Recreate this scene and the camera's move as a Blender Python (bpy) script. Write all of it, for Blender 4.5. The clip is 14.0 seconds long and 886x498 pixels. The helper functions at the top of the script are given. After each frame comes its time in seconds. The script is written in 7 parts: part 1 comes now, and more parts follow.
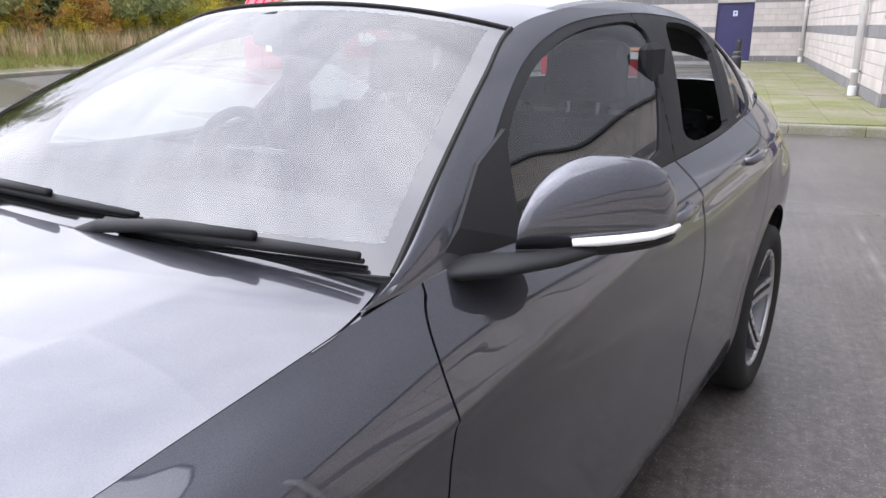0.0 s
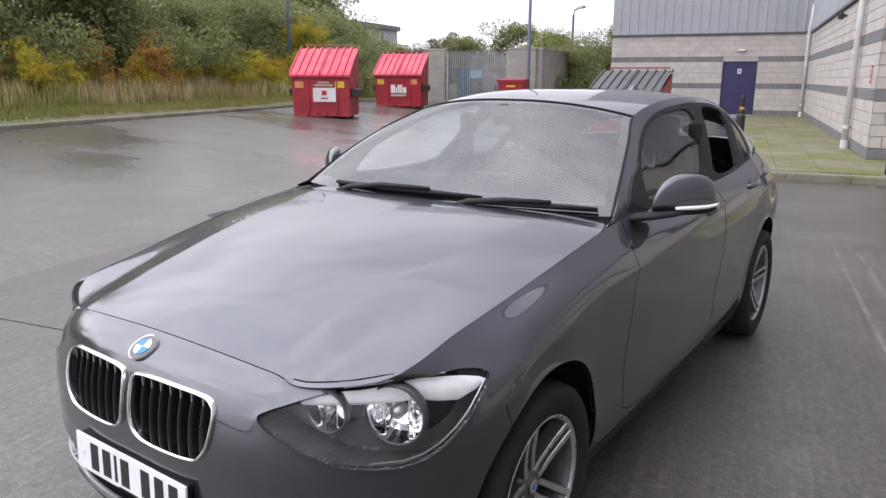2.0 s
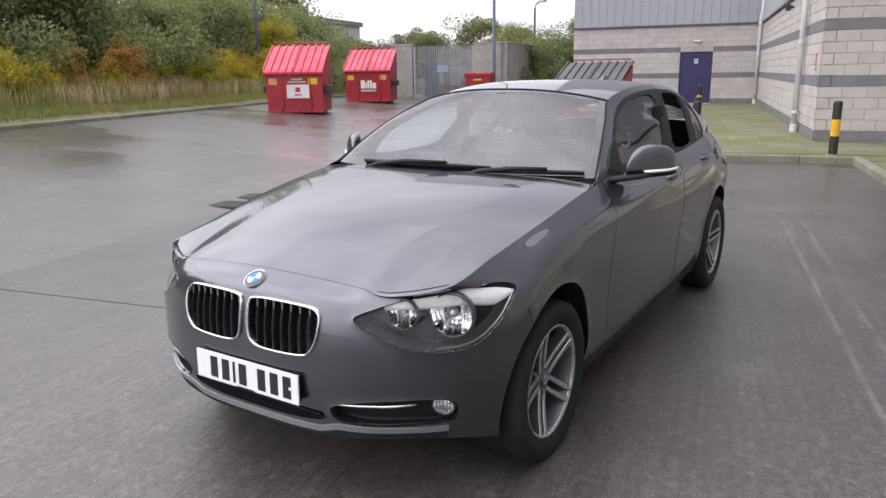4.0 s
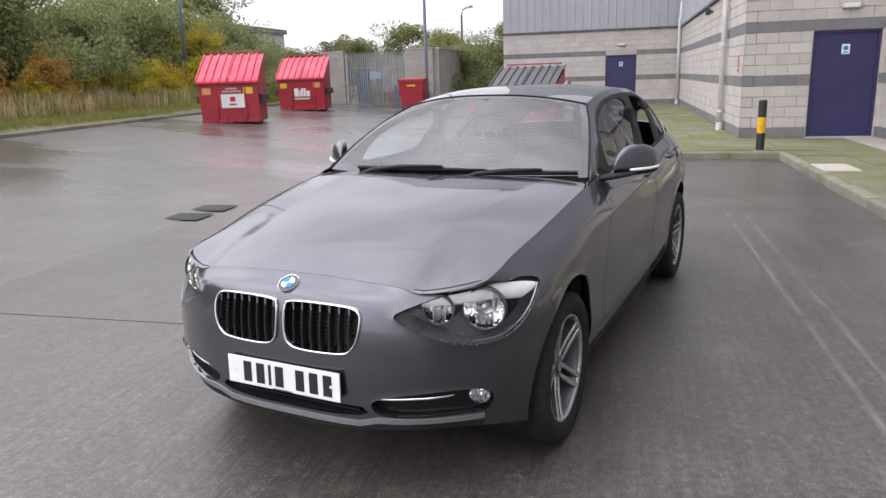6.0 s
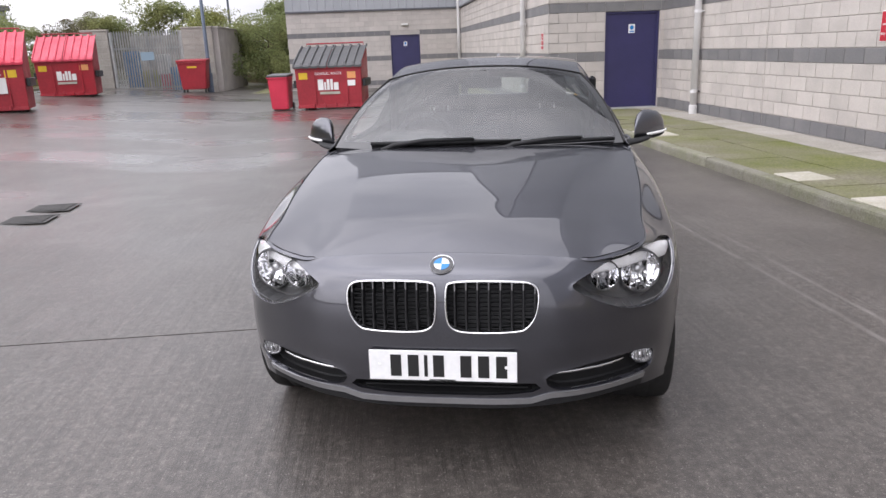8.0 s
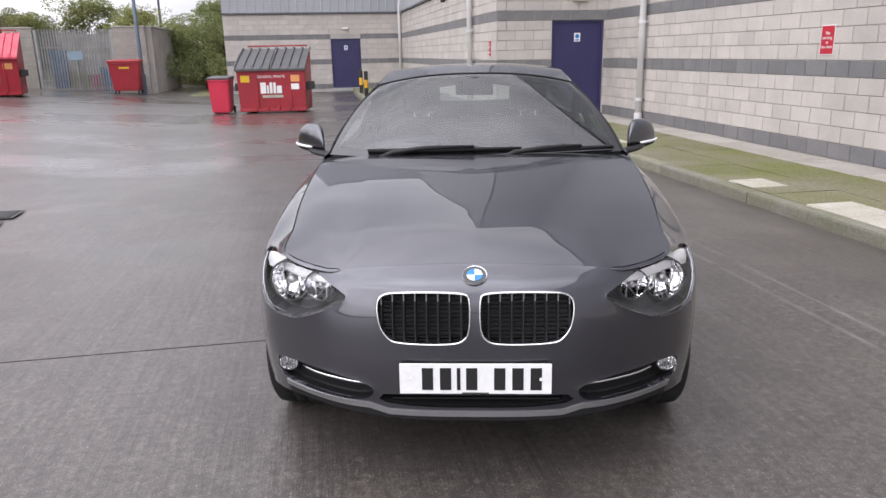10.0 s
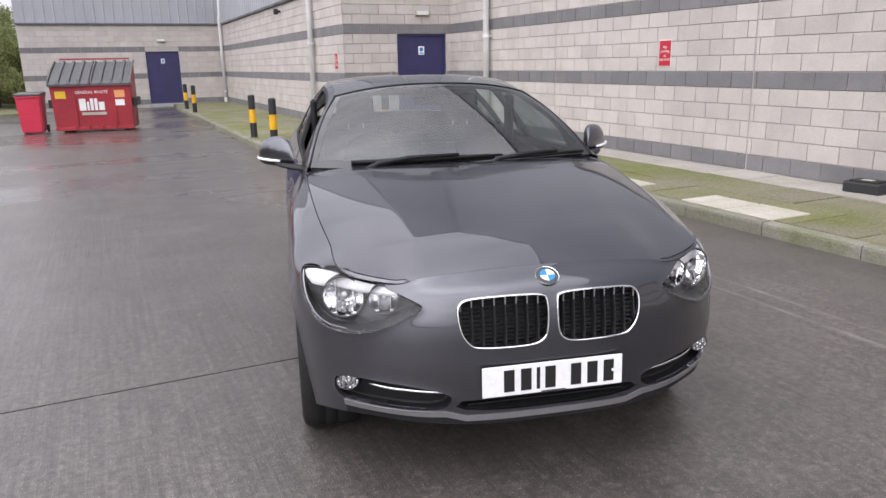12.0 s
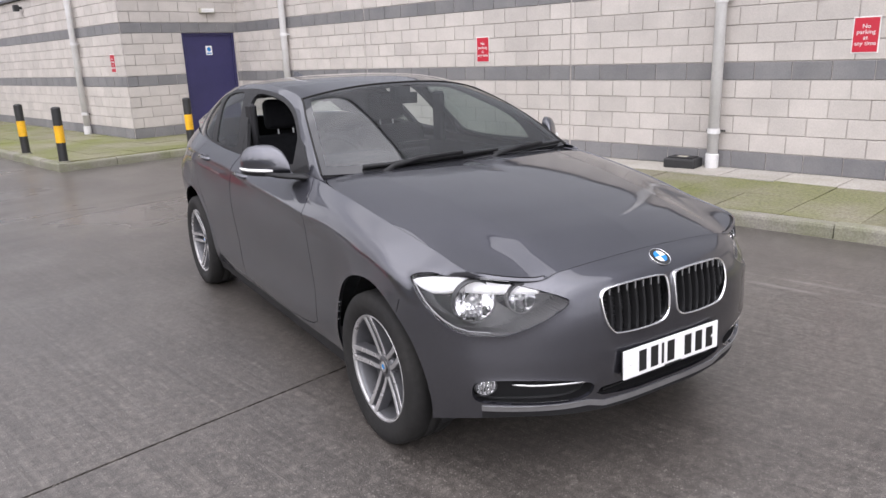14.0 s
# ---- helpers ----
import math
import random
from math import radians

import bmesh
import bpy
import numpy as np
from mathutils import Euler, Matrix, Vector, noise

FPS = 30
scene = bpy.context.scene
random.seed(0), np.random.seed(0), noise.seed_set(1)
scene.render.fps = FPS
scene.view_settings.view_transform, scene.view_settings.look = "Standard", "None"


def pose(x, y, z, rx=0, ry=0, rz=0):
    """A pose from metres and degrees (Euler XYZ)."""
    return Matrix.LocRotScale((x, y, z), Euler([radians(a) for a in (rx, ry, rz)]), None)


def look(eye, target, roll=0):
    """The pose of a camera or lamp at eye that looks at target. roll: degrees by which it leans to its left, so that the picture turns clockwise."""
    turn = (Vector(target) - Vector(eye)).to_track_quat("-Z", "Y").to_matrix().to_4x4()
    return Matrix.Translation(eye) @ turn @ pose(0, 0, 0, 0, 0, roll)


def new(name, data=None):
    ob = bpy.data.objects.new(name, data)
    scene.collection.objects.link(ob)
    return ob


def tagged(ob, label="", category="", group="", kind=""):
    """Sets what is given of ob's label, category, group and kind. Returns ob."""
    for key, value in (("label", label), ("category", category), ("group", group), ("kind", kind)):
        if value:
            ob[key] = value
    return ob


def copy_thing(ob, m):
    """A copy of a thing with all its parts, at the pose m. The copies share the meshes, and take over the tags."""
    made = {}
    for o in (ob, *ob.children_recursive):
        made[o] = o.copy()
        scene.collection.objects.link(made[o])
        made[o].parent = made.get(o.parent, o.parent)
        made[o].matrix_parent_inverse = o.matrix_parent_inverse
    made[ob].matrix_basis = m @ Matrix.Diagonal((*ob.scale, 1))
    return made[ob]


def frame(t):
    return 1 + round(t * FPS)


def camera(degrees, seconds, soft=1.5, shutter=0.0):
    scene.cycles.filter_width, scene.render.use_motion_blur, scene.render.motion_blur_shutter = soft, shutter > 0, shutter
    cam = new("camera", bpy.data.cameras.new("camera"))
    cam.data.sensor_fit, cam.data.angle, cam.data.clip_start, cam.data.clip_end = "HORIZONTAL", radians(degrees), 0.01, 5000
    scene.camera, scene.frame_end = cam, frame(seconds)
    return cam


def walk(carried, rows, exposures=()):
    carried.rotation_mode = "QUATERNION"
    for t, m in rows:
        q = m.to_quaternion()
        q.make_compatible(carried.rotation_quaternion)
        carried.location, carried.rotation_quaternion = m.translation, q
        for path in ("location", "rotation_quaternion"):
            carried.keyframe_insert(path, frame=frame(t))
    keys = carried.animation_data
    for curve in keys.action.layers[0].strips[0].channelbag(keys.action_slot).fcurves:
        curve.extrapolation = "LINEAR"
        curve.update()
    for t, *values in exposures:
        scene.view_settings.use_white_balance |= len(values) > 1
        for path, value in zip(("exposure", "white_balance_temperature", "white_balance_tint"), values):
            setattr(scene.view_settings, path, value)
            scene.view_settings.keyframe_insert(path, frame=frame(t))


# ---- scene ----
cam = camera(63.45, 14.0)
PATH = [
    (0, (2.434, 1.236, 1.330), (1.717, 3.009, 0.744), -0.60),
    (0.5, (2.381, 0.713, 1.404), (1.660, 2.503, 0.879), -0.52),
    (1, (2.413, 0.280, 1.415), (1.650, 2.060, 0.914), 0.16),
    (1.5, (2.436, -0.105, 1.461), (1.664, 1.677, 0.983), 0.41),
    (2, (2.428, -0.454, 1.485), (1.686, 1.344, 1.021), 0.18),
    (2.5, (2.500, -0.771, 1.479), (1.758, 1.029, 1.020), 0.78),
    (3, (2.500, -1.010, 1.490), (1.801, 0.805, 1.026), 0.68),
    (3.2, (2.475, -1.086, 1.484), (1.809, 0.738, 1.006), -0.57),
    (5.5, (2.446, -1.268, 1.494), (1.816, 0.569, 1.014), -0.77),
    (6, (2.176, -1.414, 1.504), (1.703, 0.472, 1.036), -1.84),
    (6.5, (1.839, -1.445, 1.490), (1.514, 0.463, 0.988), -0.26),
    (7, (1.483, -1.458, 1.514), (1.306, 0.464, 0.989), -0.47),
    (7.5, (1.115, -1.495, 1.514), (1.141, 0.431, 0.974), -1.94),
    (8, (0.824, -1.431, 1.492), (0.980, 0.490, 0.955), -2.15),
    (8.5, (0.590, -1.356, 1.513), (0.860, 0.547, 0.961), -1.45),
    (8.7, (0.539, -1.356, 1.516), (0.850, 0.549, 0.993), -1.13),
    (10.8, (0.470, -1.325, 1.504), (0.833, 0.567, 0.965), -1.08),
    (11, (0.399, -1.353, 1.524), (0.805, 0.530, 0.985), -0.66),
    (11.5, (0.032, -1.263, 1.515), (0.656, 0.565, 0.995), -0.89),
    (12, (-0.314, -1.098, 1.505), (0.500, 0.658, 1.001), -1.17),
    (12.5, (-0.675, -0.919, 1.531), (0.321, 0.741, 1.030), -1.34),
    (13, (-0.989, -0.702, 1.536), (0.154, 0.849, 1.000), -1.83),
    (13.5, (-1.173, -0.483, 1.528), (0.086, 0.978, 0.997), -1.22),
    (14, (-1.345, -0.334, 1.538), (0.015, 1.035, 1.011), -2.14),
]
EXPOSURE = [(0.0, 0.60, 6150, 13), (0.25, 0.34, 6250, 13), (0.5, 0.10, 6250, 13), (1.0, 0.0, 6250, 13), (3.0, 0.0, 6330, 13), (11.5, 0.0, 6380, 13), (13.0, 0.15, 6380, 13), (14.0, 0.15, 6380, 13)]
walk(cam, [(t, look(eye, target, roll)) for t, eye, target, roll in PATH], EXPOSURE)

# ---- sky and sun: a bright overcast day ----
world = bpy.data.worlds.new("world")
scene.world = world
world.use_nodes = True
wn, wl = world.node_tree.nodes, world.node_tree.links
wn.clear()
SUN_UP, SUN_ROUND = 45.0, 244.0
sky = wn.new("ShaderNodeTexSky")
sky.sky_type, sky.sun_disc = "NISHITA", False
sky.sun_elevation, sky.sun_rotation = radians(SUN_UP), radians(SUN_ROUND)
sky.air_density, sky.dust_density, sky.ozone_density = 1.0, 4.0, 1.0
coord = wn.new("ShaderNodeTexCoord")
stretch = wn.new("ShaderNodeMapping")
stretch.inputs["Scale"].default_value = (1.0, 1.0, 2.4)
cloud = wn.new("ShaderNodeTexNoise")
cloud.inputs["Scale"].default_value, cloud.inputs["Detail"].default_value, cloud.inputs["Roughness"].default_value = 2.6, 6.0, 0.55
tone = wn.new("ShaderNodeValToRGB")
tone.color_ramp.elements[0].position, tone.color_ramp.elements[0].color = 0.32, (9.0, 9.1, 9.9, 1)
tone.color_ramp.elements[1].position, tone.color_ramp.elements[1].color = 0.68, (15.5, 15.3, 15.8, 1)
blend = wn.new("ShaderNodeMixRGB")
blend.inputs["Fac"].default_value = 0.9
back = wn.new("ShaderNodeBackground")
back.inputs["Strength"].default_value = 0.070
world_out = wn.new("ShaderNodeOutputWorld")
wl.new(coord.outputs["Generated"], stretch.inputs["Vector"])
wl.new(stretch.outputs["Vector"], cloud.inputs["Vector"])
wl.new(cloud.outputs["Fac"], tone.inputs["Fac"])
wl.new(sky.outputs["Color"], blend.inputs["Color1"])
# an overcast sky is brighter overhead than at the horizon
split_dir = wn.new("ShaderNodeSeparateXYZ")
wl.new(coord.outputs["Generated"], split_dir.inputs["Vector"])
lift = wn.new("ShaderNodeMapRange")
lift.inputs["From Min"].default_value, lift.inputs["From Max"].default_value = 0.0, 1.0
lift.inputs["To Min"].default_value, lift.inputs["To Max"].default_value = 1.3, 2.1
wl.new(split_dir.outputs["Z"], lift.inputs["Value"])
grade = wn.new("ShaderNodeVectorMath")
grade.operation = "SCALE"
wl.new(tone.outputs["Color"], grade.inputs[0])
# and brighter round the veiled sun
toward = wn.new("ShaderNodeVectorMath")
toward.operation = "DOT_PRODUCT"
toward.inputs[1].default_value = (math.cos(radians(SUN_UP)) * math.sin(radians(SUN_ROUND)), math.cos(radians(SUN_UP)) * math.cos(radians(SUN_ROUND)), math.sin(radians(SUN_UP)))
wl.new(coord.outputs["Generated"], toward.inputs[0])
veil = wn.new("ShaderNodeMapRange")
veil.interpolation_type = "SMOOTHSTEP"
veil.inputs["From Min"].default_value, veil.inputs["From Max"].default_value = 0.25, 1.0
veil.inputs["To Min"].default_value, veil.inputs["To Max"].default_value = 1.0, 2.25
wl.new(toward.outputs["Value"], veil.inputs["Value"])
glow = wn.new("ShaderNodeMath")
glow.operation = "MULTIPLY"
wl.new(lift.outputs["Result"], glow.inputs[0])
wl.new(veil.outputs["Result"], glow.inputs[1])
wl.new(glow.outputs["Value"], grade.inputs["Scale"])
wl.new(grade.outputs["Vector"], blend.inputs["Color2"])
wl.new(blend.outputs["Color"], back.inputs["Color"])
wl.new(back.outputs["Background"], world_out.inputs["Surface"])
sun = new("sun", bpy.data.lights.new("sun", "SUN"))
sun.data.energy, sun.data.angle, sun.data.color = 0.5, radians(90), (1.0, 0.96, 0.92)
sun.matrix_world = look((0, 0, 30), (0 - 30 / math.tan(radians(SUN_UP)) * math.sin(radians(SUN_ROUND)), 0 - 30 / math.tan(radians(SUN_UP)) * math.cos(radians(SUN_ROUND)), 0))


# ---- materials ----
def mat(name, colour, rough=0.5, metal=0.0, second=None, blotch=0.5, scale=1.2, fine=40.0, grain=0.12, bump=0.0, bump_scale=60.0, vary=0.0, island=0.0,
        coat=0.0, coat_rough=0.03, rough_vary=0.1, spec=0.5, coat_ior=1.6, stretch_by=(1, 1, 1), streak=0.0):
    """A surface with blotches of a second colour, fine grain, relief and, for pieces, a tone of their own."""
    m = bpy.data.materials.new(name)
    m.use_nodes = True
    n, l = m.node_tree.nodes, m.node_tree.links
    bsdf = n["Principled BSDF"]
    bsdf.inputs["Metallic"].default_value = metal
    bsdf.inputs["Specular IOR Level"].default_value = spec
    bsdf.inputs["Coat Weight"].default_value, bsdf.inputs["Coat Roughness"].default_value = coat, coat_rough
    bsdf.inputs["Coat IOR"].default_value = coat_ior
    where = n.new("ShaderNodeNewGeometry")
    mapping = n.new("ShaderNodeMapping")
    mapping.inputs["Scale"].default_value = stretch_by
    l.new(where.outputs["Position"], mapping.inputs["Vector"])
    big, small = n.new("ShaderNodeTexNoise"), n.new("ShaderNodeTexNoise")
    big.inputs["Scale"].default_value, big.inputs["Detail"].default_value, big.inputs["Roughness"].default_value = scale, 5.0, 0.6
    small.inputs["Scale"].default_value, small.inputs["Detail"].default_value = fine, 3.0
    l.new(mapping.outputs["Vector"], big.inputs["Vector"])
    l.new(mapping.outputs["Vector"], small.inputs["Vector"])
    ramp = n.new("ShaderNodeMapRange")
    ramp.inputs["From Min"].default_value, ramp.inputs["From Max"].default_value = 0.5 - 0.18 * blotch - 0.04, 0.5 + 0.18 * blotch + 0.04
    l.new(big.outputs["Fac"], ramp.inputs["Value"])
    mix = n.new("ShaderNodeMixRGB")
    mix.inputs["Color1"].default_value = (*colour, 1)
    mix.inputs["Color2"].default_value = (*(second or [c * 0.8 for c in colour]), 1)
    l.new(ramp.outputs["Result"], mix.inputs["Fac"])
    value = n.new("ShaderNodeMapRange")
    value.inputs["To Min"].default_value, value.inputs["To Max"].default_value = 1 - grain, 1 + grain
    value.inputs["From Min"].default_value, value.inputs["From Max"].default_value = 0.3, 0.7
    l.new(small.outputs["Fac"], value.inputs["Value"])
    tint = n.new("ShaderNodeVectorMath")
    tint.operation = "SCALE"
    l.new(mix.outputs["Color"], tint.inputs[0])
    l.new(value.outputs["Result"], tint.inputs["Scale"])
    colour_out = tint.outputs["Vector"]
    for amount, source, socket in ((vary, "ShaderNodeObjectInfo", "Random"), (island, "ShaderNodeNewGeometry", "Random Per Island")):
        if amount:
            info = n.new(source)
            span = n.new("ShaderNodeMapRange")
            span.inputs["To Min"].default_value, span.inputs["To Max"].default_value = 1 - amount, 1 + amount
            l.new(info.outputs[socket], span.inputs["Value"])
            own = n.new("ShaderNodeVectorMath")
            own.operation = "SCALE"
            l.new(colour_out, own.inputs[0])
            l.new(span.outputs["Result"], own.inputs["Scale"])
            colour_out = own.outputs["Vector"]
    l.new(colour_out, bsdf.inputs["Base Color"])
    gloss = n.new("ShaderNodeMapRange")
    gloss.inputs["From Min"].default_value, gloss.inputs["From Max"].default_value = 0.35, 0.65
    gloss.inputs["To Min"].default_value, gloss.inputs["To Max"].default_value = max(rough - rough_vary, 0.02), min(rough + rough_vary, 1.0)
    l.new(big.outputs["Fac"], gloss.inputs["Value"])
    l.new(gloss.outputs["Result"], bsdf.inputs["Roughness"])
    if bump:
        relief = n.new("ShaderNodeTexNoise")
        relief.inputs["Scale"].default_value, relief.inputs["Detail"].default_value = bump_scale, 4.0
        l.new(mapping.outputs["Vector"], relief.inputs["Vector"])
        bumper = n.new("ShaderNodeBump")
        bumper.inputs["Strength"].default_value, bumper.inputs["Distance"].default_value = bump, 0.01
        l.new(relief.outputs["Fac"], bumper.inputs["Height"])
        l.new(bumper.outputs["Normal"], bsdf.inputs["Normal"])
    return m


def plain(name, colour, rough=0.5, metal=0.0, coat=0.0):
    return mat(name, colour, rough, metal, grain=0.05, rough_vary=0.04, coat=coat, blotch=0.8, second=[c * 0.92 for c in colour])


PANES = []


def pane_material(name, tint, ior=1.75):
    """Thin glass: clear, with the mirror of the surroundings growing towards grazing angles."""
    m = bpy.data.materials.new(name)
    m.use_nodes = True
    n, l = m.node_tree.nodes, m.node_tree.links
    n.clear()
    clear, gloss, mixer, edge, out = (n.new(k) for k in ("ShaderNodeBsdfTransparent", "ShaderNodeBsdfGlossy", "ShaderNodeMixShader", "ShaderNodeLayerWeight", "ShaderNodeOutputMaterial"))
    PANES.append(m)
    clear.inputs["Color"].default_value = (*tint, 1)
    gloss.inputs["Roughness"].default_value = 0.0
    edge.inputs["Blend"].default_value = 0.5
    least = ((ior - 1) / (ior + 1)) ** 2
    power, spread_out = n.new("ShaderNodeMath"), n.new("ShaderNodeMath")
    power.operation, spread_out.operation = "POWER", "MULTIPLY_ADD"
    power.inputs[1].default_value = 5.0
    spread_out.inputs[1].default_value, spread_out.inputs[2].default_value = 1 - least, least
    l.new(edge.outputs["Facing"], power.inputs[0])
    l.new(power.outputs["Value"], spread_out.inputs[0])
    l.new(spread_out.outputs["Value"], mixer.inputs["Fac"])
    l.new(clear.outputs["BSDF"], mixer.inputs[1])
    l.new(gloss.outputs["BSDF"], mixer.inputs[2])
    l.new(mixer.outputs["Shader"], out.inputs["Surface"])
    return m


def yard_material():
    """Brushed concrete, damp: broad stains, pale dried patches, grit, brush lines, and smooth wet places further off."""
    m = mat("yard_concrete", (0.102, 0.090, 0.080), rough=0.43, second=(0.058, 0.051, 0.046), blotch=1.1, scale=0.28, fine=60, grain=0.36, rough_vary=0.12)
    n, l = m.node_tree.nodes, m.node_tree.links
    bsdf = n["Principled BSDF"]
    where = n.new("ShaderNodeNewGeometry")

    def noisy(scale, detail=4.0, rough=0.55, stretch=None):
        tex = n.new("ShaderNodeTexNoise")
        tex.inputs["Scale"].default_value, tex.inputs["Detail"].default_value, tex.inputs["Roughness"].default_value = scale, detail, rough
        source = where.outputs["Position"]
        if stretch:
            mapping = n.new("ShaderNodeMapping")
            mapping.inputs["Scale"].default_value = stretch
            l.new(source, mapping.inputs["Vector"])
            source = mapping.outputs["Vector"]
        l.new(source, tex.inputs["Vector"])
        return tex.outputs["Fac"]

    def spread(socket, low, high, to_low, to_high, smooth=False):
        r = n.new("ShaderNodeMapRange")
        if smooth:
            r.interpolation_type = "SMOOTHSTEP"
        for key, value in (("From Min", low), ("From Max", high), ("To Min", to_low), ("To Max", to_high)):
            r.inputs[key].default_value = value
        l.new(socket, r.inputs["Value"])
        return r.outputs["Result"]

    def calc(kind, a, b):
        c = n.new("ShaderNodeMath")
        c.operation = kind
        for i, v in enumerate((a, b)):
            if isinstance(v, (int, float)):
                c.inputs[i].default_value = v
            else:
                l.new(v, c.inputs[i])
        return c.outputs["Value"]

    def blend(fac, first, second):
        c = n.new("ShaderNodeMixRGB")
        l.new(fac, c.inputs["Fac"])
        l.new(first, c.inputs["Color1"])
        c.inputs["Color2"].default_value = (*second, 1)
        return c.outputs["Color"]

    brush = noisy(40.0, 4.0, 0.55, (1.0, 0.03, 1.0))
    broad_brush = noisy(5.0, 3.0, 0.5, (1.0, 0.02, 1.0))
    grit = noisy(140.0, 3.0)
    patch = noisy(1.3, 6.0, 0.7)
    wet = calc("MULTIPLY", spread(noisy(0.30, 4.0, 0.5, (0.55, 1.3, 1.0)), 0.47, 0.58, 0.0, 1.0, True), 1.0)
    split_at = n.new("ShaderNodeSeparateXYZ")
    l.new(where.outputs["Position"], split_at.inputs["Vector"])
    wet = calc("MULTIPLY", wet, spread(split_at.outputs["Y"], 3.5, 9.0, 0.22, 1.0, True))
    tone_out = bsdf.inputs["Base Color"].links[0].from_socket
    tone_out = blend(spread(patch, 0.55, 0.74, 0.0, 0.55), tone_out, (0.185, 0.172, 0.16))
    tone_out = blend(spread(noisy(0.9, 7.0, 0.72), 0.48, 0.66, 0.0, 0.8), tone_out, (0.050, 0.044, 0.040))
    tone_out = blend(spread(noisy(5.5, 5.0, 0.7), 0.55, 0.72, 0.0, 0.55), tone_out, (0.045, 0.040, 0.037))
    tone_out = blend(spread(noisy(120.0, 1.0), 0.62, 0.68, 0.0, 0.75), tone_out, (0.30, 0.28, 0.25))
    tone_out = blend(spread(noisy(30.0, 3.0, 0.6), 0.49, 0.60, 0.0, 0.65), tone_out, (0.040, 0.035, 0.031))
    tone_out = blend(spread(noisy(17.0, 4.0, 0.7), 0.54, 0.68, 0.0, 0.62), tone_out, (0.165, 0.148, 0.130))
    tone_out = blend(calc("MULTIPLY", wet, 0.3), tone_out, (0.060, 0.056, 0.055))
    # two faint pale scrape lines beside the parking place
    for x_at in (3.29, 3.47):
        off = calc("ABSOLUTE", calc("SUBTRACT", split_at.outputs["X"], x_at), 0.0)
        line = calc("MULTIPLY", spread(off, 0.0, 0.03, 1.0, 0.0, True), spread(split_at.outputs["Y"], 6.9, 6.3, 0.0, 1.0, True))
        line = calc("MULTIPLY", line, spread(noisy(3.0, 5.0), 0.35, 0.65, 0.0, 0.6))
        tone_out = blend(line, tone_out, (0.26, 0.24, 0.225))
    scaled = n.new("ShaderNodeVectorMath")
    scaled.operation = "SCALE"
    l.new(tone_out, scaled.inputs[0])
    l.new(calc("MULTIPLY", spread(brush, 0.3, 0.7, 0.79, 1.21), spread(broad_brush, 0.3, 0.7, 0.94, 1.06)), scaled.inputs["Scale"])
    l.new(scaled.outputs["Vector"], bsdf.inputs["Base Color"])
    rough_in = bsdf.inputs["Roughness"].links[0].from_socket
    l.new(calc("MULTIPLY", rough_in, spread(wet, 0.0, 1.0, 0.92, 0.60)), bsdf.inputs["Roughness"])
    # a film of water, thin on the near concrete and closed over the wet places
    l.new(spread(wet, 0.0, 1.0, 0.45, 0.65), bsdf.inputs["Coat Weight"])
    bsdf.inputs["Coat IOR"].default_value = 1.33
    l.new(spread(wet, 0.0, 1.0, 0.31, 0.25), bsdf.inputs["Coat Roughness"])
    bumper = n.new("ShaderNodeBump")
    bumper.inputs["Distance"].default_value = 0.006
    l.new(spread(wet, 0.0, 1.0, 0.55, 0.06), bumper.inputs["Strength"])
    l.new(calc("ADD", calc("MULTIPLY", grit, 0.9), brush), bumper.inputs["Height"])
    l.new(bumper.outputs["Normal"], bsdf.inputs["Normal"])
    return m


YARD = yard_material()
BLOCK = mat("pale_block", (0.475, 0.438, 0.405), rough=0.85, second=(0.42, 0.388, 0.36), scale=2.0, fine=90, grain=0.08, bump=0.25, bump_scale=120, vary=0.07, island=0.07)
BLOCK_DARK = mat("dark_block", (0.150, 0.148, 0.152), rough=0.85, second=(0.19, 0.185, 0.185), scale=2.5, fine=90, grain=0.10, bump=0.25, bump_scale=120, vary=0.08, island=0.08)
MORTAR = mat("mortar", (0.44, 0.405, 0.38), rough=0.95, grain=0.1, bump=0.3)
CLADDING = mat("grey_cladding", (0.34, 0.35, 0.37), rough=0.45, metal=0.0, second=(0.31, 0.32, 0.34), scale=0.6, grain=0.03)
FLASHING = mat("dark_flashing", (0.10, 0.10, 0.11), rough=0.5)
BLUE_DOOR = mat("blue_door_paint", (0.032, 0.029, 0.098), rough=0.42, second=(0.027, 0.025, 0.082), scale=1.5, grain=0.06)
WHITE_PIPE = mat("white_pipe", (0.66, 0.65, 0.645), rough=0.45, second=(0.55, 0.54, 0.53), scale=1.4, grain=0.04)
KERB = mat("kerb_concrete", (0.23, 0.215, 0.185), rough=0.9, second=(0.15, 0.155, 0.085), blotch=0.9, scale=2.2, fine=70, grain=0.2, bump=0.5, bump_scale=60, vary=0.12)
MOSS = mat("mossy_paving", (0.185, 0.170, 0.120), rough=0.95, second=(0.125, 0.135, 0.036), blotch=0.8, scale=0.9, fine=35, grain=0.28, bump=0.7, bump_scale=50, vary=0.08, island=0.08)
PAVING = mat("bare_paving", (0.36, 0.335, 0.30), rough=0.9, second=(0.30, 0.28, 0.24), scale=1.5, grain=0.15, bump=0.4, vary=0.08, island=0.06)
SLAB_PALE = mat("pale_cover_slab", (0.46, 0.43, 0.37), rough=0.9, second=(0.38, 0.36, 0.29), scale=3, grain=0.12, bump=0.3)
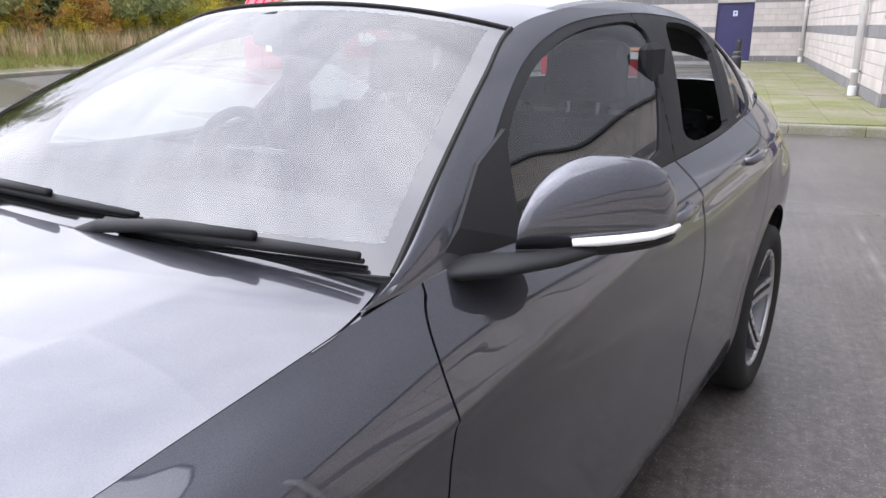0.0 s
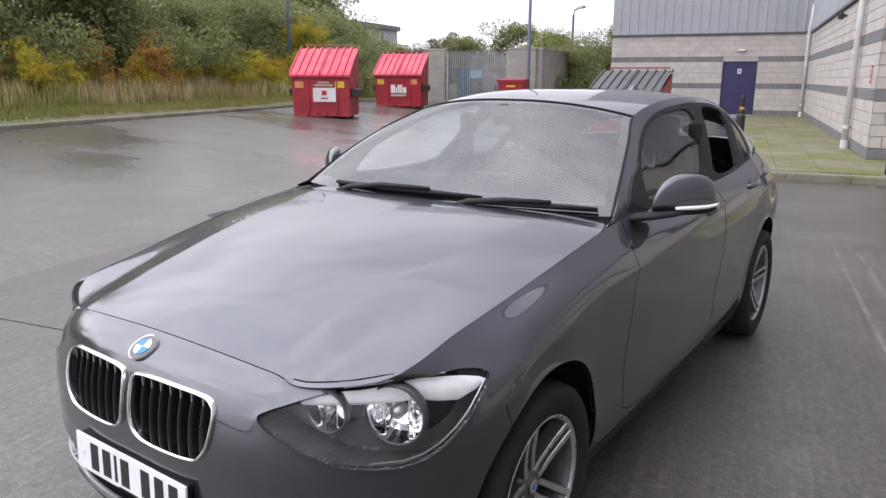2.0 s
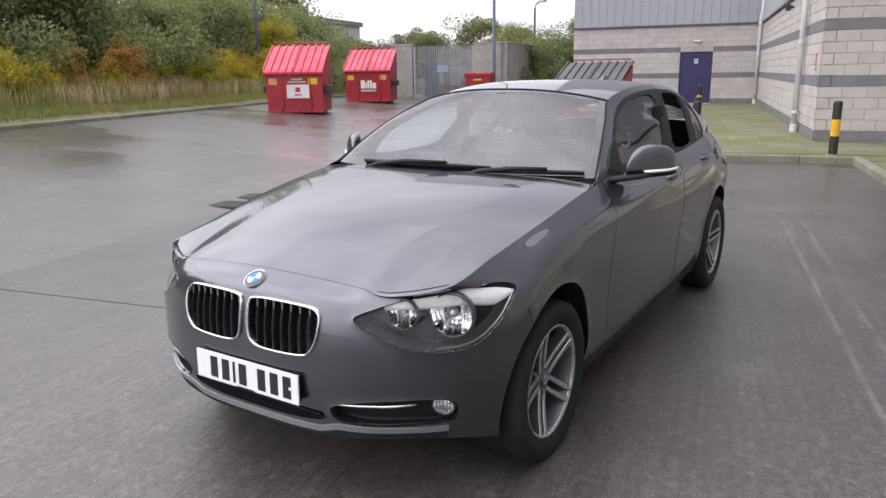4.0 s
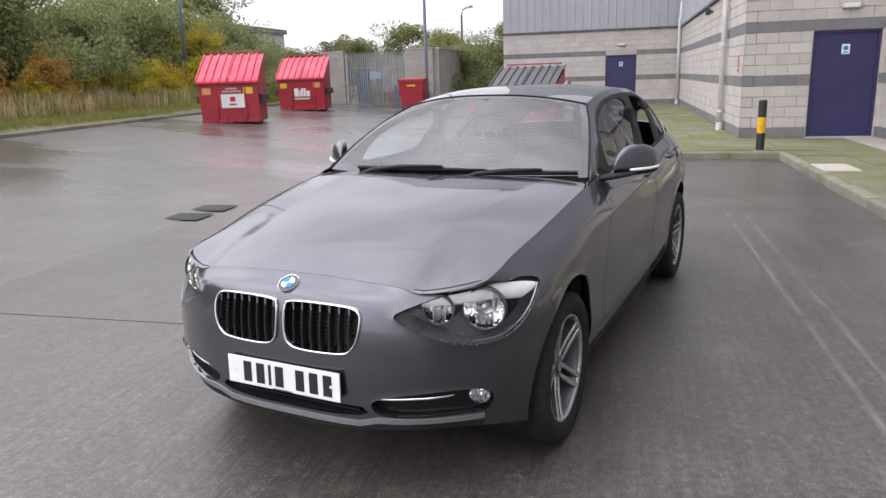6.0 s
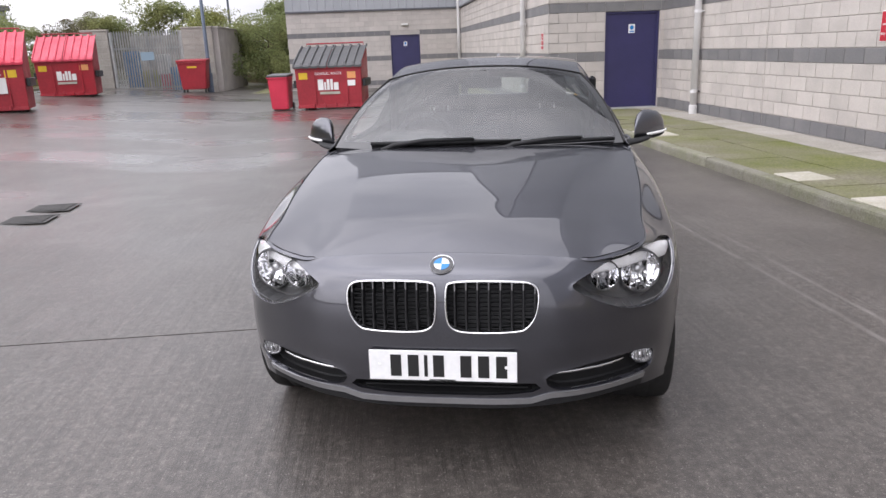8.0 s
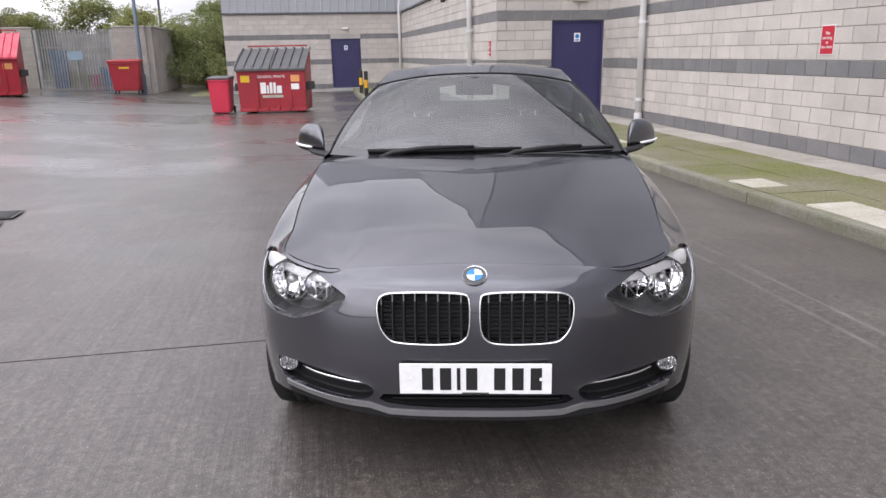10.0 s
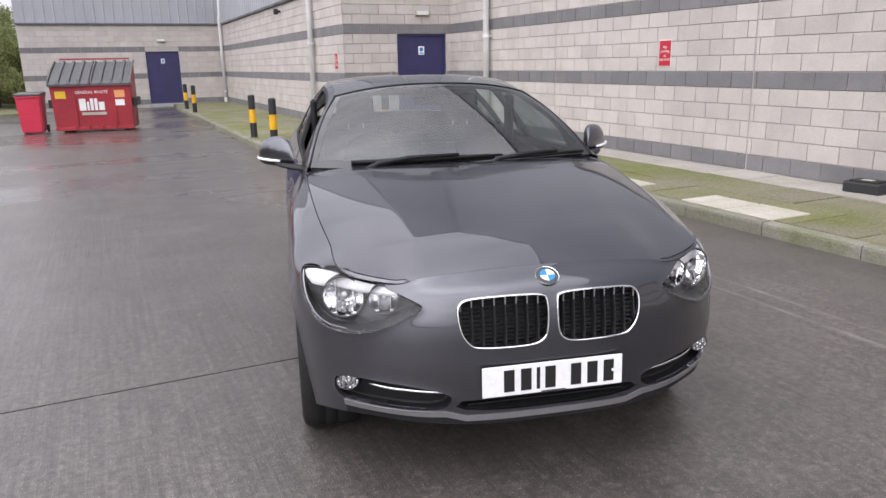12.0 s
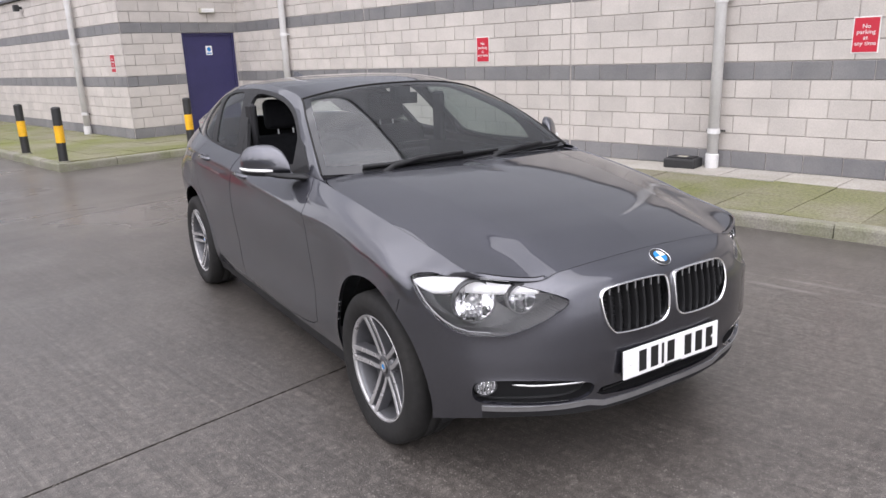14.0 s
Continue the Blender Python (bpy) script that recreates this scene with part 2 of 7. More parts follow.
RED_BIN = mat("red_bin_paint", (0.36, 0.022, 0.034), rough=0.42, second=(0.29, 0.018, 0.028), scale=1.3, fine=20, grain=0.12, bump=0.08, bump_scale=12)
RED_LID = mat("red_lid_plastic", (0.62, 0.035, 0.075), rough=0.38, second=(0.55, 0.03, 0.065), scale=2, grain=0.06)
FADED_LID = mat("faded_red_lid", (0.60, 0.06, 0.10), rough=0.45, second=(0.52, 0.05, 0.085), scale=2, grain=0.08)
DARK_LID = mat("black_lid_plastic", (0.055, 0.055, 0.058), rough=0.45, second=(0.08, 0.08, 0.08), scale=2, grain=0.1)
BLACK_STEEL = mat("black_steel", (0.025, 0.025, 0.026), rough=0.5, grain=0.1)
WHITE = mat("white_print", (0.78, 0.77, 0.75), rough=0.5, grain=0.03)
YELLOW = mat("yellow_print", (0.72, 0.47, 0.02), rough=0.5, grain=0.06)
ORANGE = mat("orange_print", (0.75, 0.33, 0.12), rough=0.5, grain=0.06)
SIGN_RED = mat("sign_red", (0.52, 0.018, 0.04), rough=0.4, grain=0.04)
BOLLARD_BLACK = mat("bollard_black", (0.022, 0.022, 0.022), rough=0.45, grain=0.1, scale=4)
BOLLARD_YELLOW = mat("bollard_yellow", (0.78, 0.42, 0.012), rough=0.42, grain=0.08, scale=4)
STEEL = mat("galvanised_steel", (0.44, 0.44, 0.43), rough=0.55, metal=0.25, second=(0.36, 0.37, 0.37), scale=3, grain=0.1, vary=0.08)
POST = mat("painted_post", (0.11, 0.14, 0.19), rough=0.5, grain=0.08)
IRON = mat("cast_iron", (0.055, 0.053, 0.050), rough=0.6, grain=0.2, bump=0.3)
TIMBER_GREY = mat("rough_block", (0.36, 0.335, 0.30), rough=0.9, second=(0.31, 0.29, 0.26), grain=0.12, scale=1.5, vary=0.07, island=0.07)
SOIL = mat("verge_soil", (0.10, 0.105, 0.045), rough=1.0, second=(0.15, 0.125, 0.07), scale=1.2, fine=25, grain=0.3, bump=0.8, bump_scale=20)
GRASS = mat("verge_grass", (0.19, 0.23, 0.06), rough=0.8, second=(0.30, 0.26, 0.10), blotch=0.9, scale=0.6, grain=0.2, island=0.25, spec=0.12)
STRAW = mat("dry_grass", (0.56, 0.45, 0.28), rough=0.85, second=(0.42, 0.31, 0.19), scale=0.8, grain=0.2, island=0.25, spec=0.12)
LEAF_DARK = mat("leaf_dark", (0.20, 0.25, 0.11), rough=0.6, second=(0.26, 0.26, 0.11), blotch=0.9, scale=0.35, grain=0.2, island=0.4, spec=0.12)
LEAF_MID = mat("leaf_mid", (0.25, 0.30, 0.08), rough=0.6, second=(0.36, 0.32, 0.10), blotch=0.9, scale=0.35, grain=0.2, island=0.4, spec=0.12)
LEAF_BROWN = mat("leaf_brown", (0.17, 0.145, 0.09), rough=0.7, second=(0.13, 0.135, 0.07), blotch=0.9, scale=0.5, grain=0.2, island=0.4, spec=0.12)
LEAF_YELLOW = mat("leaf_yellow", (0.52, 0.40, 0.04), rough=0.6, second=(0.34, 0.33, 0.05), blotch=0.9, scale=0.8, grain=0.2, island=0.35, spec=0.12)
LEAF_RUST = mat("leaf_rust", (0.42, 0.20, 0.06), rough=0.7, second=(0.34, 0.25, 0.07), blotch=0.9, scale=0.8, grain=0.2, island=0.35, spec=0.12)


def thin_leaf(material):
    """Lets part of the light through a leaf."""
    n, l = material.node_tree.nodes, material.node_tree.links
    bsdf, out = n["Principled BSDF"], n["Material Output"]
    through_leaf, both = n.new("ShaderNodeBsdfTranslucent"), n.new("ShaderNodeMixShader")
    both.inputs["Fac"].default_value = 0.45
    l.new(bsdf.inputs["Base Color"].links[0].from_socket, through_leaf.inputs["Color"])
    l.new(bsdf.outputs["BSDF"], both.inputs[1])
    l.new(through_leaf.outputs["BSDF"], both.inputs[2])
    l.new(both.outputs["Shader"], out.inputs["Surface"])


for material in (GRASS, STRAW, LEAF_DARK, LEAF_MID, LEAF_BROWN, LEAF_YELLOW, LEAF_RUST):
    thin_leaf(material)
BARK = mat("bark", (0.10, 0.075, 0.055), rough=0.9, bump=0.6, bump_scale=30)
FAR_WALL = mat("far_cladding", (0.36, 0.38, 0.40), rough=0.7, grain=0.03)
PAINT = mat("car_paint", (0.053, 0.054, 0.067), rough=0.40, metal=0.9, second=(0.057, 0.057, 0.070), scale=0.8, fine=900, grain=0.3, coat=1.0, coat_rough=0.006, rough_vary=0.02, coat_ior=1.74)
BLACK_TRIM = mat("black_trim", (0.016, 0.016, 0.017), rough=0.6, spec=0.3, grain=0.1, fine=200, bump=0.05, bump_scale=300)
GLOSS_BLACK = plain("gloss_black", (0.010, 0.010, 0.011), 0.12, coat=0.6)
RUBBER = mat("tyre_rubber", (0.015, 0.0145, 0.0145), rough=0.8, spec=0.25, second=(0.022, 0.021, 0.020), scale=6, grain=0.15, bump=0.1, bump_scale=200)
ALLOY = mat("machined_alloy", (0.47, 0.46, 0.46), rough=0.32, metal=0.6, grain=0.04, scale=9)
ALLOY_DARK = mat("grey_alloy", (0.13, 0.13, 0.138), rough=0.4, metal=0.5, grain=0.06)
BRAKE = mat("brake_steel", (0.20, 0.19, 0.18), rough=0.45, metal=0.8, grain=0.15)
CHROME = plain("chrome", (0.80, 0.80, 0.81), 0.10, metal=1.0)
SATIN = plain("satin_silver", (0.42, 0.42, 0.43), 0.35, metal=0.85)
REFLECTOR = plain("lamp_reflector", (0.90, 0.90, 0.91), 0.06, metal=1.0)
BROW = plain("lamp_brow", (0.90, 0.90, 0.91), 0.25)
LAMP_BLACK = mat("lamp_housing", (0.060, 0.060, 0.063), rough=0.45, grain=0.05)
PLATE_WHITE = plain("plate_white", (0.82, 0.82, 0.81), 0.3)
INK = plain("plate_ink", (0.012, 0.012, 0.012), 0.4)
BADGE_BLUE = plain("badge_blue", (0.02, 0.20, 0.50), 0.25)
INDICATOR = plain("indicator_lens", (0.80, 0.79, 0.77), 0.2)
CABIN = mat("cabin_plastic", (0.018, 0.018, 0.020), rough=0.7, grain=0.08, spec=0.25)
CLOTH = mat("seat_cloth", (0.020, 0.020, 0.023), rough=0.9, grain=0.10, spec=0.15)
PALE_LINING = mat("pale_lining", (0.42, 0.41, 0.39), rough=0.9, grain=0.05)
BELT_RED = plain("red_tag", (0.55, 0.03, 0.03), 0.5)
SCREEN_GLASS = pane_material("screen_glass", (0.52, 0.58, 0.57), 2.2)
SIDE_GLASS = pane_material("side_glass", (0.50, 0.56, 0.54), 1.9)
LENS_GLASS = pane_material("lens_glass", (0.99, 0.99, 0.99), 1.42)
DIM_GLASS = pane_material("dim_glass", (0.70, 0.74, 0.73), 1.6)


# ---- building blocks ----
def to_mesh(name, bm, material, smooth=False):
    me = bpy.data.meshes.new(name)
    bm.normal_update()
    bm.to_mesh(me)
    bm.free()
    for one in (material if isinstance(material, (list, tuple)) else [material]):
        me.materials.append(one)
    if smooth:
        me.polygons.foreach_set("use_smooth", [True] * len(me.polygons))
    return me


def part(name, bm, material, parent, label="", smooth=False, at=None):
    ob = new(name, to_mesh(name, bm, material, smooth))
    ob.visible_shadow = material not in PANES
    ob.parent = parent
    if at is not None:
        ob.matrix_basis = at
    return tagged(ob, label) if label else ob


def thing(name, bm, material, label, category, group="", kind="", smooth=False, at=None):
    ob = new(name, to_mesh(name, bm, material, smooth))
    if at is not None:
        ob.matrix_basis = at
    return tagged(ob, label, category, group, kind)


def root(name, label, category, group="", kind="", at=None):
    ob = new(name)
    ob.empty_display_size = 0.1
    if at is not None:
        ob.matrix_basis = at
    return tagged(ob, label, category, group, kind)


def add_box(bm, x0, x1, y0, y1, z0, z1, m=None):
    v = [bm.verts.new((m @ Vector(p)) if m is not None else p) for p in ((x0, y0, z0), (x1, y0, z0), (x1, y1, z0), (x0, y1, z0), (x0, y0, z1), (x1, y0, z1), (x1, y1, z1), (x0, y1, z1))]
    return [bm.faces.new([v[i] for i in f]) for f in ((3, 2, 1, 0), (4, 5, 6, 7), (0, 1, 5, 4), (1, 2, 6, 5), (2, 3, 7, 6), (3, 0, 4, 7))]


def box(x0, x1, y0, y1, z0, z1, bevel=0.0, segments=2, m=None):
    bm = bmesh.new()
    add_box(bm, x0, x1, y0, y1, z0, z1, m)
    if bevel:
        bmesh.ops.bevel(bm, geom=bm.edges[:], offset=bevel, segments=segments, profile=0.6, affect="EDGES")
    return bm


def add_tube(bm, points, radius, sides=10, cap=True):
    """A round bar along points; radius one number or one for each point."""
    P = [Vector(p) for p in points]
    radii = [radius] * len(P) if isinstance(radius, (int, float)) else radius
    rings = []
    up = Vector((0, 0, 1))
    for i, p in enumerate(P):
        d = (P[min(i + 1, len(P) - 1)] - P[max(i - 1, 0)]).normalized()
        side = d.cross(up if abs(d.dot(up)) < 0.95 else Vector((1, 0, 0))).normalized()
        other = side.cross(d)
        rings.append([bm.verts.new(p + radii[i] * (math.cos(2 * math.pi * k / sides) * side + math.sin(2 * math.pi * k / sides) * other)) for k in range(sides)])
    for a, b in zip(rings, rings[1:]):
        for k in range(sides):
            bm.faces.new((a[k], a[(k + 1) % sides], b[(k + 1) % sides], b[k]))
    if cap:
        bm.faces.new(rings[0][::-1])
        bm.faces.new(rings[-1])
    return bm


def tube(points, radius, sides=10):
    return add_tube(bmesh.new(), points, radius, sides)


def lathe(profile, sides=32, axis="x", closed=False, caps=True):
    """Turns a line of (radius, along) round an axis."""
    bm = bmesh.new()
    rings = []
    for r, a in profile:
        ring = []
        for k in range(sides):
            c, s = math.cos(2 * math.pi * k / sides), math.sin(2 * math.pi * k / sides)
            ring.append(bm.verts.new({"x": (a, r * c, r * s), "z": (r * c, r * s, a), "y": (r * c, a, r * s)}[axis]))
        rings.append(ring)
    for a, b in zip(rings, rings[1:] + ([rings[0]] if closed else [])):
        for k in range(sides):
            bm.faces.new((a[k], b[k], b[(k + 1) % sides], a[(k + 1) % sides]))
    if not closed and caps:
        for ring in (rings[0], rings[-1]):
            if ring is rings[0]:
                bm.faces.new(ring)
            else:
                bm.faces.new(ring[::-1])
    bmesh.ops.recalc_face_normals(bm, faces=bm.faces[:])
    return bm


def prism(outline, y0, y1, m=None):
    """An outline in x and z, drawn out from y0 to y1."""
    bm = bmesh.new()
    put = (lambda p: m @ Vector(p)) if m is not None else (lambda p: p)
    a = [bm.verts.new(put((x, y0, z))) for x, z in outline]
    b = [bm.verts.new(put((x, y1, z))) for x, z in outline]
    bm.faces.new(a)
    bm.faces.new(b[::-1])
    for i in range(len(a)):
        j = (i + 1) % len(a)
        bm.faces.new((a[i], b[i], b[j], a[j]))
    bmesh.ops.recalc_face_normals(bm, faces=bm.faces[:])
    return bm


def letters(words, size, depth=0.002, spacing=1.0):
    """Writing as a mesh, centred, in the x-z plane, facing -y."""
    curve = bpy.data.curves.new("writing", "FONT")
    curve.body, curve.size, curve.align_x, curve.align_y, curve.extrude, curve.space_line = words, size, "CENTER", "CENTER", depth / 2, spacing
    ob = bpy.data.objects.new("writing", curve)
    me = bpy.data.meshes.new_from_object(ob)
    bm = bmesh.new()
    bm.from_mesh(me)
    bpy.data.objects.remove(ob)
    bpy.data.curves.remove(curve)
    bpy.data.meshes.remove(me)
    bmesh.ops.transform(bm, matrix=pose(0, 0, 0, 90, 0, 0), verts=bm.verts[:])
    return bm


def flat_mesh(name, V, F, material, smooth=True):
    me = bpy.data.meshes.new(name)
    me.from_pydata(np.asarray(V, float).tolist(), [], np.asarray(F).tolist())
    me.materials.append(material)
    if smooth:
        me.polygons.foreach_set("use_smooth", [True] * len(me.polygons))
    me.update()
    return me


# ---- the yard ----
KERB_X, KERB_TOP, FRONT_Y, INNER_X = 4.72, 0.12, 11.45, 2.22
WALL_X, DOOR_Y, SIDE_X, FAR_Y, END_X = 6.95, 13.98, 4.47, 30.0, -2.76
COURSE, BASE, CLAD_Z, TOP_Z = 0.2, 0.12, 3.12, 13.5
LEFT_X = -11.0
JOINT_Y = 2.45
GULLY_X = -2.6


def verge_x(y):
    """The line of the kerb along the verge."""
    return -10.1 - 0.07 * (min(max(y, -22), 37) - 8.8)


def yard_rise(x):
    """The yard falls from the verge to the line of gullies."""
    return 0.07 * min(max(0.0, GULLY_X - x), 8.4)


def ground_sheet():
    """One sheet to the horizon, with the sawn joints of the concrete bays let into it."""
    bm = bmesh.new()
    cuts_y = sorted([-400, -60] + [JOINT_Y + k * 9.0 + d for k in (0,) for d in (-0.007, 0.007)] + [60, 400])
    cuts_x = [-400, -60, GULLY_X - 8.4, GULLY_X, 1.45, 60, 400]
    grid = [[bm.verts.new((x, y, yard_rise(x))) for x in cuts_x] for y in cuts_y]
    for i in range(len(cuts_y) - 1):
        for j in range(len(cuts_x) - 1):
            bm.faces.new((grid[i][j], grid[i][j + 1], grid[i + 1][j + 1], grid[i + 1][j]))
    # the narrow strips sink, with walls of their own
    strips = [f for f in bm.faces if max(v.co.y for v in f.verts) - min(v.co.y for v in f.verts) < 0.02 and f.calc_center_median().x < 1.45]
    out = bmesh.ops.extrude_face_region(bm, geom=strips)
    bmesh.ops.translate(bm, verts=[v for v in out["geom"] if isinstance(v, bmesh.types.BMVert)], vec=(0, 0, -0.012))
    bmesh.ops.delete(bm, geom=strips, context="FACES_ONLY")
    return bm


thing("ground", ground_sheet(), YARD, "damp grey brushed concrete yard with sawn joints", "ground", kind="structure")


def kerb_run(name, start, end, label, height=KERB_TOP, wide=0.125, length=0.915, inside=1):
    """Kerb stones laid end to end, each a stone of its own; inside: the side of the pavement, 1 left of the run."""
    a, b = Vector(start), Vector(end)
    d = (b - a).normalized()
    n = max(1, round((b - a).length / length))
    step = (b - a).length / n
    top = root(name, label, "kerb", kind="structure")
    bm = bmesh.new()
    outline = [(0, -0.1), (wide, -0.1), (wide, height), (0.022, height), (0.006, height - 0.008), (0, height - 0.03)]
    lo = [bm.verts.new((0.003, x * inside, z)) for x, z in outline]
    hi = [bm.verts.new((step - 0.005, x * inside, z)) for x, z in outline]
    bm.faces.new(lo), bm.faces.new(hi[::-1])
    for i in range(len(lo)):
        j = (i + 1) % len(lo)
        bm.faces.new((lo[i], hi[i], hi[j], lo[j]))
    bmesh.ops.recalc_face_normals(bm, faces=bm.faces[:])
    me = to_mesh("kerb_stone", bm, KERB)
    turn = math.degrees(math.atan2(d.y, d.x))
    rng = random.Random(int(abs(a.x * 7 + a.y * 13)))
    for k in range(n):
        p = a + d * step * k
        ob = new("kerb_stone", me)
        ob.parent = top
        ob.matrix_basis = pose(p.x, p.y, p.z + rng.uniform(-0.006, 0.004), rng.uniform(-0.6, 0.6), 0, turn + rng.uniform(-0.25, 0.25))
    return top


kerb_run("kerb_long", (KERB_X, FRONT_Y, 0), (KERB_X, -14.2, 0), "weathered concrete kerb beside the mossy pavement")
kerb_run("kerb_front", (INNER_X, FRONT_Y, 0), (KERB_X + 0.125, FRONT_Y, 0), "weathered concrete kerb across the end of the pavement")
kerb_run("kerb_inner", (INNER_X, 27.6, 0), (INNER_X, FRONT_Y, 0), "weathered concrete kerb along the inner pavement")
kerb_run("kerb_verge", (verge_x(-22), -22, yard_rise(verge_x(-22))), (verge_x(8.8), 8.8, yard_rise(verge_x(8.8))), "low concrete kerb along the grass verge", height=0.10)
kerb_run("kerb_verge", (verge_x(8.8), 8.8, yard_rise(verge_x(8.8))), (verge_x(36.5), 36.5, yard_rise(verge_x(36.5))), "low concrete kerb along the grass verge", height=0.10)


def slabs(bm, x0, x1, y0, y1, z, size_x, size_y, seed, skip=()):
    rng = random.Random(seed)
    nx, ny = max(1, round((x1 - x0) / size_x)), max(1, round((y1 - y0) / size_y))
    sx, sy = (x1 - x0) / nx, (y1 - y0) / ny
    for i in range(nx):
        for j in range(ny):
            dz = z + rng.uniform(-0.004, 0.003)
            c = [(x0 + i * sx + 0.004, y0 + j * sy + 0.004), (x0 + (i + 1) * sx - 0.004, y0 + j * sy + 0.004), (x0 + (i + 1) * sx - 0.004, y0 + (j + 1) * sy - 0.004), (x0 + i * sx + 0.004, y0 + (j + 1) * sy - 0.004)]
            v = [bm.verts.new((*p, dz + rng.uniform(-0.002, 0.002))) for p in c]
            w = [bm.verts.new((*p, z - 0.05)) for p in c]
            bm.faces.new(v)
            for k in range(4):
                bm.faces.new((v[k], w[k], w[(k + 1) % 4], v[(k + 1) % 4]))


def pavement():
    bm = box(KERB_X + 0.12, WALL_X, -14, DOOR_Y, -0.2, KERB_TOP - 0.014)
    add_box(bm, INNER_X + 0.12, KERB_X + 0.12, FRONT_Y + 0.12, FAR_Y, -0.2, KERB_TOP - 0.014)
    top = thing("pavement", bm, MOSS, "narrow pavement overgrown with green moss", "pavement", kind="structure")
    for x0, x1, y0, y1, sy, material, name in ((KERB_X + 0.13, WALL_X - 0.62, -3, 11.5, 0.6, MOSS, "paving_slab"), (WALL_X - 0.61, WALL_X - 0.0, -3, DOOR_Y, 0.6, PAVING, "paving_slab")):
        rng = random.Random(5)
        nx = max(1, round((x1 - x0) / 0.6))
        ny = round((y1 - y0) / sy)
        sx = (x1 - x0) / nx
        step = (y1 - y0) / ny
        bm = bmesh.new()
        slabs(bm, 0, sx, 0, step, 0, sx, step, 3)
        me = to_mesh(name, bm, material)
        for i in range(nx):
            for j in range(ny):
                ob = new(name, me)
                ob.parent = top
                ob.matrix_basis = pose(x0 + i * sx, y0 + j * step, KERB_TOP + rng.uniform(-0.004, 0.004), rng.uniform(-0.4, 0.4), rng.uniform(-0.4, 0.4), 0)
    bm = bmesh.new()
    slabs(bm, KERB_X + 0.13, SIDE_X + 1.0, 11.72, DOOR_Y, KERB_TOP, 0.6, 0.6, 8)
    slabs(bm, INNER_X + 0.13, KERB_X + 0.13, 11.72, 27.6, KERB_TOP, 0.6, 0.6, 9)
    slabs(bm, KERB_X + 0.13, WALL_X, -14, -3, KERB_TOP, 0.6, 0.6, 10)
    tagged(part("far_slabs", bm, MOSS, top), kind="stuff")
    return top


pavement()
for x0, x1, y0, y1 in ((4.82, 5.28, 9.0, 9.75), (4.86, 5.25, 5.15, 5.6), (4.83, 5.29, 3.75, 4.3), (4.83, 5.31, 3.2, 3.74)):
    thing("cover_slab", box(x0, x1, y0, y1, KERB_TOP - 0.03, KERB_TOP + 0.012, 0.006, 1), SLAB_PALE, "pale concrete cover slab set in the mossy pavement", "slab", "cover slabs")


# ---- the building: courses of fair-faced blocks under grey sheeting ----
def block_mesh(length, material, name="block", height=COURSE):
    """One block, its face towards -y, in front of the wall core, joints recessed."""
    bm = bmesh.new()
    j, c, d = 0.005, 0.004, 0.012
    def ring(inset, y):
        return [bm.verts.new(p) for p in ((j + inset, y, j + inset), (length - j - inset, y, j + inset), (length - j - inset, y, height - j - inset), (j + inset, y, height - j - inset))]
    a, b, e = ring(0, 0), ring(0, -d + c), ring(c, -d)
    for lo, hi in ((a, b), (b, e)):
        for k in range(4):
            bm.faces.new((lo[k], lo[(k + 1) % 4], hi[(k + 1) % 4], hi[k]))
    bm.faces.new(e)
    bmesh.ops.recalc_face_normals(bm, faces=bm.faces[:])
    if bm.faces[-1].normal.y > 0:
        bmesh.ops.reverse_faces(bm, faces=bm.faces[:])
    return to_mesh(name, bm, material)


DARK_ROWS = (0, 5, 10)
BLOCK_L = 0.4


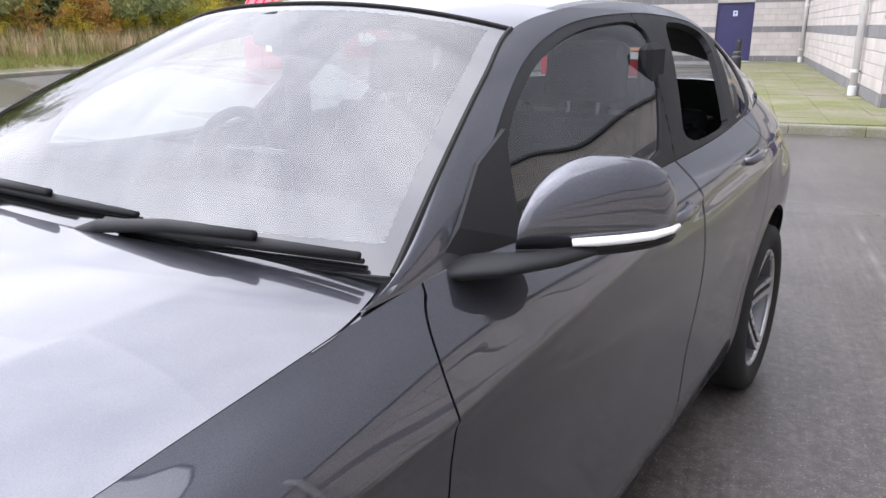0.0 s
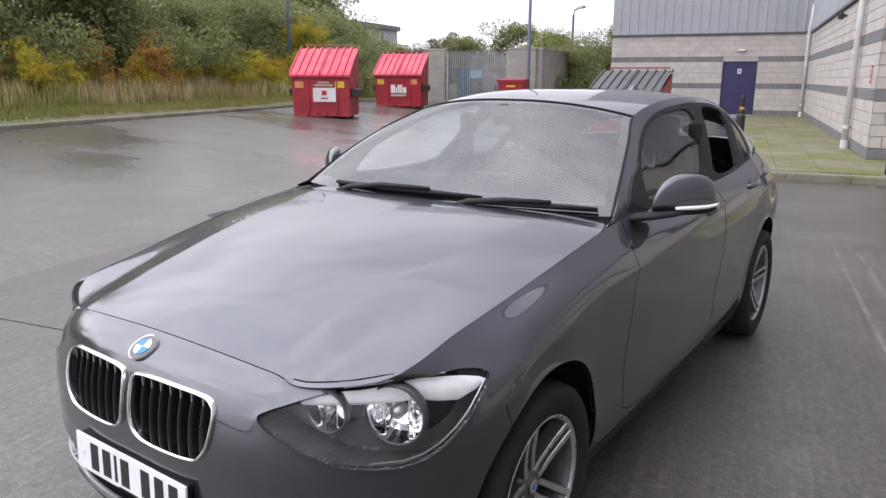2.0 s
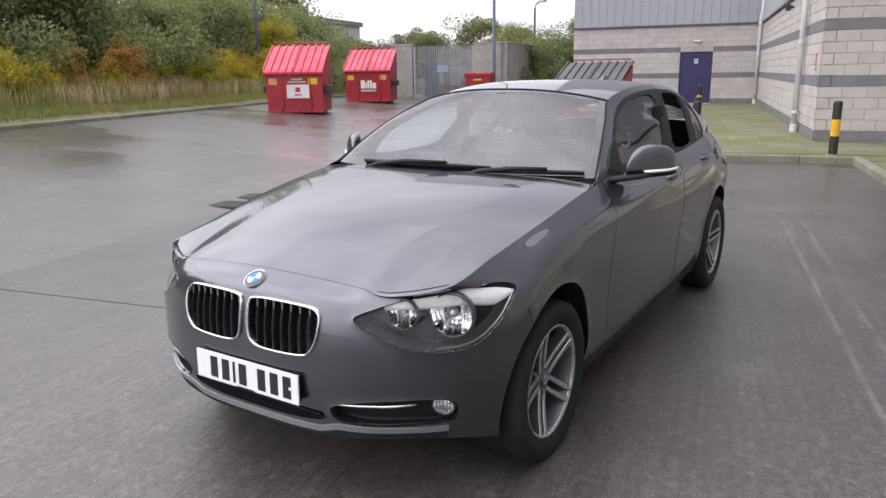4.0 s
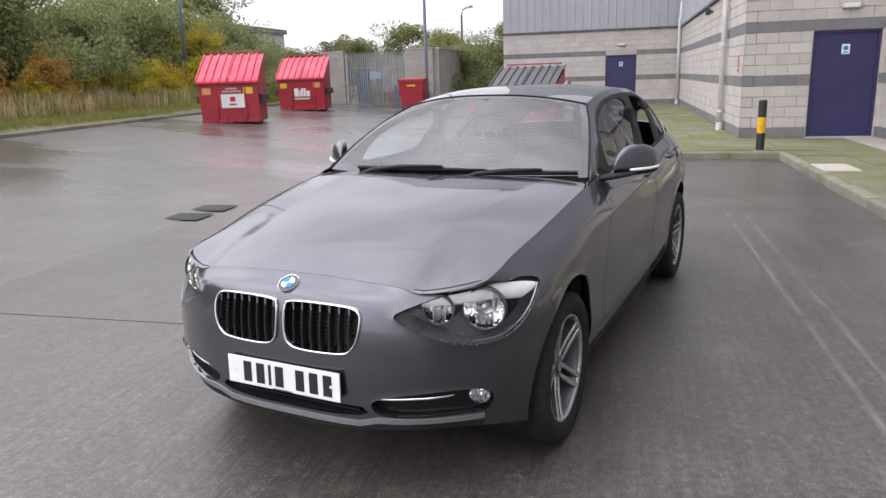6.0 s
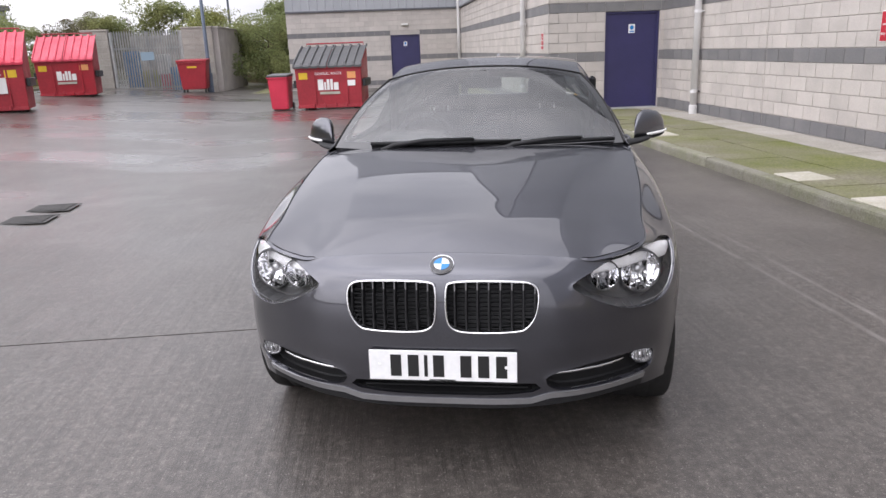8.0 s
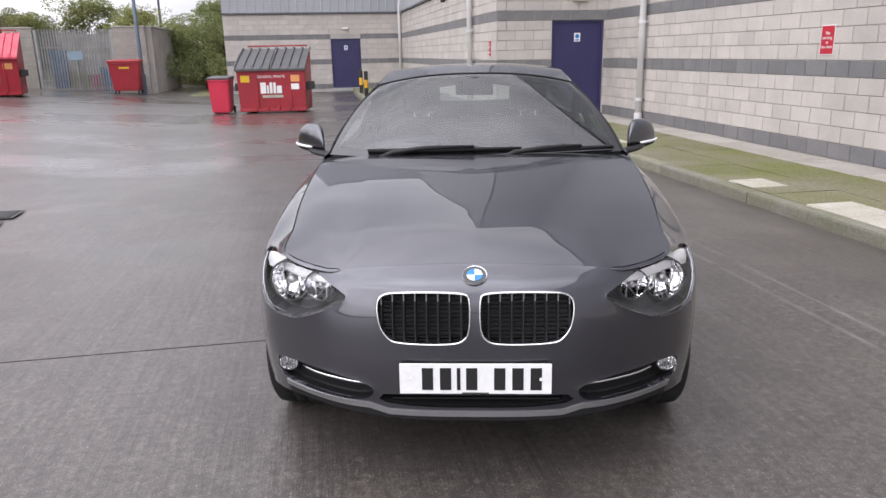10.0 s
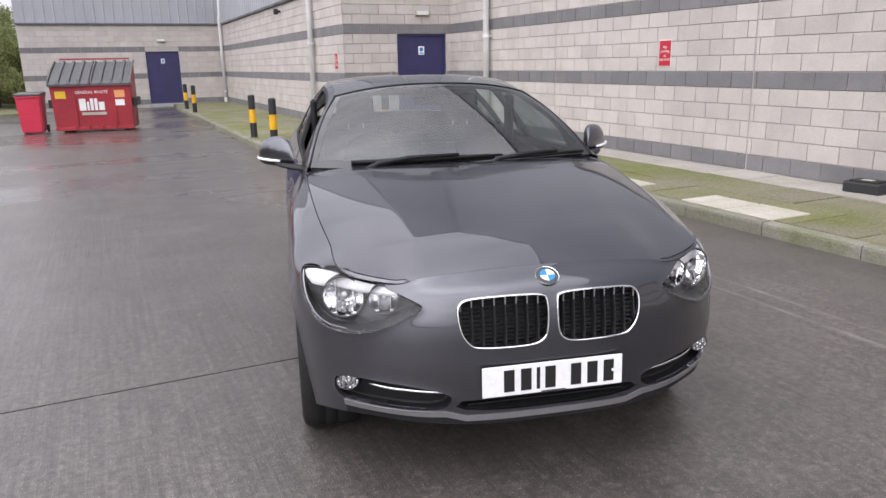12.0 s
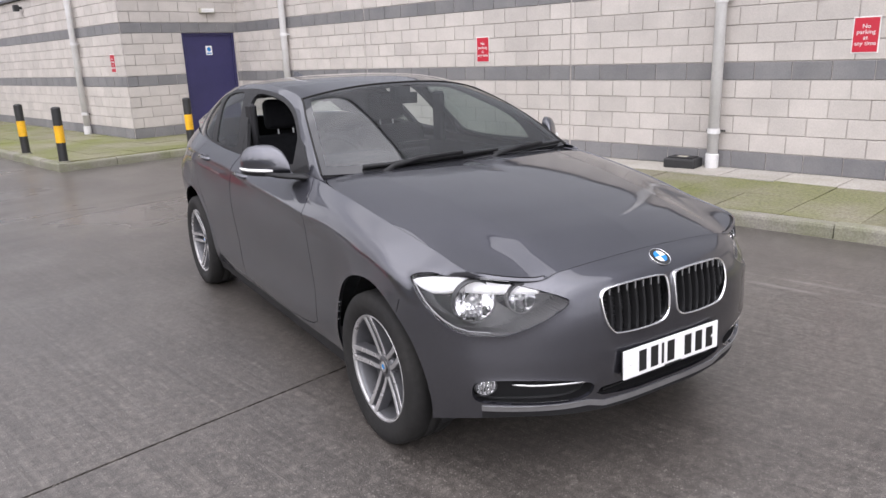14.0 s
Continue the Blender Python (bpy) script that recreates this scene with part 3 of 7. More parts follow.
def block_wall(name, m, length, label, holes=(), near=None, top=CLAD_Z, joints=()):
    """A wall along +x of the pose m, facing its -y. near: (from, to, up to row) whose blocks are pieces of their own; joints: movement joints."""
    core = bmesh.new()
    spans = sorted(holes)
    cuts = [0.0] + [v for h in spans for v in h[:2]] + [length]
    for a, b in zip(cuts[::2], cuts[1::2]):
        add_box(core, a, b, 0, 0.25, 0, top)
    for a, b, z in spans:
        add_box(core, a, b, 0, 0.25, z, top)
    wall = thing(name, core, MORTAR, label, "wall", kind="structure", at=m)
    rest = {False: ([], []), True: ([], [])}
    piece = {k: block_mesh(BLOCK_L, BLOCK_DARK if k else BLOCK) for k in (False, True)}
    patch = {k: (np.array([v.co for v in piece[k].vertices]), [tuple(p.vertices) for p in piece[k].polygons]) for k in piece}
    rows = round((top - BASE) / COURSE)
    for row in range(rows):
        dark = row in DARK_ROWS
        x = -BLOCK_L * (0.5 if row % 2 else 0.0)
        z = BASE + row * COURSE
        edges = sorted([0.0, length] + [v for a, b, h in spans if z < h - 0.01 for v in (a, b)] + list(joints))
        while x < length:
            lo, hi = max(x, 0.0), min(x + BLOCK_L, length)
            for a, b in zip(edges, edges[1:]):
                s, e = max(lo, a), min(hi, b)
                if e - s < 0.03 or any(h[0] - 0.001 <= s and e <= h[1] + 0.001 and z < h[2] - 0.01 for h in spans):
                    continue
                if any(abs(s - q) < 0.001 for q in joints):
                    s += 0.016
                if near and near[0] <= s and e <= near[1] and row < near[2] and abs(e - s - BLOCK_L) < 0.001:
                    ob = new("block", piece[dark])
                    ob.parent = wall
                    ob.matrix_basis = pose(s, 0, z)
                else:
                    V, F = patch[dark]
                    vs, fs = rest[dark]
                    W = V.copy()
                    W[:, 0] = W[:, 0] * 1.0
                    far = W[:, 0] > BLOCK_L / 2
                    W[far, 0] += (e - s) - BLOCK_L
                    W += (s, 0, z)
                    base = sum(len(q) for q in vs)
                    vs.append(W)
                    fs += [tuple(i + base for i in f) for f in F]
            x += BLOCK_L
    for dark, (vs, fs) in rest.items():
        if vs:
            me = bpy.data.meshes.new("blocks")
            me.from_pydata(np.vstack(vs).tolist(), [], fs)
            me.materials.append(BLOCK_DARK if dark else BLOCK)
            ob = new("dark_blocks" if dark else "pale_blocks", me)
            ob.parent = wall
            tagged(ob, kind="stuff")
    return wall


DOOR_B = (5.68, 6.85, 2.12)
DOOR_A = (1.50, 2.73, 2.14)
JOINTS_Y = (9.74, 5.45)
Y_START = -20.0
# long wall: its face looks to -x, its run goes towards the camera's side
block_wall("wall_long", pose(WALL_X, DOOR_Y, 0, 0, 0, -90), DOOR_Y - Y_START, "long wall of pale blocks with dark grey bands", near=(7.0, 13.9, 11), joints=[DOOR_Y - y for y in JOINTS_Y])
block_wall("wall_return", pose(SIDE_X, DOOR_Y, 0), WALL_X - SIDE_X, "short return wall of pale blocks with dark bands and a door", holes=[(DOOR_B[0] - SIDE_X, DOOR_B[1] - SIDE_X, DOOR_B[2])])
block_wall("wall_side", pose(SIDE_X, FAR_Y, 0, 0, 0, -90), FAR_Y - DOOR_Y, "side wall of pale blocks with dark grey bands")
block_wall("wall_far", pose(END_X, FAR_Y, 0), SIDE_X - END_X, "far wall of pale blocks with dark bands and a door", holes=[(DOOR_A[0] - END_X, DOOR_A[1] - END_X, DOOR_A[2])])
bm = box(END_X, END_X + 0.25, FAR_Y + 0.26, FAR_Y + 30, 0, CLAD_Z)
thing("wall_end", bm, BLOCK, "end wall of pale blocks", "wall", kind="structure")


def sheeting(name, m, length, label, low=CLAD_Z + 0.06, high=TOP_Z):
    """Profiled sheeting over the blocks, with a drip flashing and a capping."""
    bm = bmesh.new()
    pitch, depth = 0.333, 0.018
    n = int(length / pitch) + 1
    xs = []
    for k in range(n):
        for f, d in ((0.0, 0.0), (0.80, 0.0), (0.84, depth), (0.96, depth)):
            if k * pitch + f * pitch < length:
                xs.append((k * pitch + f * pitch, -0.05 - d))
    xs.append((length, -0.05))
    lo = [bm.verts.new((x, y, low)) for x, y in xs]
    hi = [bm.verts.new((x, y, high)) for x, y in xs]
    for i in range(len(xs) - 1):
        bm.faces.new((lo[i], lo[i + 1], hi[i + 1], hi[i]))
    ob = thing(name, bm, CLADDING, label, "wall", kind="structure", at=m)
    part("flashing", box(0, length, -0.085, 0.02, CLAD_Z, CLAD_Z + 0.07, 0.01, 1), FLASHING, ob)
    part("capping", box(0, length, -0.12, 0.3, high, high + 0.16, 0.01, 1), CLADDING, ob)
    part("backing", box(0, length, -0.04, 0.22, CLAD_Z, high), FLASHING, ob)
    return ob


sheeting("cladding_long", pose(WALL_X, DOOR_Y, 0, 0, 0, -90), DOOR_Y - Y_START, "grey profiled metal sheeting high on the long wall")
sheeting("cladding_return", pose(SIDE_X, DOOR_Y, 0), WALL_X - SIDE_X, "grey profiled metal sheeting over the return wall")
sheeting("cladding_side", pose(SIDE_X, FAR_Y, 0, 0, 0, -90), FAR_Y - DOOR_Y, "grey profiled metal sheeting over the side wall")
sheeting("cladding_far", pose(END_X, FAR_Y, 0), SIDE_X - END_X, "grey profiled metal sheeting over the far wall")
thing("roof_slab", box(END_X, WALL_X + 25, FAR_Y + 0.3, FAR_Y + 30, TOP_Z - 0.3, TOP_Z - 0.1), FLASHING, "flat roof behind the sheeting", "roof", kind="structure")


def steel_door(name, x0, x1, y, top, label):
    """A plain double-skinned steel door in its frame, with a notice, hinges and a kick line."""
    ob = thing(name, box(x0 + 0.05, x1 - 0.05, y + 0.05, y + 0.095, KERB_TOP + 0.02, top - 0.05, 0.004, 1), BLUE_DOOR, label, "door", kind="structure")
    for a, b in ((x0 + 0.002, x0 + 0.05), (x1 - 0.05, x1 - 0.002)):
        part("door_frame", box(a, b, y + 0.02, y + 0.13, KERB_TOP, top - 0.002, 0.004, 1), BLUE_DOOR, ob)
    part("door_frame", box(x0 + 0.05, x1 - 0.05, y + 0.02, y + 0.13, top - 0.05, top - 0.002, 0.004, 1), BLUE_DOOR, ob)
    mid = (x0 + x1) / 2
    notice = part("door_notice", box(mid - 0.07, mid + 0.07, y + 0.042, y + 0.049, 1.68, 1.86, 0.004, 1), WHITE, ob, "small white and blue notice")
    part("notice_mark", lathe([(0.001, y + 0.040), (0.045, y + 0.040), (0.045, y + 0.0418)], 20, "y"), BADGE_BLUE, notice, at=pose(mid, 0, 1.79))
    part("notice_line", box(mid - 0.05, mid + 0.05, y + 0.0395, y + 0.0418, 1.70, 1.725), BADGE_BLUE, notice)
    for z in (0.4, 1.1, 1.85):
        part("hinge", tube([(x0 + 0.05, y + 0.04, z - 0.05), (x0 + 0.05, y + 0.04, z + 0.05)], 0.012, 8), BLUE_DOOR, ob)
    part("threshold", box(x0, x1, y - 0.02, y + 0.14, KERB_TOP - 0.02, KERB_TOP + 0.018, 0.005, 1), STEEL, ob)
    # a small lamp box over the door
    lamp = thing("bulkhead_light", box(mid - 0.16, mid + 0.16, y - 0.09, y - 0.014, 2.50, 2.60, 0.015, 2), SLAB_PALE, "small pale bulkhead light above the blue door", "light", "door lights")
    part("diffuser", box(mid - 0.14, mid + 0.14, y - 0.105, y - 0.09, 2.51, 2.59, 0.008, 1), WHITE, lamp)
    return ob


steel_door("door_1", DOOR_B[0], DOOR_B[1], DOOR_Y, DOOR_B[2], "dark blue painted steel fire door, closed")
steel_door("door_2", DOOR_A[0], DOOR_A[1], FAR_Y, DOOR_A[2], "dark blue painted steel fire door, closed")


def downpipe(x, y, direction, label, top=3.5):
    """A white rainwater pipe with a foot, brackets and a swan neck; direction: the way from the wall."""
    dx, dy = direction
    px, py = x + dx * 0.11, y + dy * 0.11
    ob = thing("downpipe", tube([(px, py, KERB_TOP - 0.02), (px, py, top - 0.25), (px, py, top - 0.12), (px - dx * 0.03, py - dy * 0.03, top), (px - dx * 0.08 + dx * 0.02, py - dy * 0.06, top + 0.6)], 0.062, 14), WHITE_PIPE, label, "pipe", "downpipes", smooth=True)
    for z in (0.55, 2.0, 3.1):
        collar = part("pipe_bracket", lathe([(0.064, -0.03), (0.072, -0.03), (0.072, 0.03), (0.064, 0.03)], 16, "z", closed=True), WHITE_PIPE, ob, at=pose(px, py, z))
        a = (px - dx * 0.06 - abs(dy) * 0.10, py - dy * 0.06 - abs(dx) * 0.10, z)
        b = (px - dx * 0.06 + abs(dy) * 0.10, py - dy * 0.06 + abs(dx) * 0.10, z)
        part("bracket_strap", box(min(a[0], b[0]) - 0.01, max(a[0], b[0]) + 0.01, min(a[1], b[1]) - 0.01, max(a[1], b[1]) + 0.01, z - 0.012, z + 0.012), WHITE_PIPE if z > 1 else IRON, ob)
    part("pipe_foot", lathe([(0.064, 0), (0.076, 0), (0.076, 0.16), (0.064, 0.17)], 16, "z", closed=True), WHITE_PIPE, ob, at=pose(px, py, KERB_TOP))
    return ob


for y in (12.08, 3.36):
    downpipe(WALL_X, y, (-1, 0), "tall white rainwater downpipe on the block wall")
for y in (16.2, FAR_Y - 0.25):
    downpipe(SIDE_X, y, (-1, 0), "tall white rainwater downpipe on the block wall")


def wall_sign(y, x, z0, z1, width, words, size):
    """A red notice with white border, facing -x."""
    m = pose(x - 0.014, y, (z0 + z1) / 2, 0, 0, -90)
    h = (z1 - z0) / 2
    ob = thing("no_parking_sign", box(-width / 2, width / 2, -0.006, 0.0, -h, h, 0.002, 1), WHITE, "red and white no parking notice fixed to the blocks", "sign", "wall notices", at=m)
    part("sign_field", box(-width / 2 + 0.012, width / 2 - 0.012, -0.009, -0.0065, -h + 0.012, h - 0.012), SIGN_RED, ob)
    part("lettering", letters(words, size, spacing=0.95), WHITE, ob, at=pose(0, -0.0105, 0))
    return ob


wall_sign(7.0, WALL_X, 1.385, 1.75, 0.25, "No\nparking\nat\nany time", 0.058)
wall_sign(1.90, WALL_X, 1.385, 1.74, 0.25, "No\nparking\nat\nany time", 0.058)
wall_sign(14.5, SIDE_X, 1.40, 1.75, 0.22, "No\nparking\nat\nany time", 0.058)

box_thing = thing("black_crate", box(-0.13, 0.13, -0.19, 0.19, 0, 0.115, 0.02, 2), BLACK_STEEL, "small black box lying at the foot of the wall", "box", at=pose(6.72, 3.66, KERB_TOP, 0, 0, 4))
part("box_lid", box(-0.10, 0.10, -0.15, 0.15, 0.113, 0.128, 0.006, 1), BLACK_TRIM, box_thing)
part("box_label", box(-0.04, 0.04, -0.06, 0.06, 0.127, 0.131), SLAB_PALE, box_thing)
alarm = thing("wall_camera", box(-0.10, 0.02, -0.07, 0.07, 0, 0.15, 0.02, 2), BLACK_STEEL, "small dark floodlight under the sheeting", "light", at=pose(SIDE_X - 0.1, 19.5, 2.86))
part("bracket", box(0.02, 0.09, -0.03, 0.03, 0.05, 0.11), BLACK_STEEL, alarm)


def bollard(label="black steel bollard with a broad yellow band"):
    prof = [(0.0665, 0.0), (0.0665, 0.30)], [(0.0672, 0.30), (0.0672, 0.56)], [(0.0665, 0.56), (0.0665, 0.815), (0.060, 0.832), (0.035, 0.842), (0.001, 0.845)]
    ob = thing("bollard", lathe([(0.001, 0.0)] + prof[0] + [(0.001, 0.30)], 24, "z"), BOLLARD_BLACK, label, "bollard", "bollards by the pavement", smooth=False)
    part("yellow_band", lathe([(0.001, 0.30)] + prof[1] + [(0.001, 0.56)], 24, "z"), BOLLARD_YELLOW, ob)
    part("bollard_head", lathe([(0.001, 0.56)] + prof[2], 24, "z"), BOLLARD_BLACK, ob)
    part("base_ring", lathe([(0.067, -0.005), (0.095, -0.005), (0.09, 0.012), (0.067, 0.016)], 24, "z", closed=True), KERB, ob)
    return ob


first = bollard()
first.matrix_basis = pose(4.46, 11.62, KERB_TOP)
for x, y, lean in ((2.38, 11.70, 0.6), (2.38, 13.55, -0.5), (2.36, 23.1, 0.3), (2.36, 25.4, -0.4)):
    copy_thing(first, pose(x, y, KERB_TOP, lean, lean * 0.5, 40 * lean))


def drain(x, y):
    ob = thing("drain_grate", box(-0.24, 0.24, -0.19, 0.19, 0.001, 0.006), IRON, "square iron gully grate set in the concrete", "drain", "gully grates", at=pose(x, y, yard_rise(x) + 0.004, 0, 0, 2))
    for k in range(6):
        part("grate_bar", box(-0.20, 0.20, -0.16 + k * 0.058, -0.13 + k * 0.058, 0.006, 0.014, 0.003, 1), IRON, ob)
    return ob


drain(-2.70, 5.83)
drain(-2.70, 6.39)


# ---- waste bins ----
def skip_bin(label, lid_material, at, lid_words=False, white_label=False, mark=True, dark_rail=False, wide=1.82, deep=1.15, tall=1.44, back_z=1.85):
    """A front-loading steel bin: tapered body, folded rims, ribs, side pockets and two ribbed plastic lids sloping to the front."""
    hw = wide / 2
    ob = root("waste_bin", label, "bin", "large red waste bins", at=at)
    bm = bmesh.new()
    low, high = [(-hw + 0.03, 0.05, 0.06), (hw - 0.03, 0.05, 0.06), (hw - 0.03, deep, 0.06), (-hw + 0.03, deep, 0.06)], [(-hw, 0, tall * 0.80), (hw, 0, tall * 0.80), (hw, deep, back_z), (-hw, deep, back_z)]
    a, b = [bm.verts.new(p) for p in low], [bm.verts.new(p) for p in high]
    bm.faces.new(a[::-1]), bm.faces.new(b)
    for k in range(4):
        bm.faces.new((a[k], a[(k + 1) % 4], b[(k + 1) % 4], b[k]))
    bmesh.ops.bevel(bm, geom=bm.edges[:], offset=0.012, segments=2, affect="EDGES")
    part("bin_body", bm, RED_BIN, ob)
    part("front_rim", box(-hw - 0.02, hw + 0.02, -0.045, 0.03, tall * 0.765, tall * 0.815, 0.008, 1), RED_BIN, ob)
    part("base_rail", box(-hw + 0.02, hw - 0.02, 0.0, 0.06, 0.045, 0.125, 0.008, 1), RED_BIN, ob)
    for x in (-hw * 0.48, -hw * 0.15, hw * 0.18, hw * 0.5):
        part("base_lug", box(x - 0.03, x + 0.03, -0.035, 0.02, 0.05, 0.17, 0.01, 1), RED_BIN, ob)
    for x in (-hw * 0.42, hw * 0.55):
        part("front_rib", box(x - 0.02, x + 0.02, 0.0, 0.035, 0.12, tall * 0.76, 0.006, 1, m=Matrix.Shear("XZ", 4, (0, -0.045))), RED_BIN, ob)
    for s in (-1, 1):
        part("fork_pocket", box(min(s * hw, s * (hw + 0.09)), max(s * hw, s * (hw + 0.09)), 0.12, deep - 0.12, 0.60, 0.80, 0.012, 1), BLACK_STEEL, ob)
        part("skid", box(s * hw * 0.75 - 0.05, s * hw * 0.75 + 0.05, 0.1, deep - 0.08, 0.0, 0.065, 0.008, 1), BLACK_STEEL, ob)
    # two lids, each with raised ribs
    slope = Vector((0, deep + 0.06, back_z + 0.02 - tall * 0.80))
    k_z = tall / 1.15
    for s in (-1, 1):
        bm = bmesh.new()
        n = 4
        x0, x1 = (-hw - 0.03, -0.012) if s < 0 else (0.012, hw + 0.03)
        step = (x1 - x0) / n
        xs = []
        for k in range(n):
            for f, z in ((0.0, 0.045), (0.12, 0.045), (0.2, 0.0), (0.8, 0.0), (0.88, 0.045)):
                xs.append((x0 + (k + f) * step, z))
        xs.append((x1, 0.045))
        rows = []
        for t, lift in ((0.0, -0.055), (0.0, 0.0), (0.04, 0.03), (0.5, 0.06), (0.96, 0.05), (1.0, 0.0)):
            base = Vector((0, -0.07, tall * 0.80)) + slope * t
            rows.append([bm.verts.new((x, base.y, base.z + 0.02 + lift + (z if 0 < t < 1 else z * 0.3))) for x, z in xs])
        for r0, r1 in zip(rows, rows[1:]):
            for k in range(len(xs) - 1):
                bm.faces.new((r0[k], r0[k + 1], r1[k + 1], r1[k]))
        ends = [rows[i][0] for i in range(len(rows))], [rows[i][-1] for i in range(len(rows))]
        lid = part("bin_lid", bm, lid_material, ob)
        me = lid.data
        grown = bmesh.new()
        grown.from_mesh(me)
        bmesh.ops.solidify(grown, geom=grown.faces[:], thickness=0.02)
        bmesh.ops.recalc_face_normals(grown, faces=grown.faces[:])
        grown.to_mesh(me)
        grown.free()
    back = back_z + 0.10
    part("lid_rail", tube([(-hw + 0.1, deep + 0.03, tall * 0.9), (-hw + 0.1, deep + 0.03, back + 0.05), (hw - 0.1, deep + 0.03, back + 0.05), (hw - 0.1, deep + 0.03, tall * 0.9)], 0.02, 8), RED_BIN, ob)
    tilt = Matrix.Shear("XZ", 4, (0, -0.065))
    def sticker(name, x0, x1, z0, z1, material, label_text="", lift=0.0):
        return part(name, box(x0, x1, 0.006 - lift, 0.02 - lift, z0 * k_z, z1 * k_z, m=Matrix.Translation((0, 0.0, 0)) @ tilt), material, ob, label_text)
    sticker("safety_sticker", -hw + 0.10, -hw + 0.34, 0.66, 0.80, YELLOW if not white_label else ORANGE, "faded square safety sticker")
    sticker("safety_sticker", hw - 0.42, hw - 0.16, 0.66, 0.80, YELLOW if white_label else ORANGE, "yellow square safety sticker")
    if white_label:
        sticker("label_panel", -0.22, 0.42, 0.36, 0.66, WHITE, "white panel with a small red mark")
        sticker("label_mark", 0.03, 0.17, 0.50, 0.60, SIGN_RED, lift=0.006)
        sticker("label_bar", 0.0, 0.20, 0.42, 0.45, SIGN_RED, lift=0.006)
        for k, w in enumerate((0.16, 0.26)):
            sticker("print_bar", 0.08 - w, 0.08 + w, 0.76 - k * 0.06, 0.795 - k * 0.06, SLAB_PALE)
    if mark:
        # the maker's mark, drawn as plain white strokes
        x = -0.26 if not lid_words else -0.30
        for w, h in ((0.15, 0.23), (0.05, 0.17), (0.07, 0.23), (0.07, 0.23), (0.13, 0.16)):
            sticker("mark_stroke", x, x + w, 0.42, 0.42 + h, WHITE)
            x += w + 0.025
        sticker("print_bar", -0.26, 0.30, 0.33, 0.385, SLAB_PALE)
    if lid_words:
        part("lettering", letters("GENERAL WASTE", 0.095), WHITE, ob, at=pose(0.02, -0.070, 0.965, -3.5))
        sticker("white_notice", hw - 0.40, hw - 0.18, 0.50, 0.62, WHITE)
    return ob


skip_bin("large red steel bin with bright red lid and white label", RED_LID, pose(-8.45, 17.0, yard_rise(-8.1), 0, 0, 16), white_label=True, mark=False, wide=1.66)
skip_bin("large red steel bin with a faded red ribbed lid", FADED_LID, pose(-9.1, 23.2, yard_rise(-8.8), 0, 0, 10), wide=1.72)
skip_bin("large red steel bin with a black ribbed lid", DARK_LID, pose(-0.50, 18.95, 0, 0, 0, -9), lid_words=True, wide=1.84, back_z=1.62)


def wheeled_bin(label, at, w, d, h, lid_material, four=False):
    ob = root("wheeled_bin", label, "bin", "wheeled red bins", at=at)
    foot = 0.14 if four else 0.03
    bm = bmesh.new()
    a = [bm.verts.new(p) for p in ((-w * 0.40, d * 0.1, foot), (w * 0.40, d * 0.1, foot), (w * 0.40, d * 0.9, foot), (-w * 0.40, d * 0.9, foot))]
    b = [bm.verts.new(p) for p in ((-w * 0.48, 0, h * 0.9), (w * 0.48, 0, h * 0.9), (w * 0.48, d, h * 0.92), (-w * 0.48, d, h * 0.92))]
    bm.faces.new(a[::-1]), bm.faces.new(b)
    for k in range(4):
        bm.faces.new((a[k], a[(k + 1) % 4], b[(k + 1) % 4], b[k]))
    bmesh.ops.bevel(bm, geom=bm.edges[:], offset=0.03, segments=3, affect="EDGES")
    part("bin_body", bm, RED_LID if not four else RED_BIN, ob)
    part("bin_rim", box(-w * 0.5, w * 0.5, -0.025, d + 0.02, h * 0.875, h * 0.91, 0.012, 2), RED_LID if not four else RED_BIN, ob)
    bm = box(-w * 0.51, w * 0.51, -0.03, d + 0.03, h * 0.912, h, 0.03, 3)
    for v in bm.verts:
        if v.co.z > h * 0.95:
            v.co.z -= 0.03 * (1 - v.co.y / d)
    part("bin_lid", bm, lid_material, ob)
    part("handle_bar", tube([(-w * 0.42, d + 0.03, h * 0.86), (-w * 0.42, d + 0.09, h * 0.88), (w * 0.42, d + 0.09, h * 0.88), (w * 0.42, d + 0.03, h * 0.86)], 0.016, 8), lid_material, ob)
    spots = [(-w * 0.36, d * 0.15), (w * 0.36, d * 0.15), (-w * 0.36, d * 0.85), (w * 0.36, d * 0.85)] if four else [(-w * 0.44, d * 0.92), (w * 0.44, d * 0.92)]
    r = 0.075 if four else 0.1
    for x, y in spots:
        part("bin_wheel", lathe([(0.02, -0.022), (r - 0.012, -0.022), (r, -0.012), (r, 0.012), (r - 0.012, 0.022), (0.02, 0.022)], 18, "x"), BLACK_STEEL, ob, at=pose(x, y, r))
    if four:
        part("safety_sticker", box(-w * 0.16, w * 0.16, 0.006, 0.02, h * 0.74, h * 0.79), YELLOW, ob)
    return ob


wheeled_bin("bright red two-wheeled bin beside the large bin", pose(-1.90, 19.1, 0, 0, 0, -6), 0.58, 0.70, 1.00, DARK_LID)
wheeled_bin("red four-wheeled bin standing by the block compound", pose(-5.98, 26.7, yard_rise(-6.0), 0, 0, 3), 1.08, 0.85, 1.24, RED_BIN, four=True)


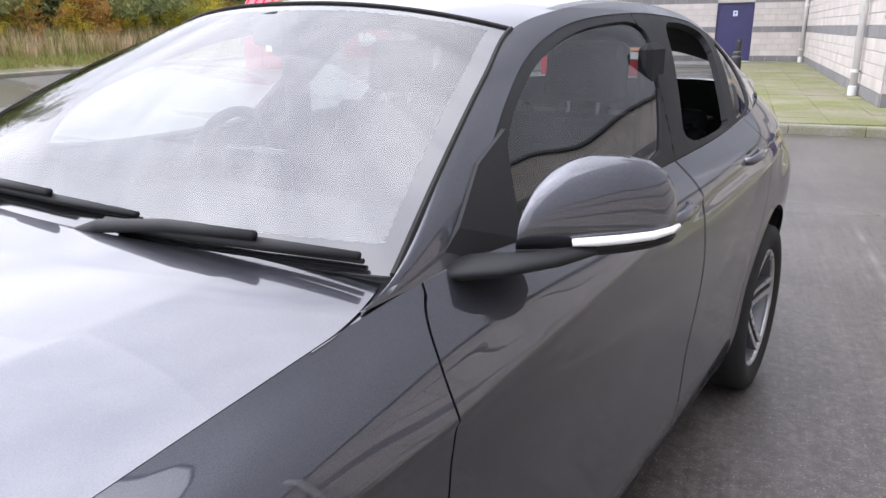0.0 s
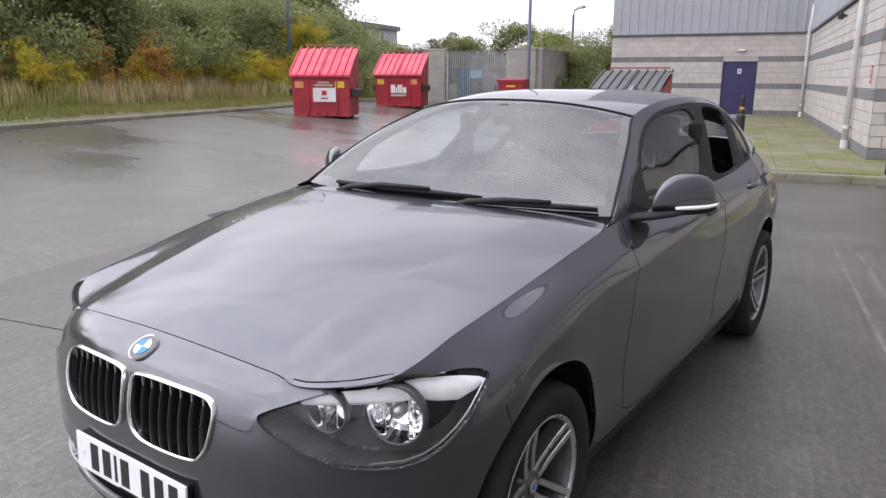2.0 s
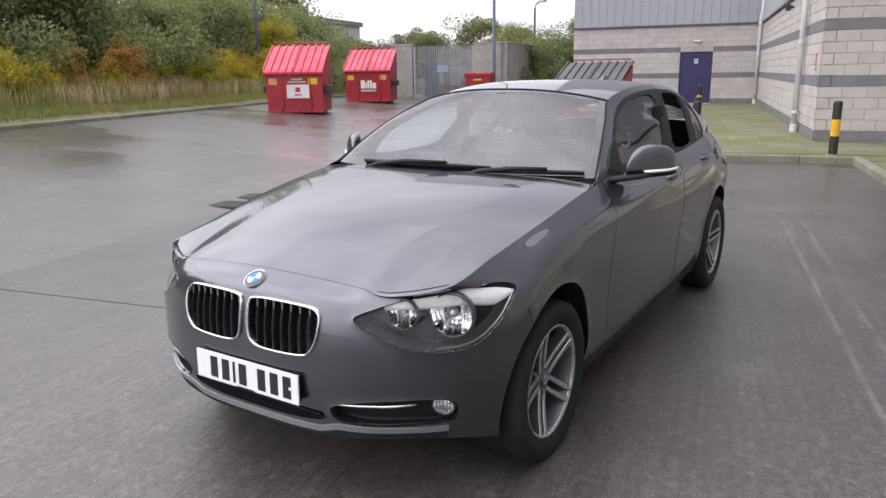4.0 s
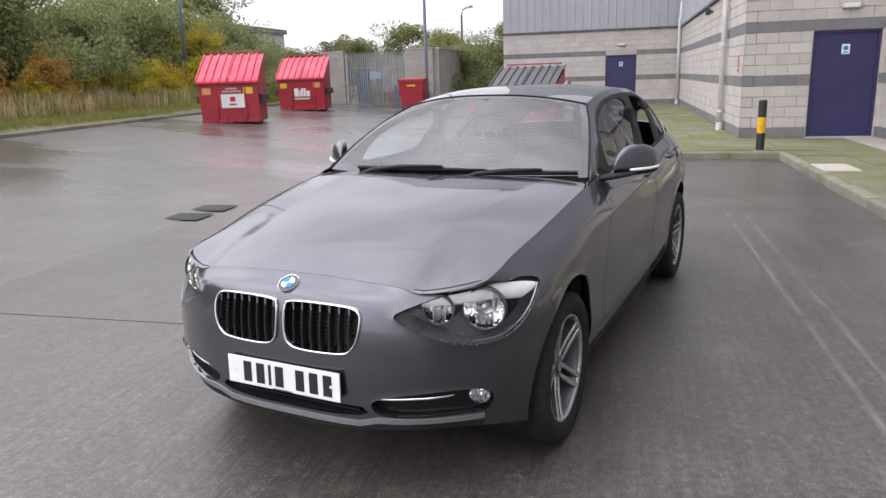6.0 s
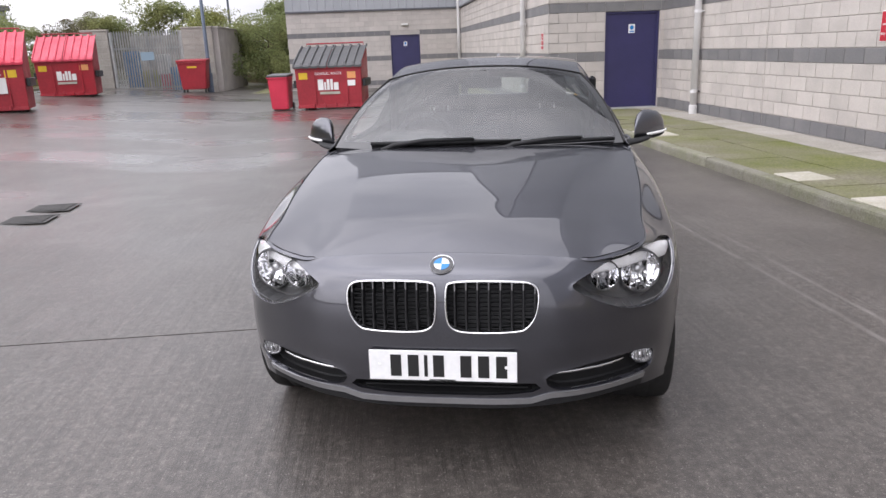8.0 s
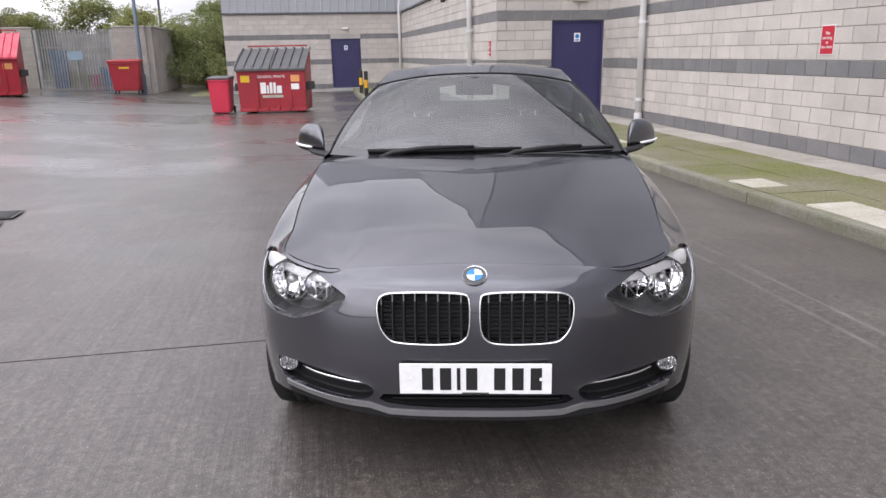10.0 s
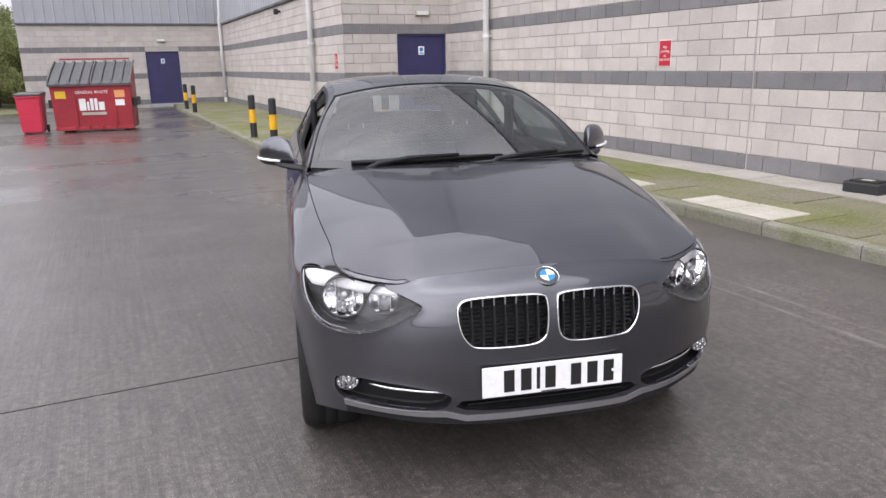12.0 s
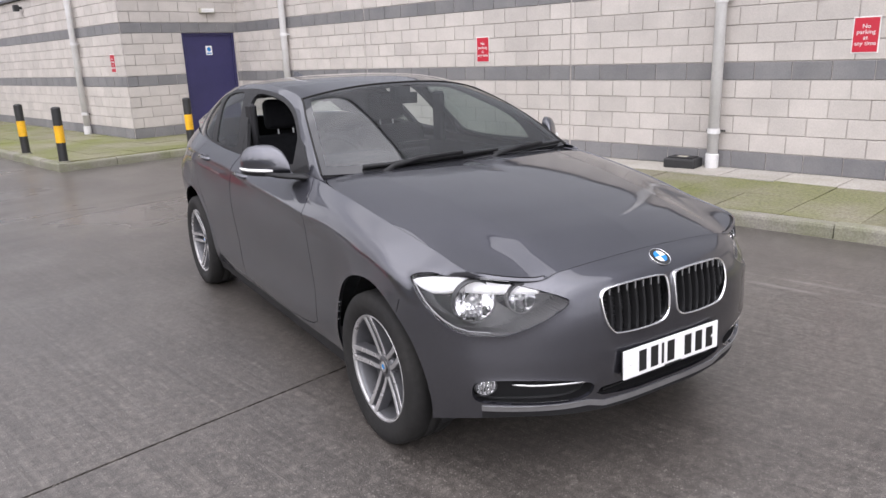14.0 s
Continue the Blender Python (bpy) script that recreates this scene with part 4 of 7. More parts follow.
# ---- block compound with a palisade gate ----
CY, CX0, CX1, CH = 28.3, -10.35, -5.45, 2.62
GX0, GX1 = -9.33, -6.65
def coarse_wall(name, m, length, height, label):
    ob = thing(name, box(0, length, 0, 0.2, 0, height), MORTAR, label, "wall", kind="structure", at=m)
    bm = bmesh.new()
    row = 0
    z = 0.0
    while z < height - 0.05:
        x = -0.22 if row % 2 else 0.0
        while x < length:
            a, b = max(x, 0), min(x + 0.45, length)
            if b - a > 0.04:
                add_box(bm, a + 0.006, b - 0.006, -0.012, 0.0, z + 0.006, min(z + 0.225, height) - 0.006)
            x += 0.45
        row, z = row + 1, z + 0.225
    tagged(part("blocks", bm, TIMBER_GREY, ob), kind="stuff")
    part("coping", box(-0.02, length + 0.02, -0.04, 0.24, height, height + 0.06, 0.008, 1), TIMBER_GREY, ob)
    return ob


coarse_wall("compound_wall_left", pose(CX0, CY, 0), GX0 - CX0 - 0.05, CH, "rough block wall of the bin compound")
coarse_wall("compound_wall_right", pose(GX1 + 0.05, CY, 0), CX1 - GX1 - 0.05, CH, "rough block wall of the bin compound")
coarse_wall("compound_wall_side", pose(CX1, CY + 0.205, 0, 0, 0, 90) @ Matrix.Scale(-1, 4, (0, 1, 0)), 5.5, CH, "rough block side wall of the bin compound")
coarse_wall("compound_wall_back", pose(CX0, CY + 5.8, 0), CX1 - CX0 - 0.3, CH - 0.1, "rough block back wall of the bin compound")
gate = root("palisade_gate", "galvanised steel palisade gate, closed, between block walls", "gate")
for z in (0.45, 1.95):
    part("gate_rail", box(GX0 + 0.06, GX1 - 0.06, CY + 0.09, CY + 0.13, z - 0.03, z + 0.03), STEEL, gate)
for x in (GX0 + 0.02, (GX0 + GX1) / 2, GX1 - 0.02):
    part("gate_post", box(x - 0.04, x + 0.04, CY + 0.08, CY + 0.16, 0, CH - 0.05, 0.006, 1), STEEL, gate)
bm = bmesh.new()
prof = [(-0.034, 0.012), (-0.014, 0.0), (0.014, 0.0), (0.034, 0.012)]
lo, hi = [bm.verts.new((x, y, 0.08)) for x, y in prof], [bm.verts.new((x, y, CH - 0.12 + (0.10 if abs(x) < 0.02 else 0))) for x, y in prof]
for k in range(3):
    bm.faces.new((lo[k], lo[k + 1], hi[k + 1], hi[k]))
bmesh.ops.solidify(bm, geom=bm.faces[:], thickness=0.004)
pale = to_mesh("pale", bm, STEEL)
n_pales = 27
for k in range(n_pales):
    ob = new("pale", pale)
    ob.parent = gate
    ob.matrix_basis = pose(GX0 + 0.09 + k * (GX1 - GX0 - 0.18) / (n_pales - 1), CY + 0.07, 0)
part("gate_notice", box(-8.25, -7.75, CY + 0.05, CY + 0.066, 1.48, 1.80), plain("faded_blue", (0.24, 0.33, 0.40), 0.6), gate, "faded pale blue notice")
for k, (x, z, w, c) in enumerate(((-8.25, 0.35, 0.55, BADGE_BLUE), (-7.6, 0.45, 0.6, LEAF_MID), (-7.0, 0.38, 0.5, RED_LID), (-8.3, 1.25, 0.5, BADGE_BLUE), (-7.1, 1.1, 0.45, WHITE), (-6.6, 0.5, 0.5, BADGE_BLUE))):
    crate = thing("stacked_crate", box(x - 0.5 - w / 2, x - 0.5 + w / 2, CY + 0.5, CY + 1.1, 0.2 if z < 0.6 else 0.92, z * 2 + 0.2 if z < 0.6 else z + 0.6, 0.03, 2), c, "coloured plastic crate stacked behind the gate", "crate", "crates behind the gate")
post = thing("lamp_post", tube([(-5.58, 27.7, 0), (-5.58, 27.7, 1.0), (-5.58, 27.7, 9.0)], [0.085, 0.07, 0.045], 14), POST, "tall slim grey-blue steel lamp post", "lamp post", smooth=True)
part("post_base", lathe([(0.09, 0), (0.105, 0), (0.105, 0.9), (0.09, 0.93)], 14, "z", closed=True), POST, post, at=pose(-5.58, 27.7, 0))
post = thing("street_lamp", tube([(-8.2, 47.0, 0), (-8.2, 47.0, 5.4), (-8.1, 46.9, 5.7), (-7.7, 46.4, 5.8)], [0.10, 0.06, 0.05, 0.045], 12), POST, "distant street lamp beyond the compound", "lamp post", smooth=True)
part("lamp_head", box(-0.12, 0.5, -0.14, 0.14, -0.06, 0.08, 0.04, 2), STEEL, post, at=pose(-7.7, 46.4, 5.8, 0, 0, -45))
post = thing("lamp_post", tube([(-14.5, 24.5, 0), (-14.5, 24.5, 8.0)], [0.08, 0.05], 12), POST, "dark steel lamp post standing in the verge", "lamp post", smooth=True)
sign = thing("road_sign", box(-0.3, 0.3, -0.02, 0.02, 1.7, 2.25, 0.01, 1), WHITE, "small white notice on a post by the hedge", "sign", at=pose(-5.3, 40.0, 0.1, 0, 0, 5))
part("sign_post", tube([(0, 0.05, 0), (0, 0.05, 2.25)], 0.035, 8), STEEL, sign)
part("sign_print", box(-0.2, 0.2, -0.024, -0.021, 1.9, 2.1), INK, sign)


# ---- verge, shrubs and trees ----
def height_at(x, y):
    far = max(0.0, verge_x(y) - x)
    return yard_rise(verge_x(y)) + 0.09 + 0.10 * min(far, 4) + 0.05 * noise.noise(Vector((x * 0.4, y * 0.4, 0)))


bm = bmesh.new()
xs, ys = [-11.2, -11.6, -12.2, -13, -14, -16, -19, -24, -32, -60, -150], [-60, -30] + [k * 2.0 for k in range(-10, 21)] + [60, 120]
rows = []
for y in ys:
    shift = verge_x(y) - 0.12 + 11.2
    rows.append([bm.verts.new((x + (shift if k < 6 else 0), y, height_at(x + shift, y) if k else yard_rise(verge_x(y)) + 0.085)) for k, x in enumerate(xs)])
for a, b in zip(rows, rows[1:]):
    for k in range(len(xs) - 1):
        bm.faces.new((a[k], b[k], b[k + 1], a[k + 1]))
bmesh.ops.recalc_face_normals(bm, faces=bm.faces[:])
thing("verge_ground", bm, SOIL, "rough sloping verge of soil and rank grass", "verge", kind="structure", smooth=True)
thing("far_ground", box(-80, 70, 36.7, 160, -0.3, 0.62), SOIL, "rough grassland beyond the yard", "ground", kind="structure")
bm = box(CX1 + 0.45, END_X - 0.1, 27.7, 36.6, -0.2, 0.10, 0.02, 1)
thing("verge_strip", bm, MOSS, "green mossy strip beside the building", "verge", kind="structure")


def blades(name, count, area, size, material, label, seed, bend=0.35, width=0.008, clump=1, dense=None):
    rng = np.random.default_rng(seed)
    V, F = [], []
    x0, x1, y0, y1 = area
    for k in range(count):
        cx, cy = rng.uniform(x0, x1), rng.uniform(y0, y1)
        cx += verge_x(cy) + 11.1
        if dense is not None and noise.noise(Vector((cx * dense, cy * dense, seed))) < rng.uniform(-0.5, 0.35):
            continue
        for q in range(clump):
            x, y = cx + rng.normal(0, 0.07), cy + rng.normal(0, 0.07)
            z = height_at(x, y)
            h = size * rng.uniform(0.5, 1.25)
            a, lean = rng.uniform(0, 6.28), rng.uniform(0, bend) * h
            dx, dy = math.cos(a), math.sin(a)
            w = width * rng.uniform(0.7, 1.5)
            n = len(V)
            V += [(x - dy * w, y + dx * w, z - 0.02), (x + dy * w, y - dx * w, z - 0.02), (x + dx * lean * 0.4 + dy * w * 0.7, y + dy * lean * 0.4 - dx * w * 0.7, z + h * 0.6), (x + dx * lean * 0.4 - dy * w * 0.7, y + dy * lean * 0.4 + dx * w * 0.7, z + h * 0.6), (x + dx * lean, y + dy * lean, z + h)]
            F += [(n, n + 1, n + 2, n + 3), (n + 3, n + 2, n + 4)]
    ob = new(name, bpy.data.meshes.new(name))
    ob.data.from_pydata(V, [], F)
    ob.data.materials.append(material)
    return tagged(ob, label, "grass", kind="stuff")


blades("short_grass", 16000, (-13.2, -11.45, -2, 34), 0.14, GRASS, "short green grass along the verge kerb", 1, 0.8, 0.007, 2)
blades("tall_dry_grass", 3600, (-15.2, -12.5, -2, 33), 0.52, STRAW, "tall straw-coloured dry grass on the verge", 2, 0.45, 0.010, 5, dense=0.55)
blades("rank_grass", 5000, (-17, -12.3, 0, 33), 0.55, GRASS, "rank green grass between the shrubs", 3, 0.5, 0.012, 3, dense=0.4)


def crown(V, F, centre, radius, count, leaf, rng, squash=0.8, gap=0.0):
    """Leaves scattered in and near the skin of one clump."""
    for k in range(count):
        d = rng.normal(size=3)
        d /= np.linalg.norm(d)
        r = radius * (0.55 + 0.5 * rng.random() ** 0.6)
        p = np.array(centre) + d * r * (1, 1, squash)
        a = rng.normal(size=3)
        a = a / np.linalg.norm(a) * leaf * rng.uniform(0.6, 1.4)
        b = np.cross(a, rng.normal(size=3))
        b = b / (np.linalg.norm(b) + 1e-6) * leaf * rng.uniform(0.35, 0.6)
        n = len(V)
        V += [p - a, p + b, p + a, p - b]
        F.append((n, n + 1, n + 2, n + 3))


def tree(label, seed, height, spread, leaf_material, leaves=5200, leaf=0.075, trunk=0.09, low=0.25, group="trees on the verge", category="tree"):
    """A tapered trunk with limbs, each limb carrying several clumps of leaves."""
    rng = np.random.default_rng(seed)
    ob = root("tree" if category == "tree" else "shrub", label, category, group)
    bm = bmesh.new()
    tops = []
    stem = [(0, 0, -0.1)]
    for k in range(1, 6):
        stem.append((rng.normal(0, 0.05) * height * 0.15, rng.normal(0, 0.05) * height * 0.15, height * 0.8 * k / 5))
    add_tube(bm, stem, [trunk * (1 - 0.17 * k) for k in range(6)], 8)
    limbs = 9 if category == "tree" else 7
    for k in range(limbs):
        t = low + (0.95 - low) * (k + rng.random()) / limbs
        i = min(int(t * 5), 4)
        s = np.array(stem[i]) + (np.array(stem[i + 1]) - np.array(stem[i])) * (t * 5 - i)
        a = rng.uniform(0, 6.28)
        out = spread * (1.15 - 0.75 * t) * rng.uniform(0.55, 1.1)
        e = s + np.array([math.cos(a) * out, math.sin(a) * out, height * rng.uniform(0.06, 0.2)])
        m = (s + e) / 2 + (0, 0, 0.05 * height)
        add_tube(bm, [tuple(s), tuple(m), tuple(e)], [trunk * 0.42, trunk * 0.26, trunk * 0.1], 6)
        tops += [tuple(e), tuple(m)]
    tops.append((stem[-1][0], stem[-1][1], height * 0.88))
    part("trunk", bm, BARK, ob, smooth=True)
    V, F = [], []
    per = max(1, leaves // (len(tops) * 3))
    for c in tops:
        for q in range(3):
            crown(V, F, np.array(c) + rng.normal(0, spread * 0.16, 3), spread * rng.uniform(0.16, 0.34), per, leaf, rng)
    me = bpy.data.meshes.new("crown")
    me.from_pydata([tuple(v) for v in V], [], F)
    me.materials.append(leaf_material)
    c = new("crown", me)
    c.parent = ob
    return ob


rng = random.Random(11)
kinds = [tree("tall dark green tree at the back of the verge", 21, 6.5, 2.6, LEAF_DARK, 26000, 0.036), tree("green broadleaf tree on the verge", 22, 5.6, 2.4, LEAF_MID, 26000, 0.036),
         tree("half-bare brownish tree on the verge", 23, 5.8, 2.3, LEAF_BROWN, 20000, 0.032), tree("dark leafy tree on the verge", 24, 7.4, 2.9, LEAF_DARK, 28000, 0.038),
         tree("brownish tree beyond the yard", 25, 5.6, 2.4, LEAF_BROWN, 12000, 0.075), tree("dark green tree beyond the yard", 26, 5.6, 2.4, LEAF_DARK, 12000, 0.075)]
spots = []
for k in range(34):
    y = -6 + k * 1.35 + rng.uniform(-0.5, 0.5)
    spots.append((-18.0 - rng.uniform(0, 1.8) - (2 if k % 3 == 0 else 0), y, rng.choice((0, 1, 1, 2, 1, 0)), rng.uniform(0.5, 0.75)))
for k in range(26):
    spots.append((-22.5 - rng.uniform(0, 4), -8 + k * 2.0 + rng.uniform(-0.8, 0.8), rng.choice((0, 3, 1, 1)), rng.uniform(0.8, 1.15)))
for k in range(16):
    spots.append((-24 + k * 1.25 + rng.uniform(-0.4, 0.4), 50 + rng.uniform(-2, 4), rng.choice((2, 0, 1, 2)), rng.uniform(0.48, 0.66)))
for k in range(9):
    spots.append((-7.5 + k * 1.5, 54 + rng.uniform(-2, 3), rng.choice((1, 0)), rng.uniform(0.36, 0.46)))
for x, y, s in ((-17, 35, 0.62), (-15.4, 37.5, 0.6), (-19.5, 32.5, 0.7), (-14.2, 40, 0.55), (-12.5, 42, 0.55), (-16.0, 31.0, 0.55), (-17.5, 28.5, 0.6)):
    spots.append((x, y, 2, s))
for x, y, s in ((-20.3, 50, 0.72), (-19.0, 51, 0.80), (-17.8, 50.5, 0.84), (-16.6, 51, 0.70), (-15.6, 50, 0.60)):
    spots.append((x, y, 2, s))
used = set()
for x, y, k, s in spots:
    k = k if y < 40 else 4 if k == 2 else 5
    s = s / 0.62 if k > 3 and k in used else s
    m = pose(x, y, height_at(x, y) - 0.05 if x < LEFT_X and y < 36 else 0.05, 0, 0, rng.uniform(0, 360)) @ Matrix.Diagonal((s, s, s * rng.uniform(0.9, 1.1), 1))
    if k in used:
        copy_thing(kinds[k], m)
    else:
        kinds[k].matrix_basis = m
        used.add(k)
yellow = tree("small tree turned bright yellow in the verge", 31, 4.4, 1.35, LEAF_YELLOW, 8000, 0.042, trunk=0.06)
yellow.matrix_basis = pose(-14.9, 26.3, 0.9) @ Matrix.Diagonal((0.85, 0.85, 0.72, 1))
copy_thing(yellow, pose(-22.5, 22.5, 1.0, 0, 0, 70) @ Matrix.Diagonal((1.2, 1.2, 1.5, 1)))
olive = tree("olive-green tree behind the compound", 32, 5.6, 2.6, mat("leaf_olive", (0.25, 0.245, 0.06), rough=0.6, second=(0.17, 0.19, 0.05), blotch=0.9, scale=0.4, grain=0.2, island=0.35), 7000, 0.08)
olive.matrix_basis = pose(-9.4, 46, 0.05) @ Matrix.Diagonal((0.85, 0.85, 0.78, 1))
copy_thing(olive, pose(-7.2, 47.5, 0.05, 0, 0, 120) @ Matrix.Diagonal((0.8, 0.8, 0.72, 1)))
copy_thing(olive, pose(-9.9, 47.5, 0.05, 0, 0, 300) @ Matrix.Diagonal((0.9, 0.9, 0.82, 1)))
copy_thing(olive, pose(-8.3, 48.5, 0.05, 0, 0, 30) @ Matrix.Diagonal((0.9, 0.9, 0.8, 1)))
copy_thing(olive, pose(-11.4, 48.5, 0.05, 0, 0, 200) @ Matrix.Diagonal((0.75, 0.75, 0.62, 1)))
shrubs = [tree("low green shrub among dry grass", 41, 1.35, 0.75, LEAF_MID, 3200, 0.03, 0.03, 0.1, "shrubs on the verge", "shrub"),
          tree("low shrub with rust-coloured leaves", 42, 1.3, 0.7, LEAF_RUST, 2400, 0.03, 0.03, 0.1, "shrubs on the verge", "shrub"),
          tree("low shrub turning yellow", 43, 1.25, 0.7, LEAF_YELLOW, 2400, 0.03, 0.03, 0.1, "shrubs on the verge", "shrub"),
          tree("dense dark green bush", 44, 1.7, 1.2, LEAF_DARK, 7000, 0.034, 0.04, 0.05, "bushes by the building", "shrub")]
used = set()
spots = [(-13.4 - rng.uniform(0, 3.2), -1 + k * 0.34 + rng.uniform(-0.3, 0.3), rng.choice((0, 2, 1, 2, 0, 2)), rng.uniform(0.75, 1.25)) for k in range(95)]
spots += [(-16.6 - rng.uniform(0, 1.6), -2 + k * 0.8, 3, rng.uniform(1.0, 1.7)) for k in range(45)]
spots += [(-4.0 + k * 0.55, 33.5 + rng.uniform(-0.5, 0.5) + (k % 3), 3, rng.uniform(0.85, 1.15)) for k in range(4)] + [(-4.5, 37.5, 3, 1.2), (-3.0, 38.0, 3, 1.3)]
spots += [(-12.6, 26.5, 3, 0.8), (-12.8, 28.2, 3, 0.85), (-12.4, 25.0, 3, 0.6)]
for x, y, k, s in spots:
    x = x + verge_x(y) + 11.1 if x < LEFT_X else x
    m = pose(x, y, height_at(x, y) - 0.03 if x < verge_x(y) else yard_rise(x) + 0.06, 0, 0, rng.uniform(0, 360)) @ Matrix.Diagonal((s, s, s, 1))
    if k in used:
        copy_thing(shrubs[k], m)
    else:
        shrubs[k].matrix_basis = m
        used.add(k)


def far_shed(x, y, w, d, h, turn, label):
    ob = root("warehouse", label, "building", "distant sheds", at=pose(x, y, 0, 0, 0, turn))
    part("wall", box(-w / 2, w / 2, 0, d, 0, h), FAR_WALL, ob)
    bm = bmesh.new()
    add_box(bm, -w / 2 - 0.3, w / 2 + 0.3, -0.3, d + 0.3, h, h + 0.5)
    part("roof", bm, FLASHING, ob)
    for k in range(int(w / 4)):
        part("panel_rib", box(-w / 2 + 2 + k * 4, -w / 2 + 2.2 + k * 4, -0.1, 0, 0.2, h), CLADDING, ob)
    return ob


far_shed(-53.8, 64, 34, 16, 6.9, 0, "long grey metal warehouse behind the trees")
# ---- car: guide lines of the bodywork (x to the car's left, y to its rear, z up; origin on the ground between the front wheels) ----
FLOOR_LINE = [(0, -0.735, 0.270), (0.25, -0.727, 0.272), (0.447, -0.690, 0.284), (0.612, -0.597, 0.286), (0.744, -0.478, 0.272), (0.815, -0.322, 0.235), (0.815, 0, 0.19), (0.8, 0.36, 0.19),
              (0.8, 0.62, 0.185), (0.8, 1.2, 0.185), (0.8, 1.66, 0.185), (0.8, 2.2, 0.185), (0.798, 2.69, 0.2), (0.745, 3.1, 0.232), (0.59, 3.38, 0.268), (0, 3.5, 0.293)]
SKIRT_LINE = [(0, -0.741, 0.332), (0.25, -0.735, 0.332), (0.447, -0.696, 0.337), (0.621, -0.609, 0.348), (0.756, -0.491, 0.354), (0.835, -0.326, 0.354), (0.86, 0, 0.354), (0.841, 0.36, 0.342),
              (0.838, 0.62, 0.318), (0.841, 1.2, 0.312), (0.841, 1.66, 0.312), (0.846, 2.2, 0.318), (0.85, 2.69, 0.354), (0.795, 3.1, 0.365), (0.63, 3.42, 0.386), (0, 3.55, 0.406)]
BUMPER_LINE = [(0, -0.758, 0.516), (0.25, -0.751, 0.516), (0.447, -0.713, 0.521), (0.624, -0.625, 0.526), (0.767, -0.497, 0.531), (0.846, -0.326, 0.536), (0.872, 0, 0.546), (0.848, 0.36, 0.516),
               (0.848, 0.62, 0.496), (0.852, 1.2, 0.486), (0.856, 1.66, 0.486), (0.862, 2.2, 0.506), (0.87, 2.69, 0.556), (0.82, 3.1, 0.546), (0.65, 3.46, 0.546), (0, 3.57, 0.546)]
WAIST_LINE = [(0, -0.751, 0.666), (0.25, -0.743, 0.666), (0.447, -0.7, 0.666), (0.618, -0.603, 0.674), (0.759, -0.466, 0.686), (0.84, -0.31, 0.706), (0.868, 0, 0.746), (0.868, 0.36, 0.771),
              (0.872, 0.62, 0.786), (0.876, 1.2, 0.816), (0.878, 1.66, 0.831), (0.88, 2.2, 0.846), (0.868, 2.69, 0.861), (0.815, 3.1, 0.866), (0.64, 3.45, 0.856), (0, 3.55, 0.846)]
LAMP_LINE = [(0, -0.741, 0.712), (0.25, -0.731, 0.71), (0.447, -0.684, 0.708), (0.61, -0.58, 0.716), (0.748, -0.441, 0.728), (0.828, -0.29, 0.748), (0.862, 0, 0.794), (0.87, 0.36, 0.816),
             (0.873, 0.62, 0.826), (0.872, 1.2, 0.856), (0.872, 1.66, 0.871), (0.876, 2.2, 0.886), (0.866, 2.69, 0.901), (0.793, 3.1, 0.906), (0.608, 3.44, 0.906), (0, 3.53, 0.906)]
SHOULDER_LINE = [(0, -0.723, 0.756), (0.25, -0.713, 0.753), (0.447, -0.662, 0.747), (0.594, -0.549, 0.754), (0.733, -0.409, 0.771), (0.812, -0.257, 0.776), (0.842, 0, 0.836), (0.841, 0.36, 0.893),
                 (0.836, 0.62, 0.908), (0.833, 1.2, 0.928), (0.832, 1.66, 0.946), (0.838, 2.2, 0.961), (0.826, 2.69, 0.971), (0.757, 3.1, 0.976), (0.562, 3.42, 0.976), (0, 3.5, 0.976)]
TOP_LINE = [(0, -0.636, 0.812), (0.25, -0.632, 0.805), (0.417, -0.622, 0.793), (0.525, -0.602, 0.777), (0.692, -0.492, 0.806), (0.716, -0.27, 0.850), (0.745, 0, 0.904), (0.763, 0.36, 0.964),
            (0.766, 0.62, 0.996), (0.77, 1.2, 0.998), (0.773, 1.66, 1.004), (0.773, 2.2, 1.02), (0.75, 2.69, 1.05), (0.665, 3.1, 1.08), (0.465, 3.38, 1.1), (0, 3.44, 1.1)]
LOWER = [FLOOR_LINE, SKIRT_LINE, BUMPER_LINE, WAIST_LINE, LAMP_LINE, SHOULDER_LINE, TOP_LINE]
RAIL = [(.746, .655, 1.015), (.700, .83, 1.122), (.627, 1.08, 1.247), (.560, 1.29, 1.328), (.549, 1.55, 1.374), (.546, 1.9, 1.395), (.54, 2.3, 1.386), (.522, 2.69, 1.345), (.485, 3.05, 1.275), (.45, 3.30, 1.205)]
BELT = [(.766, .57, .998), (.767, .8, 1.0), (.769, 1.1, .998), (.771, 1.4, 1.0), (.773, 1.66, 1.004), (.774, 1.95, 1.012), (.773, 2.2, 1.02), (.750, 2.69, 1.05), (.675, 3.05, 1.078), (.61, 3.34, 1.10)]
SPINE = [(0, 1.19, 1.390), (0, 1.45, 1.424), (0, 1.85, 1.434), (0, 2.3, 1.423), (0, 2.75, 1.384), (0, 3.15, 1.322), (0, 3.36, 1.27)]
HOOD_SPINE = [(0, -.636, .812), (0, -.53, .862), (0, -.3, .922), (0, 0, .972), (0, .25, 1.0), (0, .54, 1.020)]
SCREEN_LOW = (.575, .998)


